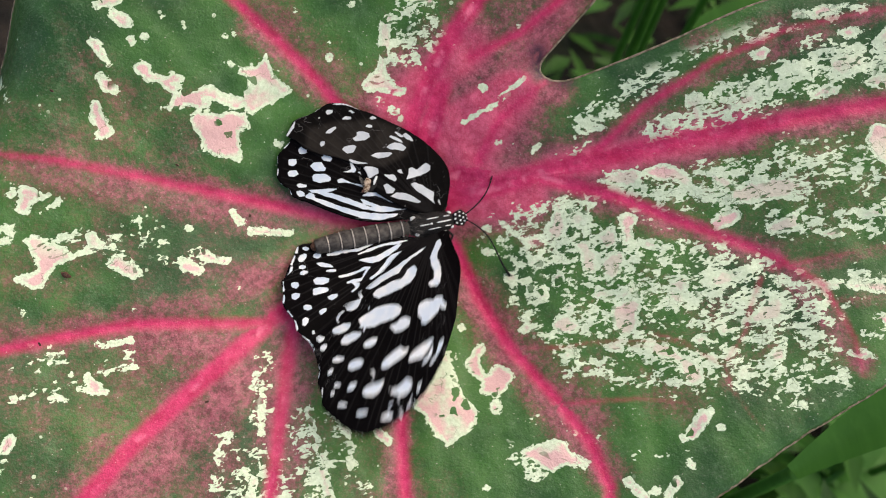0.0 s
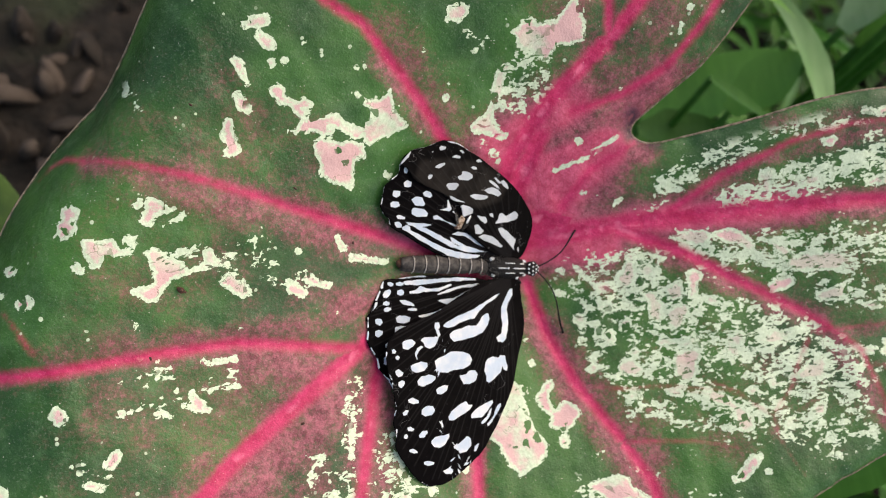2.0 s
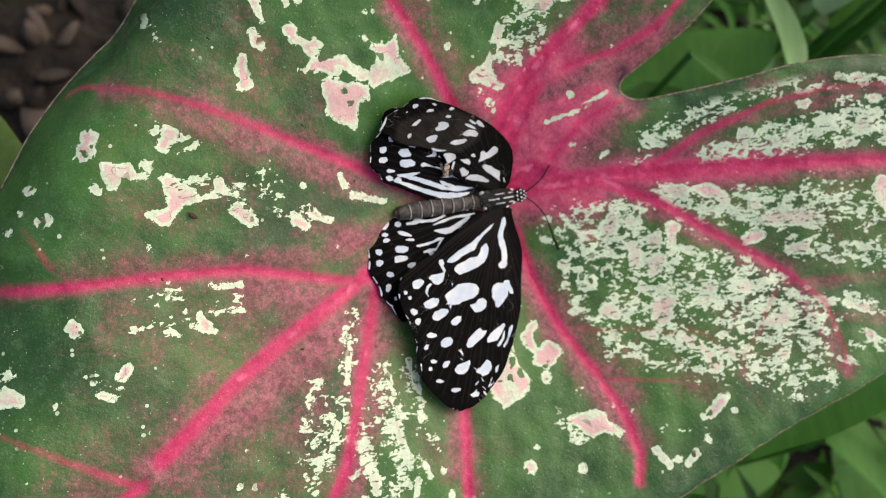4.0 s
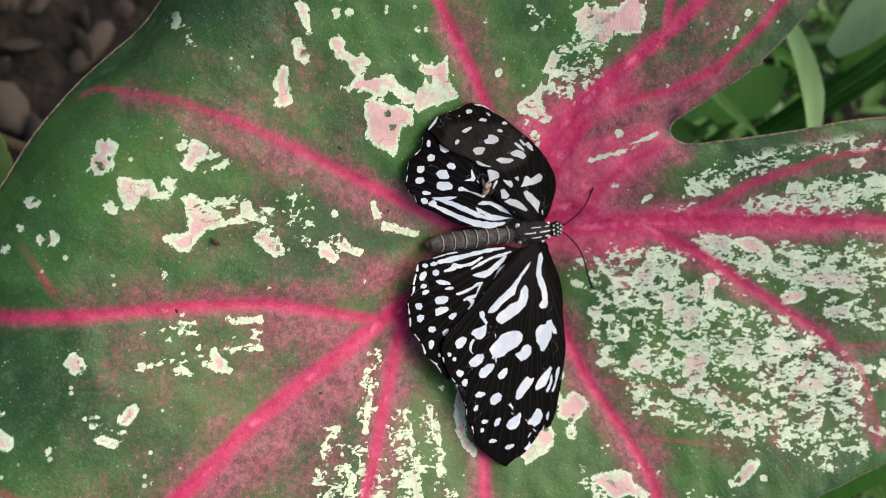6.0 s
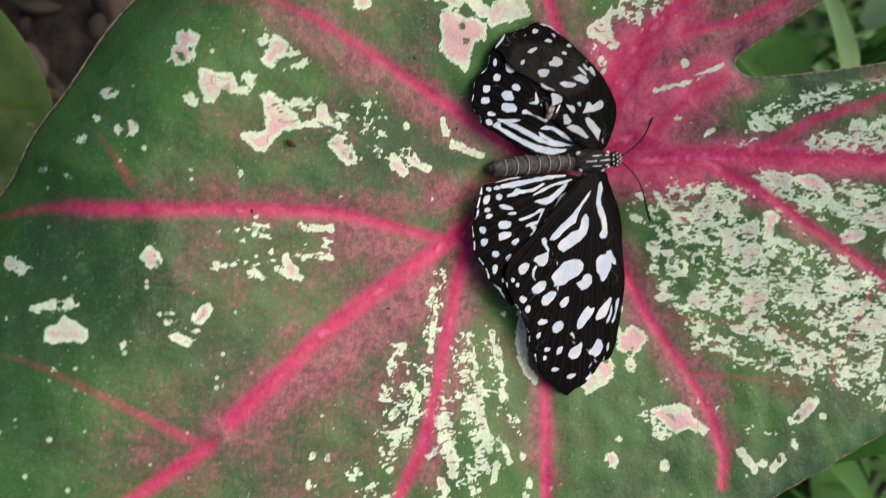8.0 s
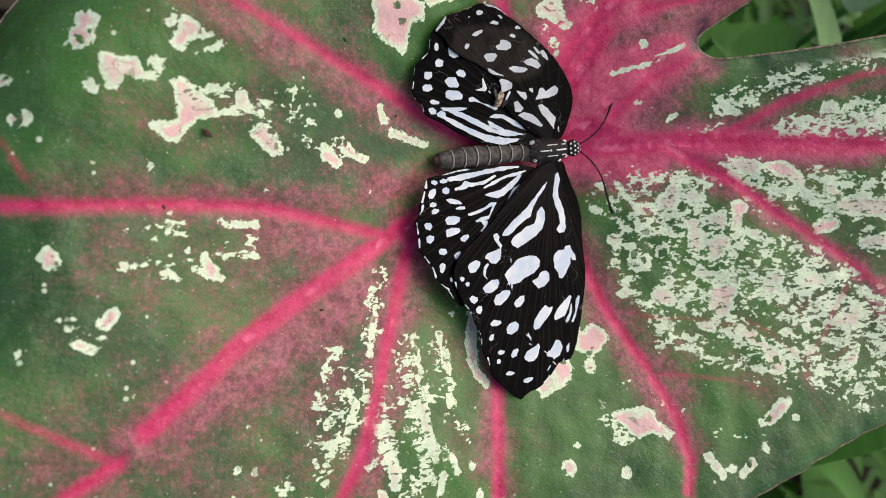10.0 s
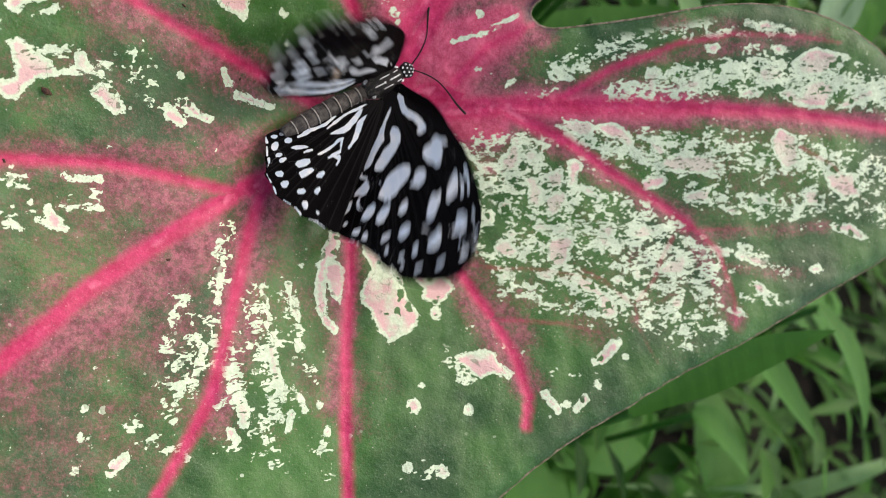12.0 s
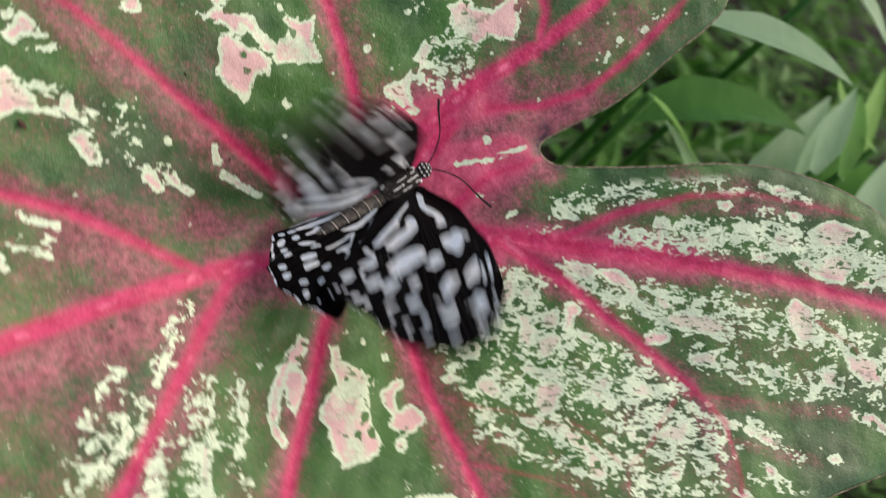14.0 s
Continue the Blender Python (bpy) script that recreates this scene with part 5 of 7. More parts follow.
RIGHT_HINDWING_SPOTS.append([(-30.1, -16.8), (-29.9, -16.7), (-29.5, -18.6), (-29.8, -18.9), (-30, -17.6)])
RIGHT_HINDWING_SPOTS.append([(-29, -19.8), (-28.6, -20), (-27.3, -21), (-27.4, -21.3), (-28.9, -20.3)])
RIGHT_HINDWING_SPOTS.append([(-27.7, -21.3), (-27.4, -21.4), (-26.7, -22.9), (-27.1, -22.7)])
RIGHT_FOREWING_SPOTS.append([(-14.8, -13.1), (-14, -12.1), (-12.2, -10.8), (-10.7, -9.9), (-8.6, -8.6), (-6, -6.4), (-3.8, -4.8), (-2.9, -4.4), (-3.7, -5.6), (-5.6, -7.1), (-7.3, -8.9), (-8.2, -10.5), (-10, -11.2), (-11.5, -12), (-12.5, -12.8), (-13.7, -13.3)])
RIGHT_FOREWING_SPOTS.append([(-13.4, -14.4), (-12.6, -13.6), (-10.6, -12.7), (-9.1, -11.9), (-7.7, -11.8), (-6.8, -10.8), (-6.5, -9.7), (-5.1, -8.9), (-4.6, -9.9), (-4.8, -11.4), (-6, -13), (-7.6, -14.1), (-9.6, -15), (-12, -15.8), (-13.1, -15.2)])
RIGHT_FOREWING_SPOTS.append([(-0.6, -3.2), (0.1, -2.7), (0.4, -4.2), (-0.5, -6.1), (-0.6, -7.4), (0.1, -9.6), (0.3, -11.5), (0.1, -13.4), (-0.6, -14.3), (-1.8, -14.4), (-2.5, -13.5), (-1.3, -12.5), (-1.2, -10.6), (-1.8, -8.8), (-1.9, -7.1), (-1.2, -4.9)])
RIGHT_FOREWING_SPOTS.append([(-16.7, -12.7), (-15.9, -12.5), (-15.4, -13.3), (-15.8, -13.9), (-15.1, -14.9), (-15.6, -15.4), (-16.1, -14.5), (-16.7, -13.5)])
RIGHT_FOREWING_SPOTS.append([(-4.2, -18.9), (-3.7, -18), (-2.7, -17.5), (-1.2, -17.5), (-1, -17), (0.2, -17), (0.5, -17.7), (1.2, -18.9), (1.1, -19.9), (0.3, -19.7), (-0.1, -19.2), (-0.5, -20.3), (-1.7, -21.8), (-2.8, -22.8), (-3.5, -22.6), (-3.8, -21.4), (-4.4, -20.5)])
RIGHT_FOREWING_SPOTS.append([(-15.7, -20.2), (-15, -19.4), (-13.8, -18.8), (-12.3, -17.7), (-9.9, -17.5), (-8.1, -17.8), (-7.4, -18.7), (-7.7, -19.8), (-9, -20.9), (-11.2, -21.4), (-12.5, -22.1), (-14.3, -22.1), (-15.3, -21.4)])
RIGHT_FOREWING_SPOTS.append([(-19.3, -16.7), (-18.6, -15.8), (-17.7, -15.7), (-16.5, -15.6), (-15.6, -15.4), (-15.6, -16.2), (-16, -17.4), (-17.1, -18), (-18.2, -17.8), (-18.7, -17)])
RIGHT_FOREWING_SPOTS.append([(-19.8, -18.2), (-19, -17.6), (-18.5, -17.8), (-19.4, -18.6), (-19.8, -19.7), (-19.2, -20.5), (-19.7, -20.6), (-20.2, -19.6)])
RIGHT_FOREWING_SPOTS.append([(-23.2, -17.6), (-22.5, -17), (-21.3, -16.7), (-20.5, -17.2), (-20.8, -18.1), (-21.9, -18.9), (-22.9, -18.7)])
RIGHT_FOREWING_SPOTS.append([(-9.8, -22.3), (-8.4, -21.7), (-7.6, -20.9), (-6.4, -20.7), (-5.7, -21.5), (-6, -22.8), (-7.1, -23.6), (-8.5, -23.9), (-9.3, -23.1)])
RIGHT_FOREWING_SPOTS.append([(-20.8, -21.9), (-20.2, -21.3), (-18.8, -20.7), (-17.3, -20.7), (-17, -21.5), (-17.7, -22.5), (-19.4, -23.1), (-20.4, -22.7)])
RIGHT_FOREWING_SPOTS.append([(-18.9, -24.6), (-18.3, -23.5), (-16.7, -22.9), (-15.1, -23.1), (-15, -23.6), (-15.8, -24.6), (-17.5, -25.4), (-18.6, -25.3)])
RIGHT_FOREWING_SPOTS.append([(-14.6, -25.7), (-14, -25.1), (-12.8, -24.6), (-11.9, -24.6), (-12.1, -25.7), (-13.1, -26.5), (-14.2, -26.5)])
RIGHT_FOREWING_SPOTS.append([(-25.3, -19.3), (-24.8, -19.1), (-24.2, -19.5), (-24.4, -20.1), (-25.1, -20.1)])
RIGHT_FOREWING_SPOTS.append([(-24.3, -20.4), (-23.7, -20.1), (-23.2, -20.5), (-23.6, -21.1), (-24.2, -21)])
RIGHT_FOREWING_SPOTS.append([(-23.9, -23.3), (-23.2, -22.8), (-22.1, -23.3), (-22.2, -24), (-23, -24.4), (-23.7, -24)])
RIGHT_FOREWING_SPOTS.append([(-22.8, -25.3), (-22.2, -24.7), (-21.3, -24.9), (-21.4, -25.8), (-22.1, -26.4), (-22.7, -26)])
RIGHT_FOREWING_SPOTS.append([(-20.4, -28.4), (-19.4, -27.8), (-18.1, -28.2), (-17.9, -28.7), (-18.9, -29.2), (-20.1, -28.9)])
RIGHT_FOREWING_SPOTS.append([(-17.2, -29.9), (-16.4, -29.1), (-14.8, -28.8), (-14.3, -29.7), (-14.8, -30.7), (-16.3, -31.1), (-17.1, -30.8)])
RIGHT_FOREWING_SPOTS.append([(-21.2, -31), (-20.5, -30.3), (-19.7, -30.3), (-20, -31.3), (-20.8, -31.7)])
RIGHT_FOREWING_SPOTS.append([(-11.1, -30.7), (-10.3, -29.5), (-9.1, -28.2), (-7.6, -27.2), (-6.9, -27.8), (-5.7, -27.6), (-6.4, -28.6), (-8, -29.9), (-9.6, -31.2), (-10.8, -31.3)])
RIGHT_FOREWING_SPOTS.append([(-6, -29.6), (-4.9, -28.3), (-3, -27), (-1.6, -26.1), (-1.3, -26.7), (-2.2, -28.5), (-3.4, -29.9), (-4.7, -30.2), (-5.9, -30.4)])
RIGHT_FOREWING_SPOTS.append([(-3.6, -31), (-2.4, -29.6), (-1.6, -27.4), (-1.3, -27.9), (-1.6, -29.4), (-2.6, -30.9), (-3.3, -31.4)])
RIGHT_FOREWING_SPOTS.append([(-2.1, -31.2), (-1.2, -30), (-0.5, -28.7), (-0.3, -29.2), (-1, -30.6), (-1.8, -31.4)])
RIGHT_FOREWING_SPOTS.append([(-0.8, -28.7), (-0.3, -27.2), (0.5, -26.4), (0.6, -27), (-0, -28.6), (-0.4, -29.3)])
RIGHT_FOREWING_SPOTS.append([(-14.2, -35.6), (-13.4, -34.8), (-11.7, -34.4), (-10.4, -33.8), (-10.2, -34.6), (-10.9, -35.8), (-12, -36.8), (-13.4, -36.8), (-14.1, -36.2)])
RIGHT_FOREWING_SPOTS.append([(-17, -34.8), (-16.4, -33.9), (-15.3, -33.6), (-15.1, -34.2), (-15.8, -35), (-16.7, -35.2)])
RIGHT_FOREWING_SPOTS.append([(-19.6, -33.7), (-19, -33.4), (-18.2, -33.8), (-18.5, -34.2), (-19.4, -34.2)])
RIGHT_FOREWING_SPOTS.append([(-20.1, -35.1), (-19.6, -34.9), (-19.2, -35.2), (-19.4, -35.8), (-20.1, -35.8)])
RIGHT_FOREWING_SPOTS.append([(-9.1, -36.3), (-8.1, -35.7), (-7.3, -34.9), (-6.4, -33.9), (-5.3, -34.3), (-5.2, -35.7), (-5.9, -36.9), (-7.1, -37.2), (-8.2, -36.7)])
RIGHT_FOREWING_SPOTS.append([(-18.6, -37.8), (-17.9, -37.5), (-16.8, -37.8), (-16.6, -38.2), (-17.5, -38.4), (-18.5, -38.1)])
RIGHT_FOREWING_SPOTS.append([(-15.2, -39.7), (-14.5, -39.5), (-12.9, -39.7), (-13.1, -40.1), (-14.2, -40.4), (-15.1, -40.2)])
RIGHT_FOREWING_SPOTS.append([(-11, -41.1), (-9.5, -40.4), (-8.4, -40.7), (-8.7, -41.5), (-10.1, -41.6)])
RIGHT_FOREWING_SPOTS.append([(-25.1, -24.1), (-24.8, -24.1), (-24.1, -25.1), (-24.5, -25)])
RIGHT_FOREWING_SPOTS.append([(-24.2, -25.6), (-23.9, -25.6), (-24.1, -26.7), (-24.3, -26.7)])
RIGHT_FOREWING_SPOTS.append([(-23.1, -29), (-22.8, -29.1), (-22.3, -30), (-22.7, -30.1)])
RIGHT_FOREWING_SPOTS.append([(-22.6, -30.5), (-22.3, -30.6), (-22.6, -31.8), (-22.8, -31.8)])
RIGHT_FOREWING_SPOTS.append([(-26.4, -19.9), (-26.1, -20), (-26, -21.2), (-26.3, -21.1)])
RIGHT_FOREWING_SPOTS.append([(-15.3, -43.4), (-13.5, -44.1), (-13.7, -44.3), (-15.3, -43.7)])
RIGHT_FOREWING_SPOTS.append([(-21.9, -34.1), (-21.6, -34.3), (-21.5, -35.8), (-21.8, -35.8)])
RIGHT_FOREWING_SPOTS.append([(-22, -36.4), (-21.7, -36.3), (-21.8, -37.4), (-22, -37.4)])
RIGHT_FOREWING_SPOTS.append([(-4.3, -35.8), (-3.4, -35), (-3.9, -36.7), (-4.5, -36.9)])
LEFT_HINDWING_SPOTS.append([(-24.5, 22), (-23.9, 22.5), (-23.1, 22.5), (-23, 22), (-23.9, 21.5)])
LEFT_HINDWING_SPOTS.append([(-24.9, 20.1), (-24.3, 20.8), (-23.3, 21), (-23, 20.6), (-23.8, 19.9), (-24.7, 19.9)])
LEFT_HINDWING_SPOTS.append([(-26.5, 18.3), (-26.3, 19), (-25.6, 18.7), (-25.4, 17.8), (-25.9, 17.4), (-26.4, 17.6)])
LEFT_HINDWING_SPOTS.append([(-23.8, 17.9), (-23.4, 18.1), (-22.3, 17.8), (-21.4, 16.4), (-22.5, 16.1), (-23.5, 16.6)])
LEFT_HINDWING_SPOTS.append([(-26.2, 15.6), (-25.6, 16.2), (-24.6, 15.8), (-24.6, 14.9), (-25.3, 14.7), (-26.1, 14.9)])
LEFT_HINDWING_SPOTS.append([(-28.4, 13.3), (-28.2, 14), (-26.9, 13.9), (-26.8, 13.1), (-27.5, 12.8), (-28.3, 12.9)])
LEFT_HINDWING_SPOTS.append([(-21.9, 13.8), (-21.3, 14.3), (-20.3, 14.1), (-19.8, 13.3), (-20.4, 12.7), (-21.5, 13.1)])
LEFT_HINDWING_SPOTS.append([(-28.8, 11.6), (-28.3, 12), (-27.1, 11.8), (-26.8, 11.1), (-27.7, 10.7), (-28.6, 10.9)])
LEFT_HINDWING_SPOTS.append([(-24.2, 12.4), (-23.6, 13), (-22.1, 12.8), (-21.3, 11.6), (-21.6, 11.1), (-23.5, 11.3)])
LEFT_HINDWING_SPOTS.append([(-24.3, 10.3), (-23.9, 10.8), (-21.6, 10.6), (-20.7, 9.8), (-20.9, 9.1), (-22.8, 9), (-24.1, 9.6)])
LEFT_HINDWING_SPOTS.append([(-20.1, 16.3), (-19.3, 16.1), (-19.3, 15.7), (-20, 16)])
LEFT_HINDWING_SPOTS.append([(-27.5, 9.1), (-26.8, 9.3), (-25.4, 8.9), (-25.5, 8.5), (-27, 8.5)])
LEFT_HINDWING_SPOTS.append([(-27.6, 7.8), (-26.8, 8), (-26, 7.4), (-26.1, 6.7), (-27.1, 6.7)])
LEFT_HINDWING_SPOTS.append([(-25.9, 6.9), (-25.1, 7.3), (-24.2, 6.8), (-24, 6.1), (-25, 6), (-25.9, 6.4)])
LEFT_HINDWING_SPOTS.append([(-25.3, 7.9), (-23.6, 7.7), (-19.8, 7.6), (-19.7, 7.3), (-21.9, 7), (-24.5, 7.4)])
LEFT_HINDWING_SPOTS.append([(-16.8, 12.7), (-16.3, 12.7), (-15.4, 10.7), (-16, 10.2), (-17.7, 10.4), (-18, 10.6), (-16.5, 10.9)])
LEFT_HINDWING_SPOTS.append([(-19.3, 9.1), (-18.6, 9.3), (-16.8, 8.5), (-14.1, 7.5), (-13.4, 7.6), (-14.6, 9.6), (-15.3, 10.3), (-14.9, 10.3), (-13.7, 8.5), (-12.9, 7), (-13.6, 6.8), (-16.3, 7.9), (-18.1, 8.6), (-19.2, 8.7)])
LEFT_HINDWING_SPOTS.append([(-24.9, 6.7), (-22.3, 5.5), (-19.1, 3.9), (-15.3, 2.4), (-11.4, 1.6), (-7.8, 1.3), (-8.6, 0.6), (-11.9, 0.3), (-15.2, 1.1), (-19.0, 2.8), (-22.5, 4.7), (-25.1, 6.1)])
LEFT_HINDWING_SPOTS.append([(-23.6, 7.1), (-20.8, 6.7), (-17.5, 5.3), (-14.5, 3.7), (-11.5, 2.6), (-7.5, 1.8), (-11.4, 1.9), (-15.0, 3.0), (-18.0, 4.4), (-21.0, 5.9)])
LEFT_HINDWING_SPOTS.append([(-15.3, 5.0), (-14.0, 4.5), (-11.5, 3.1), (-8.1, 2.3), (-5.8, 1.9), (-8.7, 1.9), (-12.0, 2.7), (-14.5, 3.8)])
LEFT_HINDWING_SPOTS.append([(-15.2, 5.6), (-13.8, 6.1), (-11.7, 5.9), (-8.8, 4.4), (-5.9, 2.2), (-8.8, 3.5), (-11.6, 5.0), (-13.5, 5.3)])
LEFT_HINDWING_SPOTS.append([(-27.5, 19.3), (-27.2, 19.5), (-27.6, 17.5), (-28, 17.5)])
LEFT_HINDWING_SPOTS.append([(-28, 17.5), (-27.7, 17.2), (-28.6, 16.2), (-29.1, 16.1)])
LEFT_HINDWING_SPOTS.append([(-30.5, 14.7), (-30.2, 14.9), (-30.4, 13.2), (-30.7, 13.2)])
LEFT_HINDWING_SPOTS.append([(-30.5, 12.7), (-30.3, 12.7), (-30.5, 11), (-30.9, 11.2)])
LEFT_HINDWING_SPOTS.append([(-30.5, 9.8), (-30.2, 9.8), (-29.9, 9.1), (-30.3, 9.3)])
LEFT_HINDWING_SPOTS.append([(-28.9, 8.6), (-28.4, 7.5), (-28.4, 7.1), (-28.8, 7.5)])
LEFT_FOREWING_SPOTS.append([(-18.5, 23.7), (-17.9, 24.1), (-16.9, 23.9), (-17, 23.3), (-18.1, 23.1)])
LEFT_FOREWING_SPOTS.append([(-20, 23.1), (-19.5, 23.1), (-19.5, 22.7), (-20, 22.7)])
LEFT_FOREWING_SPOTS.append([(-15.8, 21.8), (-14.8, 22.3), (-13.7, 22), (-13.7, 21.6)])
LEFT_FOREWING_SPOTS.append([(-14, 23.2), (-13.4, 23.3), (-12.8, 22.7), (-13.3, 22.6)])
LEFT_FOREWING_SPOTS.append([(-10, 21.1), (-9.5, 21.4), (-8.7, 21.1), (-8.8, 20.8), (-9.7, 20.8)])
LEFT_FOREWING_SPOTS.append([(-11.3, 19.7), (-10.8, 20), (-9.9, 19.7), (-9.9, 19.3), (-10.8, 19.4)])
LEFT_FOREWING_SPOTS.append([(-19.2, 19.9), (-18.4, 20.5), (-16.9, 20.8), (-16.9, 20.4), (-18.2, 19.7)])
LEFT_FOREWING_SPOTS.append([(-20.7, 18.1), (-20.2, 18.5), (-19.6, 18.4), (-19.7, 17.7), (-20.4, 17.6)])
LEFT_FOREWING_SPOTS.append([(-14.2, 18), (-13.3, 18.4), (-13.1, 19.1), (-12, 18.9), (-10.7, 18.5), (-10.6, 17.6), (-11.7, 17.2), (-13.7, 17.3)])
LEFT_FOREWING_SPOTS.append([(-16.7, 16.3), (-16.1, 16.8), (-14.1, 16.7), (-13.7, 16.3), (-14.5, 15.4), (-15.8, 15.3)])
LEFT_FOREWING_SPOTS.append([(-8.1, 15.1), (-7.3, 15.6), (-6, 15.8), (-4.8, 15.3), (-4, 14.3), (-4.7, 13.8), (-6.8, 14.4)])
LEFT_FOREWING_SPOTS.append([(-7.2, 17.1), (-6.5, 17.2), (-5.1, 16.3), (-4.1, 15.1), (-5.2, 15.6)])
LEFT_FOREWING_SPOTS.append([(-6.1, 17.8), (-5.4, 17.8), (-4.2, 16.5), (-4.9, 16.7)])
LEFT_FOREWING_SPOTS.append([(-4.1, 16.9), (-3.6, 17.2), (-2.7, 16.5), (-2.2, 15.2), (-2.7, 15.2), (-3.6, 16)])
LEFT_FOREWING_SPOTS.append([(-11.2, 14.1), (-10.2, 14.4), (-8.2, 14.2), (-6.7, 13.8), (-8.1, 13.2), (-9.9, 13.3)])
LEFT_FOREWING_SPOTS.append([(-16, 14.4), (-15.1, 14.2), (-12.1, 12.7), (-14.4, 13), (-15.5, 13.5)])
LEFT_FOREWING_SPOTS.append([(-14.3, 11.7), (-12.6, 12.3), (-11.2, 12), (-10.3, 11.4), (-10.4, 10.5), (-12, 9.9), (-13.3, 10.1)])
LEFT_FOREWING_SPOTS.append([(-9.7, 10.2), (-8.3, 9.8), (-7.4, 9.7), (-7, 8.6), (-7.6, 8.3), (-8.7, 9.1)])
LEFT_FOREWING_SPOTS.append([(-7, 10.3), (-5.8, 10.4), (-5.5, 9.3), (-6.3, 9.7)])
LEFT_FOREWING_SPOTS.append([(-5.2, 8.2), (-4.6, 9.1), (-4.4, 10.4), (-3.5, 10.5), (-2.7, 9.8), (-0.6, 10.5), (0.1, 9.9), (-0.1, 9.1), (-1.9, 8.4), (-3.6, 8.2)])
LEFT_FOREWING_SPOTS.append([(-4.5, 7.2), (-3.5, 7.3), (-2, 6.4), (-0.5, 5), (0, 4.6), (-0.3, 3.1), (0, 1.8), (-0.8, 2.8), (-2.1, 4.2), (-3.4, 5.5)])
LEFT_FOREWING_SPOTS.append([(-10, 8), (-9.2, 8.2), (-7.7, 6.8), (-8.3, 6.1), (-9.7, 6.2)])
LEFT_FOREWING_SPOTS.append([(-9, 5.6), (-7.6, 6.1), (-5.8, 5.6), (-4.3, 4.6), (-3, 3.3), (-3.5, 3.1), (-5.6, 4), (-7.6, 4.8)])
LEFT_FOREWING_SPOTS.append([(0.4, 2.7), (0.9, 3.5), (1.1, 1.7), (0.6, 1.8)])
LEFT_FOREWING_SPOTS.append([(-25.3, 22.1), (-24.9, 22), (-26.3, 20.6), (-26.7, 20.6)])
LEFT_FOREWING_SPOTS.append([(-24.6, 23.1), (-24.4, 23), (-24.9, 22.1), (-25.3, 22.1)])
LEFT_FOREWING_SPOTS.append([(-22.7, 23.7), (-21.3, 24.1), (-21.5, 23.8), (-22.5, 23.6)])
LEFT_FOREWING_SPOTS.append([(-20.7, 24.3), (-19, 24.8), (-19.2, 24.5), (-20.5, 24.1)])
LEFT_FOREWING_SPOTS.append([(-17.3, 25.2), (-14.1, 24.7), (-12.3, 23.5), (-11.4, 22.8), (-11.9, 22.9), (-14.1, 24.3), (-17.1, 24.9)])
wear = random.Random(17)
for cx, cy, count, spread in ((-5.9, -41.2, 13, 1.1), (-4.9, -39.0, 7, 0.8), (-8.2, -36.4, 5, 0.8), (-13.8, -16.6, 7, 0.9), (-12.0, -33.0, 3, 0.8), (-14.6, -21.8, 3, 0.7)):
    # scales rubbed off in short slivers
    for _ in range(count):
        x, y, a, s = cx + wear.gauss(0, spread), cy + wear.gauss(0, spread), wear.uniform(0.6, 2.6), wear.uniform(0.5, 1.1)
        dx, dy = s * math.cos(a), s * math.sin(a)
        RIGHT_FOREWING_SPOTS.append([(x - dx, y - dy), (x - dy * 0.15, y + dx * 0.15), (x + dx, y + dy), (x + dy * 0.15, y - dx * 0.15)])
WORN_PANEL = [(-22.4, 21.3), (-16.1, 21.6), (-9.5, 20.8), (-4.8, 18.3), (-2.6, 15.8), (-4.4, 12.9), (-8.9, 11.6), (-12.6, 12.4), (-15.7, 13.9), (-20.1, 16.0), (-23.2, 18.1)]
HINGE = 1.5
TAIL = 25.3


def build_wing(name, edge, spots, parent, side, material, label, lift, worn=()):
    loop = smooth_loop(edge, 8)
    q, quads, rim = cut_sheet(loop, 0.2)
    pale = patch_field(q, spots)
    faded = np.clip(0.5 - patch_field(q, [worn]), 0, 1) if worn else np.zeros(len(q))
    far = np.array(edge)
    base = np.array([-1.0, 0.0])
    tips = far[np.linalg.norm(far - base, axis=1) > 14][::1]
    d, _, _ = to_segments(q, np.repeat(base[None], len(tips), 0), tips * 0.97)
    reach = np.abs(q[:, 1])
    z = lift + (0.15 if side < 0 else 0.16) * reach + 0.03 * np.cos(d * 1.6) * np.clip(rim / 3, 0, 1)
    z += np.array([0.35 * noise.noise((a * 0.12, b * 0.12, lift)) for a, b in q])
    mesh = sheet_mesh(name, np.stack([q[:, 0], q[:, 1], z], 1) / 1000, quads, {"pale": pale, "rib": d, "worn": faded})
    wing = part(name, mesh, material, parent, label)
    wing.location = (0, side * HINGE / 1000, 0.0012)
    thicken(wing, 0.00006)
    return wing


def mm(*v):
    return tuple(c / 1000 for c in v)


def hump(points, radii, sides=16, flat=0.85):
    """A rounded body segment along points, a little flattened."""
    bm = tube([mm(*p) for p in points], [r / 1000 for r in radii], sides)
    for v in bm.verts:
        v.co.z *= flat
    return bm


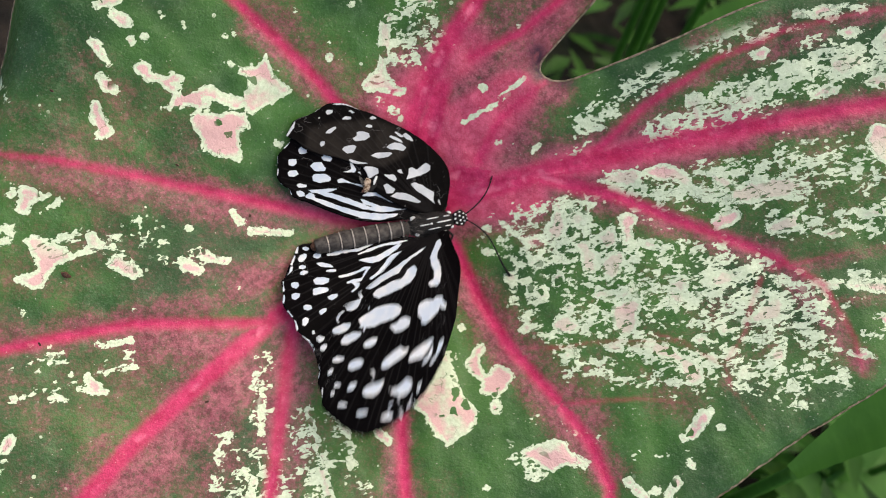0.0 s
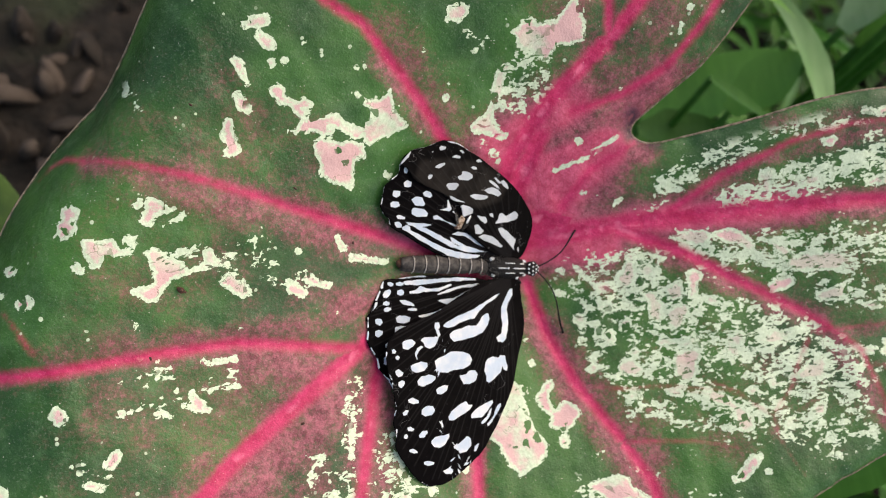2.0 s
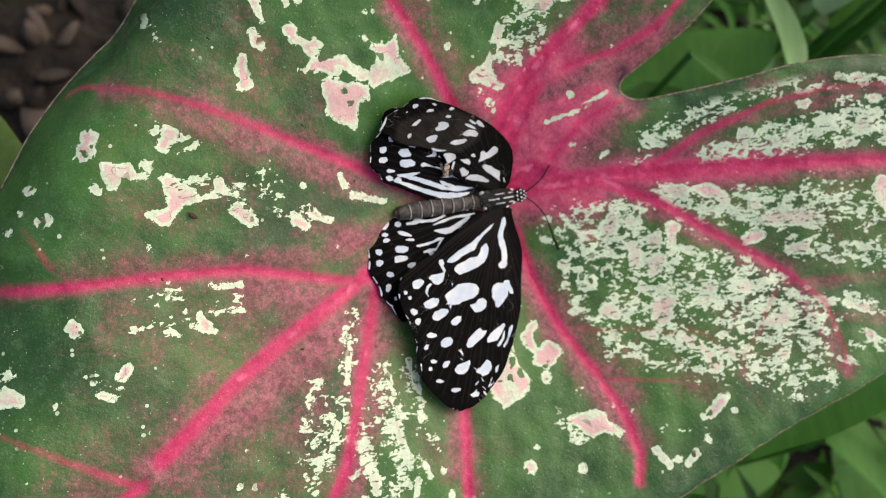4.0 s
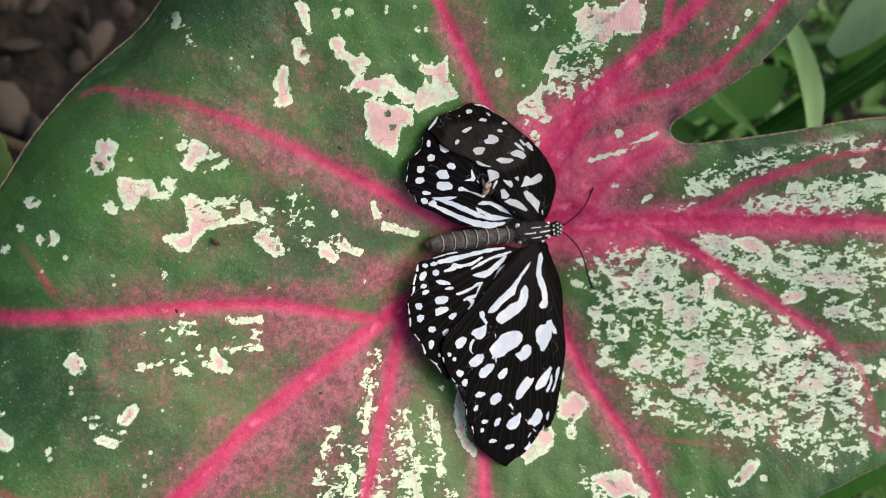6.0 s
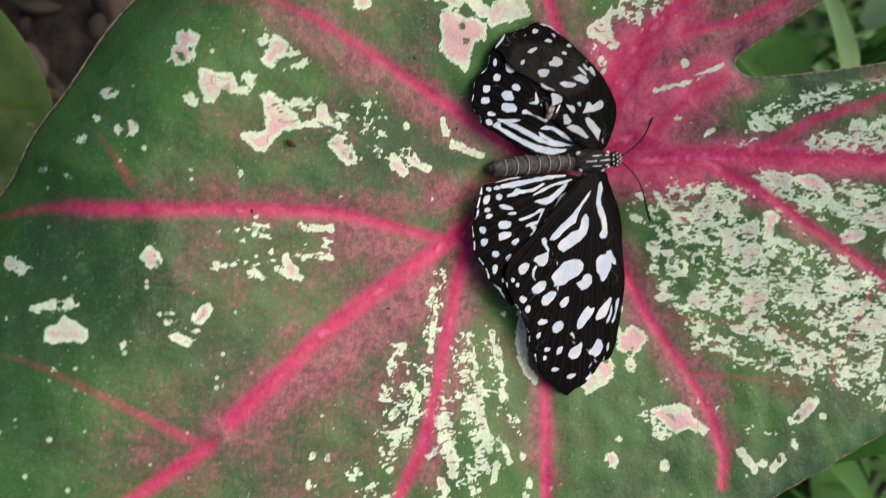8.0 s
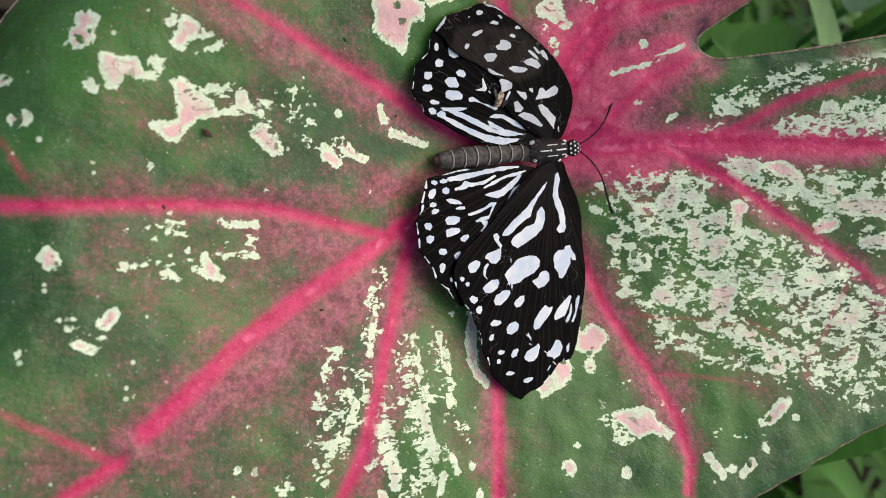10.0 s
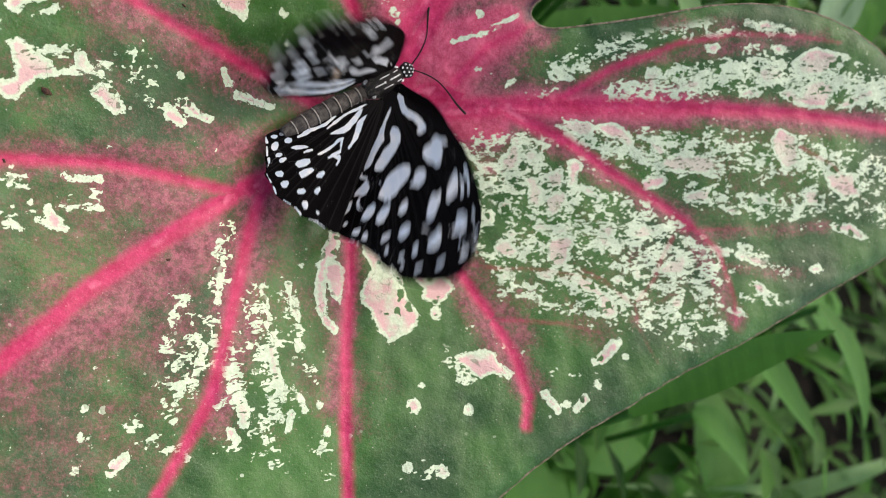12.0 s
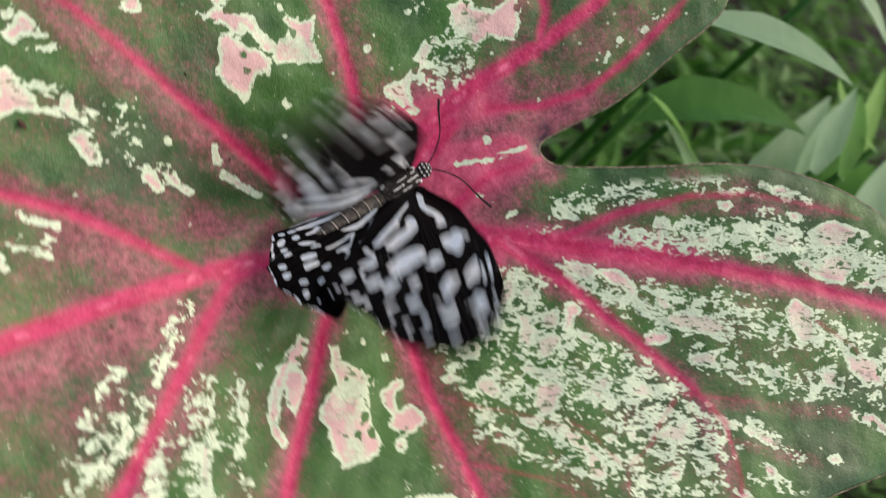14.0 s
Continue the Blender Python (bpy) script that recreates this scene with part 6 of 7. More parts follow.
def build_butterfly():
    fly = new("butterfly")
    tagged(fly, "black and white spotted butterfly with worn wings resting on the leaf", "butterfly")
    wings = {
        "rh": build_wing("hindwing", RIGHT_HINDWING_EDGE, RIGHT_HINDWING_SPOTS, fly, -1, M_WING, "rounded black hindwing with white stripes and spots", 0.0),
        "rf": build_wing("forewing", RIGHT_FOREWING_EDGE, RIGHT_FOREWING_SPOTS, fly, -1, M_WING, "long black forewing with white spots", 0.55),
        "lf": build_wing("forewing", LEFT_FOREWING_EDGE, LEFT_FOREWING_SPOTS, fly, 1, M_WORN_WING, "torn, faded forewing with white spots", 0.5, WORN_PANEL),
        "lh": build_wing("hindwing", LEFT_HINDWING_EDGE, LEFT_HINDWING_SPOTS, fly, 1, M_WING, "black hindwing with white stripes and spots", 0.0),
    }
    # the ragged, bleached scrap where the left forewing is torn
    rng = random.Random(9)
    for k, (x, y, length, width, turn, material, label) in enumerate(((-13.2, 8.7, 1.5, 0.75, 70, M_TAN, "bleached tan scrap"), (-14.0, 9.6, 1.2, 0.35, 100, M_FUR, "grey torn sliver"), (-12.0, 8.0, 1.1, 0.40, 40, M_BLACK, "dark torn sliver"), (-11.4, 9.2, 1.0, 0.28, 60, M_WHITE, "white torn sliver"), (-13.8, 7.8, 0.8, 0.3, 20, M_FLECK, "brown torn sliver"))):
        bm = blob((0, 0, 0), mm(length, width, 0.10), k * 3.1, 0.45)
        for v in bm.verts:
            v.co.z += 0.12 * v.co.x * math.sin(k * 2.0 + 1)
        bm.transform(pose(x / 1000, y / 1000, (0.75 + 0.16 * y) / 1000, 0, 0, turn))
        part("torn_scrap", bm, material, wings["lf"], label)
    # abdomen: one mesh, segments drawn in at their joints
    n = 64
    xs = np.linspace(-TAIL, -5.5, n)
    s = np.linspace(0, 1, n)
    shape = 1.95 * np.sin(np.clip(0.16 + s * 0.74, 0, 1) * math.pi) ** 0.45
    ringed = shape * (1 - 0.07 * (np.abs((s * 8) % 1 - 0.5) > 0.40))
    abdomen = part("abdomen", hump([(x, 0.25 * math.sin(u * 3), 0.2 + 0.6 * u) for x, u in zip(xs, s)], ringed, 18), M_ABDOMEN, fly, "ringed slate-grey abdomen")
    for j in range(1, 8):
        i = int(n * j / 8)
        ring = [(xs[i] / 1000, math.cos(a) * (ringed[i] + 0.16) / 1000 + 0.25 * math.sin(s[i] * 3) / 1000, ((0.2 + 0.6 * s[i]) + math.sin(a) * (ringed[i] + 0.16)) * 0.85 / 1000) for a in np.linspace(0.25, math.pi - 0.25, 14)]
        part("segment_ring", tube(ring, [0.00013] * 14, 5), M_RING, abdomen, "pale hair fringe")
    part("tail_tip", blob(mm(-TAIL - 0.2, 0.1, 0.1), mm(0.7, 0.9, 0.8), 3, 0.25), M_FLECK, abdomen, "brown tip")
    # thorax with white lines and dots
    xs = np.linspace(-6.2, 3.0, 22)
    radii = 2.65 * np.sin(np.clip((xs + 7.4) / 11.6, 0, 1) * math.pi) ** 0.55
    thorax = part("thorax", hump([(x, 0, 0.9) for x in xs], radii, 18), M_BLACK, fly, "black thorax with white lines")
    # a fine line along the back, two broken ones beside it, and the white tufts of the shoulders
    for y, start, end, thick in ((0.0, -4.4, -2.3, 0.13), (0.0, -0.9, 2.4, 0.15), (-1.05, -2.8, -0.2, 0.10), (1.05, -2.8, -0.2, 0.10), (-1.0, 0.8, 2.2, 0.12), (1.0, 0.8, 2.2, 0.12)):
        line = [mm(x, y, (0.9 + math.sqrt(max(0.2, np.interp(x, xs, radii) ** 2 - y * y)) + 0.02) * 0.85 + 0.04) for x in np.linspace(start, end, 9)]
        part("stripe", tube(line, [0.00003] + [thick / 1000] * 7 + [0.00003], 6), M_WHITE, thorax)
    for x, y, r in ((-2.0, 0.0, 0.26), (2.4, 1.5, 0.42), (2.5, -1.4, 0.36), (0.7, -2.0, 0.40), (-5.2, 1.7, 0.62), (-5.0, -1.6, 0.46)):
        z = 0.85 * (0.9 + math.sqrt(max(0.1, np.interp(x, xs, radii) ** 2 - y * y)))
        part("dot", blob(mm(x, y, z), mm(r * 1.25, r, r * 0.5), x + y, 0.3, 1), M_WHITE, thorax)
    rng = random.Random(4)
    hair = bmesh.new()
    for _ in range(230):
        x, a = rng.uniform(-7.4, -3.6), rng.uniform(0.05, math.pi - 0.05)
        if rng.random() < 0.4:
            x, a = rng.uniform(-3.6, 1.5), rng.choice((rng.uniform(0.0, 0.5), rng.uniform(math.pi - 0.5, math.pi)))
        r = float(np.interp(x, xs, radii))
        root = Vector(mm(x, r * math.cos(a), (0.9 + r * math.sin(a)) * 0.85))
        tip = root + Vector(mm(rng.uniform(-1.6, -0.5), math.cos(a) * 0.7 + rng.uniform(-0.4, 0.4), math.sin(a) * 0.4))
        side = (tip - root).cross(Vector((0, 0, 1))).normalized() * 0.00005
        hair.faces.new([hair.verts.new(p) for p in (root - side, root + side, tip)])
    part("hair", hair, M_FUR, thorax, "grey hair tuft")
    # head
    head = part("head", blob(mm(4.4, 0, 1.3), mm(1.7, 1.6, 1.3), 2, 0.05, 3), M_BLACK, fly, "black head dotted white")
    for side in (-1, 1):
        part("eye", blob(mm(4.7, side * 1.1, 1.3), mm(0.75, 0.6, 0.8), 1, 0.0), M_BLACK, head, "glossy dark eye")
    for x, y, r in ((3.3, 0.0, 0.30), (3.5, 0.85, 0.30), (3.5, -0.85, 0.30), (4.2, 0.45, 0.26), (4.2, -0.45, 0.26), (4.9, 0.0, 0.26), (4.4, 1.2, 0.24), (4.4, -1.2, 0.24), (5.1, 0.75, 0.24), (5.1, -0.75, 0.24), (5.7, 0.35, 0.18), (5.7, -0.35, 0.18)):
        z = 1.3 + 1.3 * math.sqrt(max(0.05, 1 - ((x - 4.4) / 1.7) ** 2 - (y / 1.6) ** 2))
        part("dot", blob(mm(x, y, z), mm(r, r * 0.9, 0.10), x + y, 0.2, 1), M_WHITE, head)
    for side, reach, out in ((1, 10.2, 9.6), (-1, 7.6, 13.2)):
        pts = [mm(5.2 + reach * s + 0.9 * math.sin(s * 5), side * (0.35 + out * s ** 1.15), 1.7 + 2.2 * math.sin(s * 2.2)) for s in np.linspace(0, 1, 16)]
        part("antenna", tube(pts, [0.00015 + 0.00016 * max(0, s - 0.55) * 2 for s in np.linspace(0, 1, 16)], 6), M_BLACK, head, "thin clubbed antenna")
    for side in (-1, 1):
        for x0, knee, foot in ((1.2, (2.6, 3.2), (3.6, 5.0)), (0.0, (0.2, 4.4), (0.8, 7.0)), (-1.6, (-4.5, 4.5), (-8.0, 6.5))):
            pts = [mm(x0, side * 1.2, -0.4), mm(knee[0], side * knee[1], 0.2), mm((knee[0] + foot[0]) / 2, side * (knee[1] + foot[1]) / 2, -3.2), mm(foot[0], side * foot[1], -6.0)]
            part("leg", tube(pts, [0.00030, 0.00026, 0.00022, 0.00016], 6), M_BLACK, fly)
    return fly, wings


butterfly, WINGS = build_butterfly()


# ---- ground and plants below ----
def build_ground():
    u = np.linspace(-1, 1, 161)
    c = np.sinh(u * 7.2) / np.sinh(7.2) * 60.0
    gx, gy = np.meshgrid(c, c)
    x, y = gx.ravel(), gy.ravel()
    z = np.array([0.010 * noise.noise((a * 9, b * 9, 0)) + 0.004 * noise.noise((a * 35, b * 35, 2)) if abs(a) < 2 and abs(b) < 2 else 0.0 for a, b in zip(x, y)])
    n = len(u)
    i = (np.arange(n - 1)[:, None] * n + np.arange(n - 1)[None]).ravel()
    mesh = sheet_mesh("ground", np.stack([x, y, z], 1), np.stack([i, i + 1, i + n + 1, i + n], 1), {})
    tagged(part("ground", mesh, M_SOIL), "dark moist soil of a garden bed", "ground", kind="structure")


def build_gravel():
    rng = random.Random(8)
    verts, faces = [], []
    for k in range(900):
        near = k < 620
        centre = Vector((rng.uniform(-0.42, 0.05), rng.uniform(-0.12, 0.42), 0)) if near else Vector((rng.uniform(-1.2, 1.2), rng.uniform(-1.0, 1.4), 0))
        size = rng.uniform(0.004, 0.013) * (1 if near else 1.5)
        bm = bmesh.new()
        bmesh.ops.create_icosphere(bm, subdivisions=2, radius=1.0)
        turn = Euler((rng.uniform(0, 6), rng.uniform(0, 6), rng.uniform(0, 6))).to_matrix()
        shape = Vector((1.25, rng.uniform(0.4, 0.8), rng.uniform(0.3, 0.6))) * size
        off = Vector((rng.uniform(0, 90), rng.uniform(0, 90), rng.uniform(0, 90)))
        start = len(verts)
        for v in bm.verts:
            p = v.co * (1 + 0.45 * noise.noise(v.co * 1.3 + off))
            verts.append(turn @ Vector([a * b for a, b in zip(p, shape)]) + centre + Vector((0, 0, size * 0.3)))
        faces += [tuple(start + v.index for v in f.verts) for f in bm.faces]
        bm.free()
    mesh = bpy.data.meshes.new("gravel")
    mesh.from_pydata([tuple(v) for v in verts], [], faces)
    tagged(part("gravel", mesh, M_STONE), "loose brown bark chips and pebbles on the soil", "gravel", kind="stuff")


def blade_points(root, lean, height, reach, droop, n=14):
    """The midline of a grass blade that rises and arches over towards lean."""
    out = []
    for s in np.linspace(0, 1, n):
        out.append(Vector(root) + Vector((math.cos(lean), math.sin(lean), 0)) * reach * (s**1.3) + Vector((0, 0, height * (1.55 * s - 0.55 * s * s) - droop * max(0, s - 0.45) ** 2)))
    return out


def blade_mesh(name, pts, width, fold=0.16, twist=0.0):
    """A keeled, tapering blade: three rows of points across, either side of its midline."""
    bm = bmesh.new()
    rows = []
    n = len(pts)
    for i, p in enumerate(pts):
        s = i / (n - 1)
        ahead = (pts[min(i + 1, n - 1)] - pts[max(i - 1, 0)]).normalized()
        side = ahead.cross(Vector((0, 0, 1)))
        side = (side if side.length > 1e-3 else Vector((1, 0, 0))).normalized()
        side = Matrix.Rotation(twist * s, 3, ahead) @ side
        up = side.cross(ahead).normalized()
        w = width * (0.35 + 1.9 * s) if s < 0.34 else width * (1 - ((s - 0.34) / 0.66) ** 2.2)
        w = max(w, width * 0.02) * 0.5
        rows.append([bm.verts.new(p + side * w * a + up * abs(a) * w * fold * 2) for a in (-1, -0.5, 0, 0.5, 1)])
    for a, b in zip(rows, rows[1:]):
        for k in range(4):
            bm.faces.new((a[k], a[k + 1], b[k + 1], b[k]))
    return bm


def grass_plant(root, rng, count, material, size, label):
    plant = new("grass_plant")
    plant.location = root
    tagged(plant, label, "grass", group="grass tufts below the leaf")
    for k in range(count):
        lean = rng.uniform(0, 6.28)
        pts = blade_points((0, 0, 0), lean, size * rng.uniform(0.6, 1.0), size * rng.uniform(0.45, 1.1), size * rng.uniform(0.5, 1.6))
        ob = part("blade", blade_mesh("blade", pts, rng.uniform(0.006, 0.013), 0.16, rng.uniform(-0.9, 0.9)), material, plant)
    return plant


def build_undergrowth():
    """Dense small leaves close to the soil."""
    rng = random.Random(11)
    verts, faces = [], []
    for k in range(9000):
        x, y = (rng.uniform(-0.05, 0.75), rng.uniform(-0.55, 1.0)) if k < 5000 else (rng.gauss(0.6, 0.6), rng.gauss(0.25, 0.7))
        if x < 0.04 + 0.03 * math.sin(y * 9) + 0.05 * noise.noise((x * 6, y * 6, 1.0)) and y > -0.1 or x < -0.05 + 0.06 * noise.noise((y * 5, 0, 3)):
            continue
        z = rng.uniform(0.0, 0.10)
        lean, length, width = rng.uniform(0, 6.28), rng.uniform(0.016, 0.045), rng.uniform(0.005, 0.013)
        d = Vector((math.cos(lean), math.sin(lean), rng.uniform(-0.3, 0.8))).normalized()
        side = d.cross(Vector((0, 0, 1))).normalized()
        up = side.cross(d)
        p, i = Vector((x, y, z)), len(verts)
        verts += [p, p + d * length * 0.4 + side * width * 0.5 + up * 0.002, p + d * length * 0.45 - up * 0.001, p + d * length * 0.4 - side * width * 0.5 + up * 0.002, p + d * length - up * length * 0.12,
                  p + d * length * 0.75 + side * width * 0.33, p + d * length * 0.75 - side * width * 0.33]
        faces += [(i, i + 1, i + 2), (i, i + 2, i + 3), (i + 2, i + 1, i + 5, i + 4), (i + 2, i + 4, i + 6, i + 3)]
    mesh = bpy.data.meshes.new("undergrowth")
    mesh.from_pydata([tuple(v) for v in verts], [], faces)
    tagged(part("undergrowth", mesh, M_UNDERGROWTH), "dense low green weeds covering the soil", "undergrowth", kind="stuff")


def weed(root, blades, label):
    """A broad-leaved weed: stems with one oval leaf each; blades: (tip offset, length, width, turn)."""
    plant = new("broadleaf_weed")
    plant.location = root
    tagged(plant, label, "weed")
    for (dx, dy, dz), length, width, lean, tilt in blades:
        tip = Vector((dx, dy, dz))
        stem = part("stem", tube([tip * s + Vector((0, 0, 0.01 * math.sin(s * 3.1))) for s in np.linspace(0, 1, 8)], [0.0014] * 8, 6), M_BROAD, plant)
        d = Vector((math.cos(lean), math.sin(lean), tilt)).normalized()
        pts = [tip + d * length * s + Vector((0, 0, -0.18 * length * s * s)) for s in np.linspace(0, 1, 14)]
        part("leaf", blade_mesh("leaf", pts, width, 0.10), M_BROAD, plant)
    return plant


build_ground()
build_gravel()
build_undergrowth()
second_blade(caladium, pose(-0.119, -0.020, -0.100, -8, 10, 60), 0.82)
part("petiole", tube([Vector((-0.120, 0.006, -0.1012)).lerp(STALK_FOOT, s) + Vector((0, 0, -0.03 * math.sin(s * math.pi))) for s in np.linspace(0, 1, 12)], [0.0022] * 12, 8), M_UNDER, caladium, "slim stalk of the lower blade")

CRUMBS = [(-42.3, -9.2, 0.0009), (-43.2, 22.8, 0.0004), (-46.4, -21.2, 0.0004), (-11.0, 1.4, 0.0004), (-18.7, -33.1, 0.0004), (9.0, 17.3, 0.0004), (-23.6, 10.7, 0.0004),
]


def long_leaf(a, b, c, width, material):
    """One long weed leaf through three places, on a thin stem that rises from the soil."""
    a, b, c = Vector(a), Vector(b), Vector(c)
    plant = new("long_leaved_weed")
    plant.location = (a.x, a.y, 0)
    pale = material is M_PAINTED_SHEEN
    tagged(plant, "long leaf of a weed rising from the bed, its sheen painted pale" if pale else "long green leaf of a weed rising from the bed", "weed", group="long-leaved weeds beside the caladium")
    o = Vector(plant.location)
    mid = b * 2 - (a + c) / 2
    pts = [(a * (1 - s) ** 2 + mid * 2 * s * (1 - s) + c * s * s) - o for s in np.linspace(0, 1, 16)]
    part("leaf", blade_mesh("leaf", pts, width, 0.16), material, plant)
    part("stem", tube([Vector((0.004 * math.sin(s * 3), 0, a.z * s)) for s in np.linspace(0, 1, 8)], [0.0016] * 8, 6), M_BROAD, plant)


for row in (
    ((0.157, 0.074, 0.221), (0.149, 0.1, 0.23), (0.13, 0.127, 0.234), 0.0125, M_PALE_GRASS),
    # a pale leaf beside a green one paints a folded leaf's lit and darker halves
    ((0.182, 0.123, 0.218), (0.193, 0.139, 0.234), (0.205, 0.166, 0.256), 0.0180, M_PAINTED_SHEEN),
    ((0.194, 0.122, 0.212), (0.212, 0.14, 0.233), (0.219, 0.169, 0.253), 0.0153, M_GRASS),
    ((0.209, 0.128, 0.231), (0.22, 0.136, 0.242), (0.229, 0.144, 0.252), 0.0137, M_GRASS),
    ((0.208, 0.087, 0.234), (0.213, 0.111, 0.25), (0.221, 0.136, 0.269), 0.0181, M_PAINTED_SHEEN),
    ((0.218, 0.09, 0.235), (0.225, 0.107, 0.249), (0.233, 0.127, 0.265), 0.0175, M_GRASS),
    ((0.187, 0.11, 0.273), (0.178, 0.122, 0.273), (0.173, 0.134, 0.277), 0.0078, M_FRESH),
    ((0.204, 0.091, 0.234), (0.198, 0.105, 0.237), (0.191, 0.121, 0.242), 0.0090, M_FRESH),
    ((0.14, 0.112, 0.193), (0.151, 0.103, 0.194), (0.164, 0.091, 0.196), 0.0062, M_BROAD),
    ((0.107, 0.117, 0.275), (0.132, 0.113, 0.284), (0.155, 0.105, 0.289), 0.0185, M_PAINTED_SHEEN),
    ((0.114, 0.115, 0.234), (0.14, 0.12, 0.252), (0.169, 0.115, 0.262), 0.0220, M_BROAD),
    ((0.168, 0.098, 0.261), (0.169, 0.109, 0.271), (0.17, 0.121, 0.283), 0.0111, M_PAINTED_SHEEN),
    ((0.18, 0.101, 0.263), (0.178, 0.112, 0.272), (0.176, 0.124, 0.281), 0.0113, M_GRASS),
    ((0.147, 0.146, 0.3), (0.158, 0.139, 0.299), (0.171, 0.128, 0.296), 0.0145, M_PAINTED_SHEEN),
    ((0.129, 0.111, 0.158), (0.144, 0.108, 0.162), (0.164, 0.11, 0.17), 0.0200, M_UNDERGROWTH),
    ((0.157, 0.109, 0.179), (0.171, 0.12, 0.189), (0.183, 0.129, 0.197), 0.0200, M_BROAD),
    ((0.143, 0.131, 0.139), (0.17, 0.14, 0.152), (0.201, 0.156, 0.169), 0.0291, M_BROAD),
    ((0.24, 0.004, 0.155), (0.254, -0.011, 0.155), (0.273, -0.036, 0.154), 0.0169, M_BROAD),
    ((0.262, 0.017, 0.176), (0.279, -0.005, 0.174), (0.289, -0.032, 0.166), 0.0145, M_BROAD),
    ((0.225, -0.022, 0.132), (0.235, -0.029, 0.135), (0.251, -0.049, 0.134), 0.0145, M_BROAD),
    ((0.108, -0.047, 0.222), (0.128, -0.037, 0.241), (0.147, -0.031, 0.260), 0.0105, M_BROAD),
    ((0.095, 0.086, 0.262), (0.116, 0.095, 0.252), (0.138, 0.101, 0.24), 0.0062, M_FRESH),
    ((0.194, 0.12, 0.235), (0.193, 0.134, 0.25), (0.198, 0.151, 0.265), 0.0100, M_PAINTED_SHEEN),
    ((0.227, 0.145, 0.235), (0.236, 0.174, 0.25), (0.239, 0.199, 0.265), 0.0110, M_FRESH),
):
    long_leaf(*row)
rng = random.Random(21)
SPOTS = [(0.10 + 0.60 * rng.random() ** 1.2, rng.uniform(-0.16, 0.80)) for k in range(44)]
SPOTS = [(x, y) for x, y in SPOTS if x > 0.16 + 0.12 * max(0, y - 0.1)]
for k, (x, y) in enumerate(SPOTS):
    pale = k % 4 == 0
    grass_plant((x, y, 0.0), rng, rng.randint(7, 11), M_PALE_GRASS if pale else M_GRASS, rng.uniform(0.08, 0.135),
                "tuft of pale arching grass blades on the soil" if pale else "tuft of green arching grass blades on the soil")
weed((0.165, -0.05, 0.0), [((0.00, -0.01, 0.07), 0.08, 0.034, 0.5, 0.0), ((0.05, 0.03, 0.08), 0.08, 0.040, 1.2, 0.1), ((0.03, 0.02, 0.07), 0.08, 0.038, 0.3, 0.1), ((0.02, -0.03, 0.06), 0.08, 0.04, -0.8, 0.0)], "light green broad-leaved weed in the bed")
weed((0.30, 0.05, 0.0), [((-0.02, 0.0, 0.08), 0.08, 0.04, 2.9, 0.1), ((0.03, 0.01, 0.09), 0.09, 0.042, 0.1, 0.1), ((0.0, -0.04, 0.07), 0.08, 0.04, -1.4, 0.0)], "light green broad-leaved weed in the bed")


def crumb(x, y, size, label):
    """A dry crumb lying on the blade."""
    z = float(blade_height(np.float64(x / 1000), np.float64(y / 1000)))
    ob = part("crumb", blob((0, 0, 0), (size, size * 0.55, size * 0.4), x, 0.5), M_FLECK)
    ob.matrix_world = LEAF @ pose(x / 1000, y / 1000, z + size * 0.25 + 0.0003, 0, 0, x * 9)
    tagged(ob, label, "debris", group="crumbs on the leaf")


for x, y, size in CRUMBS:
    crumb(x, y, size, "tiny dry brown crumb lying on the leaf blade")


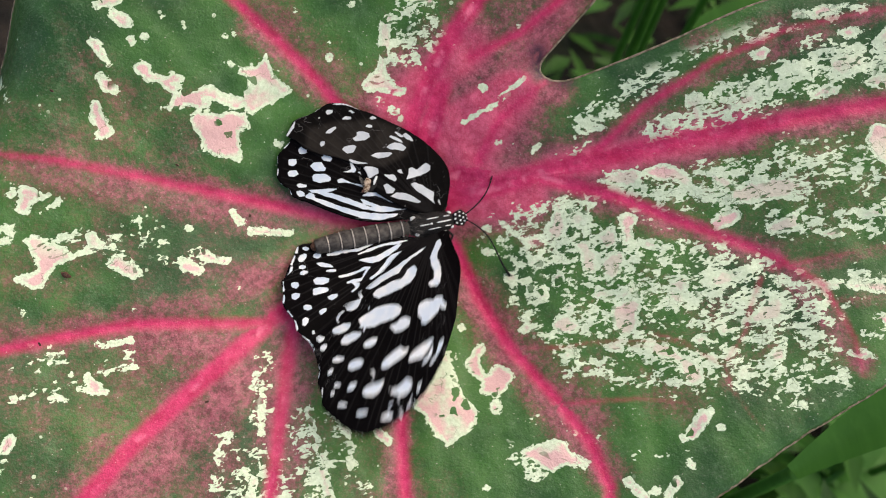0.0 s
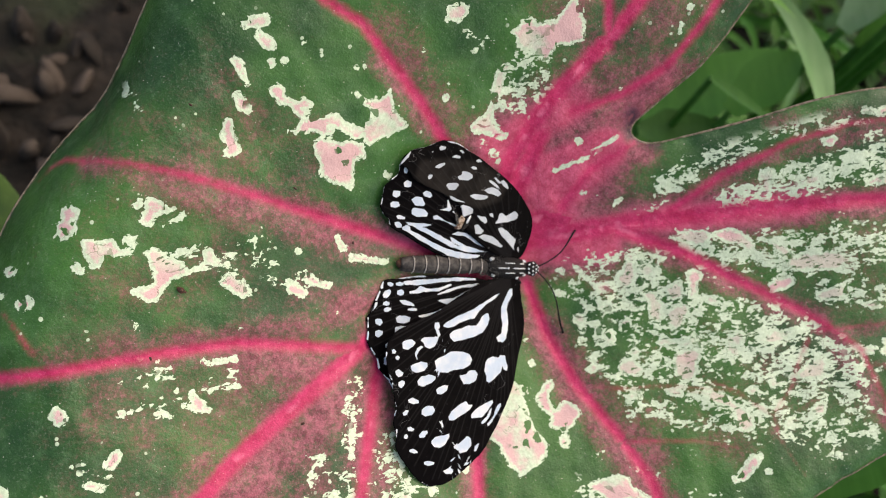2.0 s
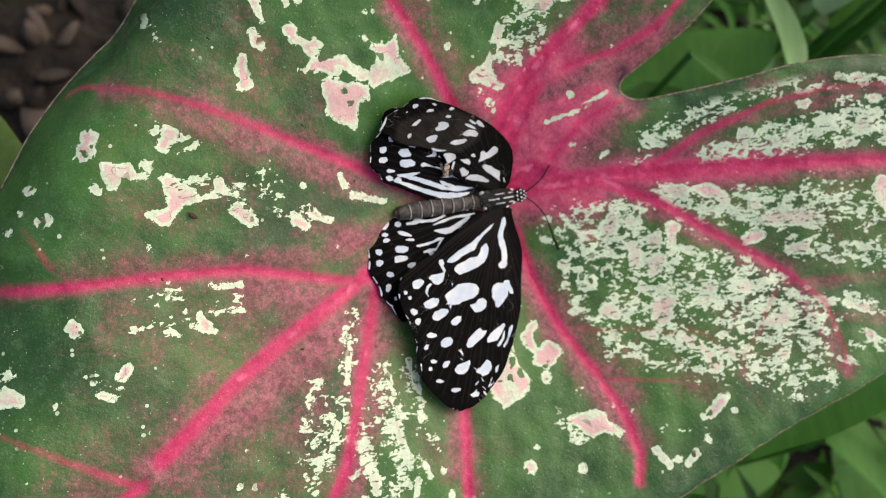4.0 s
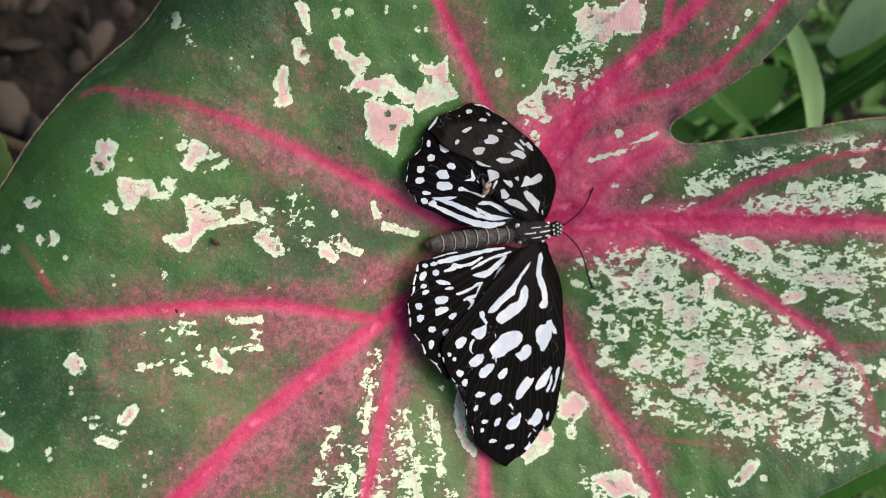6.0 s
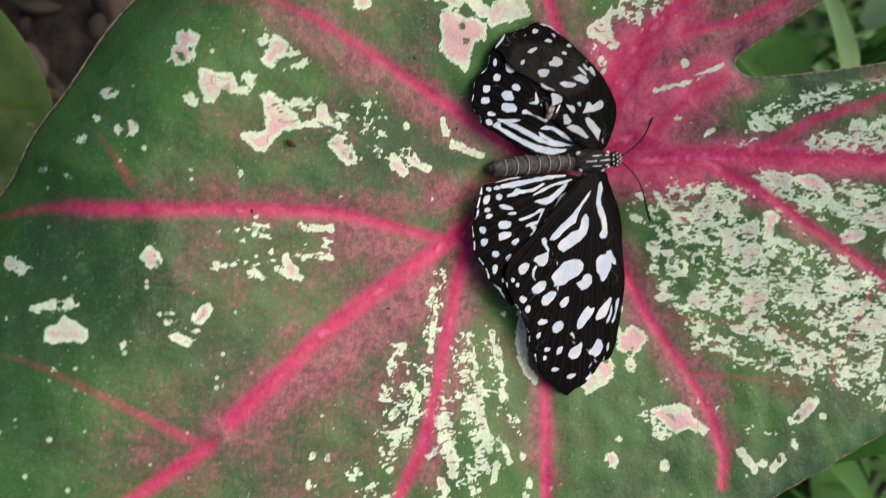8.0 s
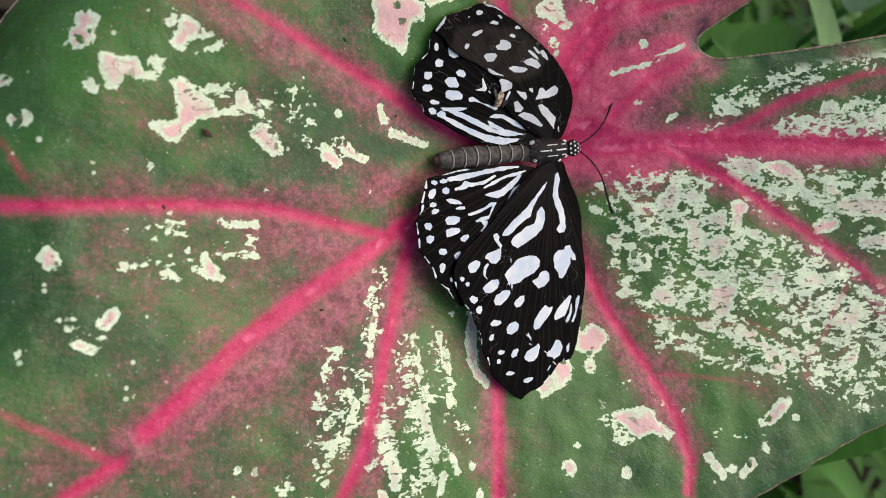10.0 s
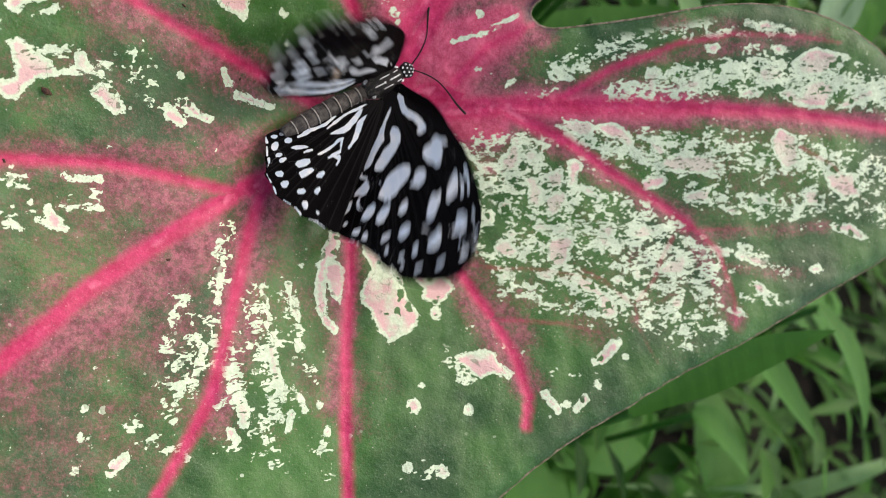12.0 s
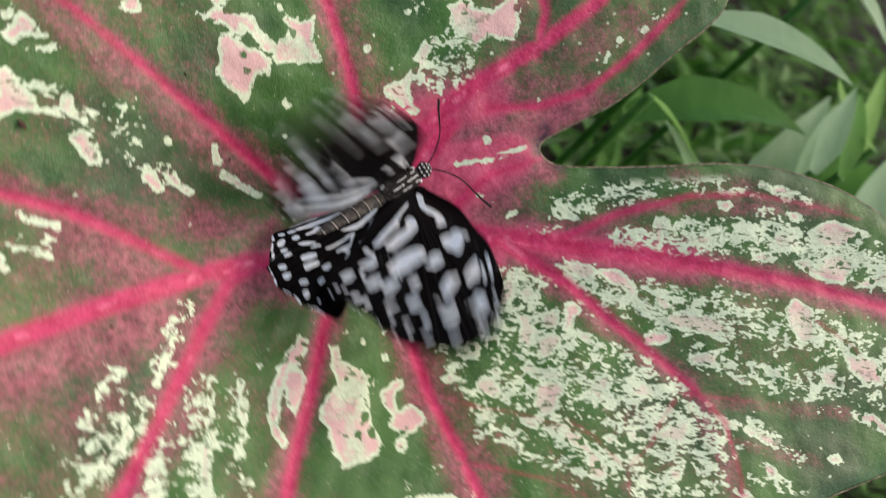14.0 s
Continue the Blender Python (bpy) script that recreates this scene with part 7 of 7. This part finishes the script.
# ---- what moves ----
def motions():
    # the body: seconds, x, y, z in leaf millimetres, heading, dip of the head
    body = [
        (0, 25.9, 0.1, -0.3, 11.1, 7),
        (0.5, 27.5, 2.6, 0.3, 14.4, 7),
        (1, 28.2, 0.3, -0.1, -0.3, 7),
        (1.5, 24.9, -2.4, -0.6, 2.5, 7),
        (2, 24.5, -1.3, -0.5, 2, 7),
        (2.5, 26.8, -2.1, -0.5, 0.9, 7),
        (3, 27.3, -2.8, 1.4, 1.8, 7),
        (3.2, 25.8, -0.6, -0.4, 9.2, 7),
        (5.3, 22.7, 3.7, 0.4, 16.6, 7),
        (5.5, 22.3, 3.3, 0.3, 15.9, 7),
        (6, 23.2, 3.3, 0.3, 15.9, 7),
        (6.5, 23.0, 3.9, 0.4, 16.2, 7),
        (7, 22.9, 3.6, 0.4, 15.9, 7),
        (7.5, 22.5, 3.4, 0.3, 15.9, 7),
        (8, 22.5, 3.3, 0.3, 17, 7),
        (8.2, 22.7, 3.1, 0.2, 17.4, 7),
        (10.3, 22.9, 3.2, 0.3, 17.4, 7),
        (10.5, 22.7, 3.4, 0.3, 16.7, 7),
        (11, 21.9, 2.7, 0.2, 27, 7),
        (11.5, 21.0, 4.9, 0.7, 34.6, 7),
        (12, 18.7, 9.0, 2.0, 39, 4),
        (12.5, 14.4, 8.2, 4.4, 55.5, 2),
        (13, 16.8, 11.9, 3.1, 54.6, 2),
        (13.5, 21.0, 11.5, 2.7, 46.6, 2),
        (14, 21.4, 11.5, 4.7, 55.5, 2),
    ]
    walk(butterfly, [(t, LEAF @ pose(x / 1000, y / 1000, z / 1000, 0, dip, turn)) for t, x, y, z, turn, dip in body])
    # the wings: seconds, then lift and backward sweep of the right fore- and hindwing, of the left fore- and hindwing, and the twist of the right hind- and forewing
    beat = [
        (0, 36, 16, 17, 9, 0, 1, 0, -4, -4, -16),
        (0.1, 43, 13, 40, 7, 32, 15, 32, 10, -4, -12),
        (0.2, 60, 10, 58, 1, 6, 10, 6, 4, -5, -12),
        (0.3, 68, 10, 66, 0, 5, 7, 5, 1, -5, -12),
        (0.4, 23, 19, 22, 6, 7, 12, 7, 5, -6, 0),
        (0.5, 24, 19, 14, 6, 0, 1, 0, -6, -6, -11),
        (0.6, 4, 16, 3, 1, 2, 13, 2, 7, -6, 0),
        (0.7, 20, 14, 18, 0, 5, 15, 5, 9, -6, 0),
        (0.8, 46, 9, 43, -6, 13, 15, 13, 10, -5, -12),
        (0.9, 36, 3, 33, -11, 30, 17, 30, 12, -5, -12),
        (1, 19, 10, 1, -4, 0, 6, 0, 2, -5, -21),
        (1.1, 39, 3, 36, -11, 11, 13, 11, 8, -5, -12),
        (1.2, 37, -5, 34, -16, 26, 20, 26, 15, -5, -12),
        (1.3, 56, -4, 55, -14, 29, 16, 29, 10, -6, -12),
        (1.4, 20, -4, 19, -11, 0, 15, 0, 9, -6, 0),
        (1.5, 0, 5, 0, -1, 0, 4, 0, -3, -6, 0),
        (1.6, 53, -1, 53, -7, 29, 17, 29, 11, -6, -12),
        (1.7, 6, 6, 6, -2, 5, 16, 5, 10, -5, 0),
        (1.8, 2, 7, 2, -1, 1, 12, 1, 8, -5, 0),
        (2, 0, 9, 0, -1, 0, 5, 0, 2, -4, 0),
        (2.3, 1, 8, 1, -1, 2, 3, 2, 1, -3, 0),
        (2.5, 0, 6, 0, -2, 0, -1, 0, -2, -3, 0),
        (2.6, 2, 8, 2, 1, 3, 2, 3, -1, -4, 0),
        (2.7, 28, 11, 28, 4, 9, 7, 8, 2, -5, 0),
        (2.8, 37, 13, 36, 7, 8, 10, 7, 4, -7, -12),
        (2.9, 49, 11, 48, 5, 15, 11, 13, 3, -8, -12),
        (3, 80, 35, 78, 30, 38, 18, 34, 8, -9, 0),
        (3.1, 39, 15, 38, 10, 26, 10, 23, 0, -9, -12),
        (3.2, 27, 14, 26, 10, 13, 13, 11, 4, -8, 0),
        (3.6, 9, 12, 8, 8, 7, 11, 5, 3, -7, 0),
        (4.2, 2, 10, 2, 7, 4, 8, 2, 2, -5, 0),
        (5.3, 2, 5, 1, 4, 1, 3, 1, 1, -2, 0),
        (6, 0, 0, 0, 0, 0, 0, 0, 0, 0, 0),
        (6.5, 0, -1, 0, -1, 0, 0, 0, 0, 0, 0),
        (7, 0, -1, 0, -1, 0, 0, 0, 0, 0, 0),
        (8.2, 0, 0, 0, 0, 0, 0, 0, 0, 0, 0),
        (10.3, 0, 0, 0, 0, 0, 0, 0, 0, 0, 0),
        (10.8, 0, -1, 0, 4, 1, 2, 0, -5, 1, 0),
        (10.9, 24, -2, 24, 5, 11, 7, 10, -3, 1, 0),
        (11, 10, 0, 9, 8, 35, 4, 31, -9, 1, 0),
        (11.1, 40, -10, 38, -4, 62, 1, 62, -7, 1, -12),
        (11.2, 18, 1, 15, 7, 15, 3, 13, -10, 2, 0),
        (11.3, 46, -3, 42, 1, 66, -4, 66, -12, 2, -12),
        (11.4, 16, 6, 11, 10, 3, -2, 1, -15, 3, 0),
        (11.5, 37, 13, 14, 9, 13, -1, 9, -13, 3, -17),
        (11.6, 63, -10, 56, -8, 84, -4, 84, -12, 2, -12),
        (11.7, 26, 6, 19, 8, 9, 4, 8, -7, 2, 0),
        (11.8, 18, 6, 10, 9, 8, 9, 9, -2, 1, 0),
        (11.9, 13, 6, 5, 9, 10, 15, 11, 5, 1, 0),
        (12, 44, 6, 22, 9, 43, 2, 47, -8, 0, -23),
        (12.1, 39, 2, 31, 7, 100, 12, 100, 4, 3, -12),
        (12.2, 19, 5, 10, 12, 39, 14, 44, 6, 6, 0),
        (12.3, 12, 7, 2, 14, 17, 11, 22, 4, 10, 0),
        (12.4, 31, 1, 21, 10, 66, 5, 66, -3, 13, -12),
        (12.5, 6, 3, 6, 19, 31, -13, 42, -18, 16, 2),
        (12.6, 9, 12, 1, 22, 29, -12, 33, -17, 15, 0),
        (12.7, 6, 16, 0, 25, 30, -8, 32, -17, 15, 0),
        (12.8, 5, 19, 0, 27, 26, -5, 26, -17, 14, 0),
        (12.9, 3, 21, 1, 28, 21, -1, 19, -17, 14, 0),
        (13, 1, 14, 0, 20, 22, 2, 15, -17, 13, 0),
        (13.1, 2, 11, 1, 18, 18, 3, 15, -17, 12, 0),
        (13.2, 4, 9, 2, 17, 12, 4, 9, -17, 10, 0),
        (13.3, 19, 10, 17, 19, 94, 8, 94, 0, 9, 0),
        (13.4, 15, 7, 13, 17, 88, 9, 88, 1, 7, 0),
        (13.5, 5, 8, 0, 16, 14, 8, 12, -2, 6, 0),
        (13.6, 6, 1, 3, 12, 6, 11, 6, 4, 5, 0),
        (13.7, 46, -4, 43, 6, 74, 4, 74, -4, 5, -12),
        (13.8, 13, -4, 10, 5, 23, 3, 25, 2, 4, 0),
        (13.9, 49, -7, 47, 1, 94, 2, 94, -6, 4, -12),
        (14, 44, 14, 34, 18, 42, -6, 48, -5, 3, 4),
    ]
    # quick beats: seconds, and how far the right and left pair swing about that moment
    quick = [(0.0, 8, 0), (0.5, 5, 0), (1.0, 9, 4), (3.0, 8, 15), (11.0, 6, 16), (11.5, 14, 7), (12.0, 12, 18), (12.5, 7, 11), (13.5, 3, 13), (14.0, 9, -38)]
    for t, right, left in quick:
        row = next(r for r in beat if r[0] == t)
        for d in (-1, 1):
            if 0 <= t + d / 30 <= 14:
                r, l = d * 2.1 * right, d * 2.1 * left
                beat.append((t + d / 30, row[1] + r, row[2], row[3] + r * 0.6, row[4], row[5] + l, row[6], row[7] + l, row[8], row[9], row[10]))
    beat.sort()
    hinge = HINGE / 1000
    for column, (key, side) in enumerate((("rf", -1), ("rh", -1), ("lf", 1), ("lh", 1))):
        rows = []
        for row in beat:
            lift, sweep = row[1 + 2 * column], row[2 + 2 * column]
            rows.append((row[0], pose(0, side * hinge, 0.0012, side * lift) @ pose(0, 0, 0, 0, {"rh": row[9], "rf": row[10]}.get(key, 0), 0) @ pose(0, 0, 0, 0, 0, side * sweep)))
        walk(WINGS[key], rows)


motions()
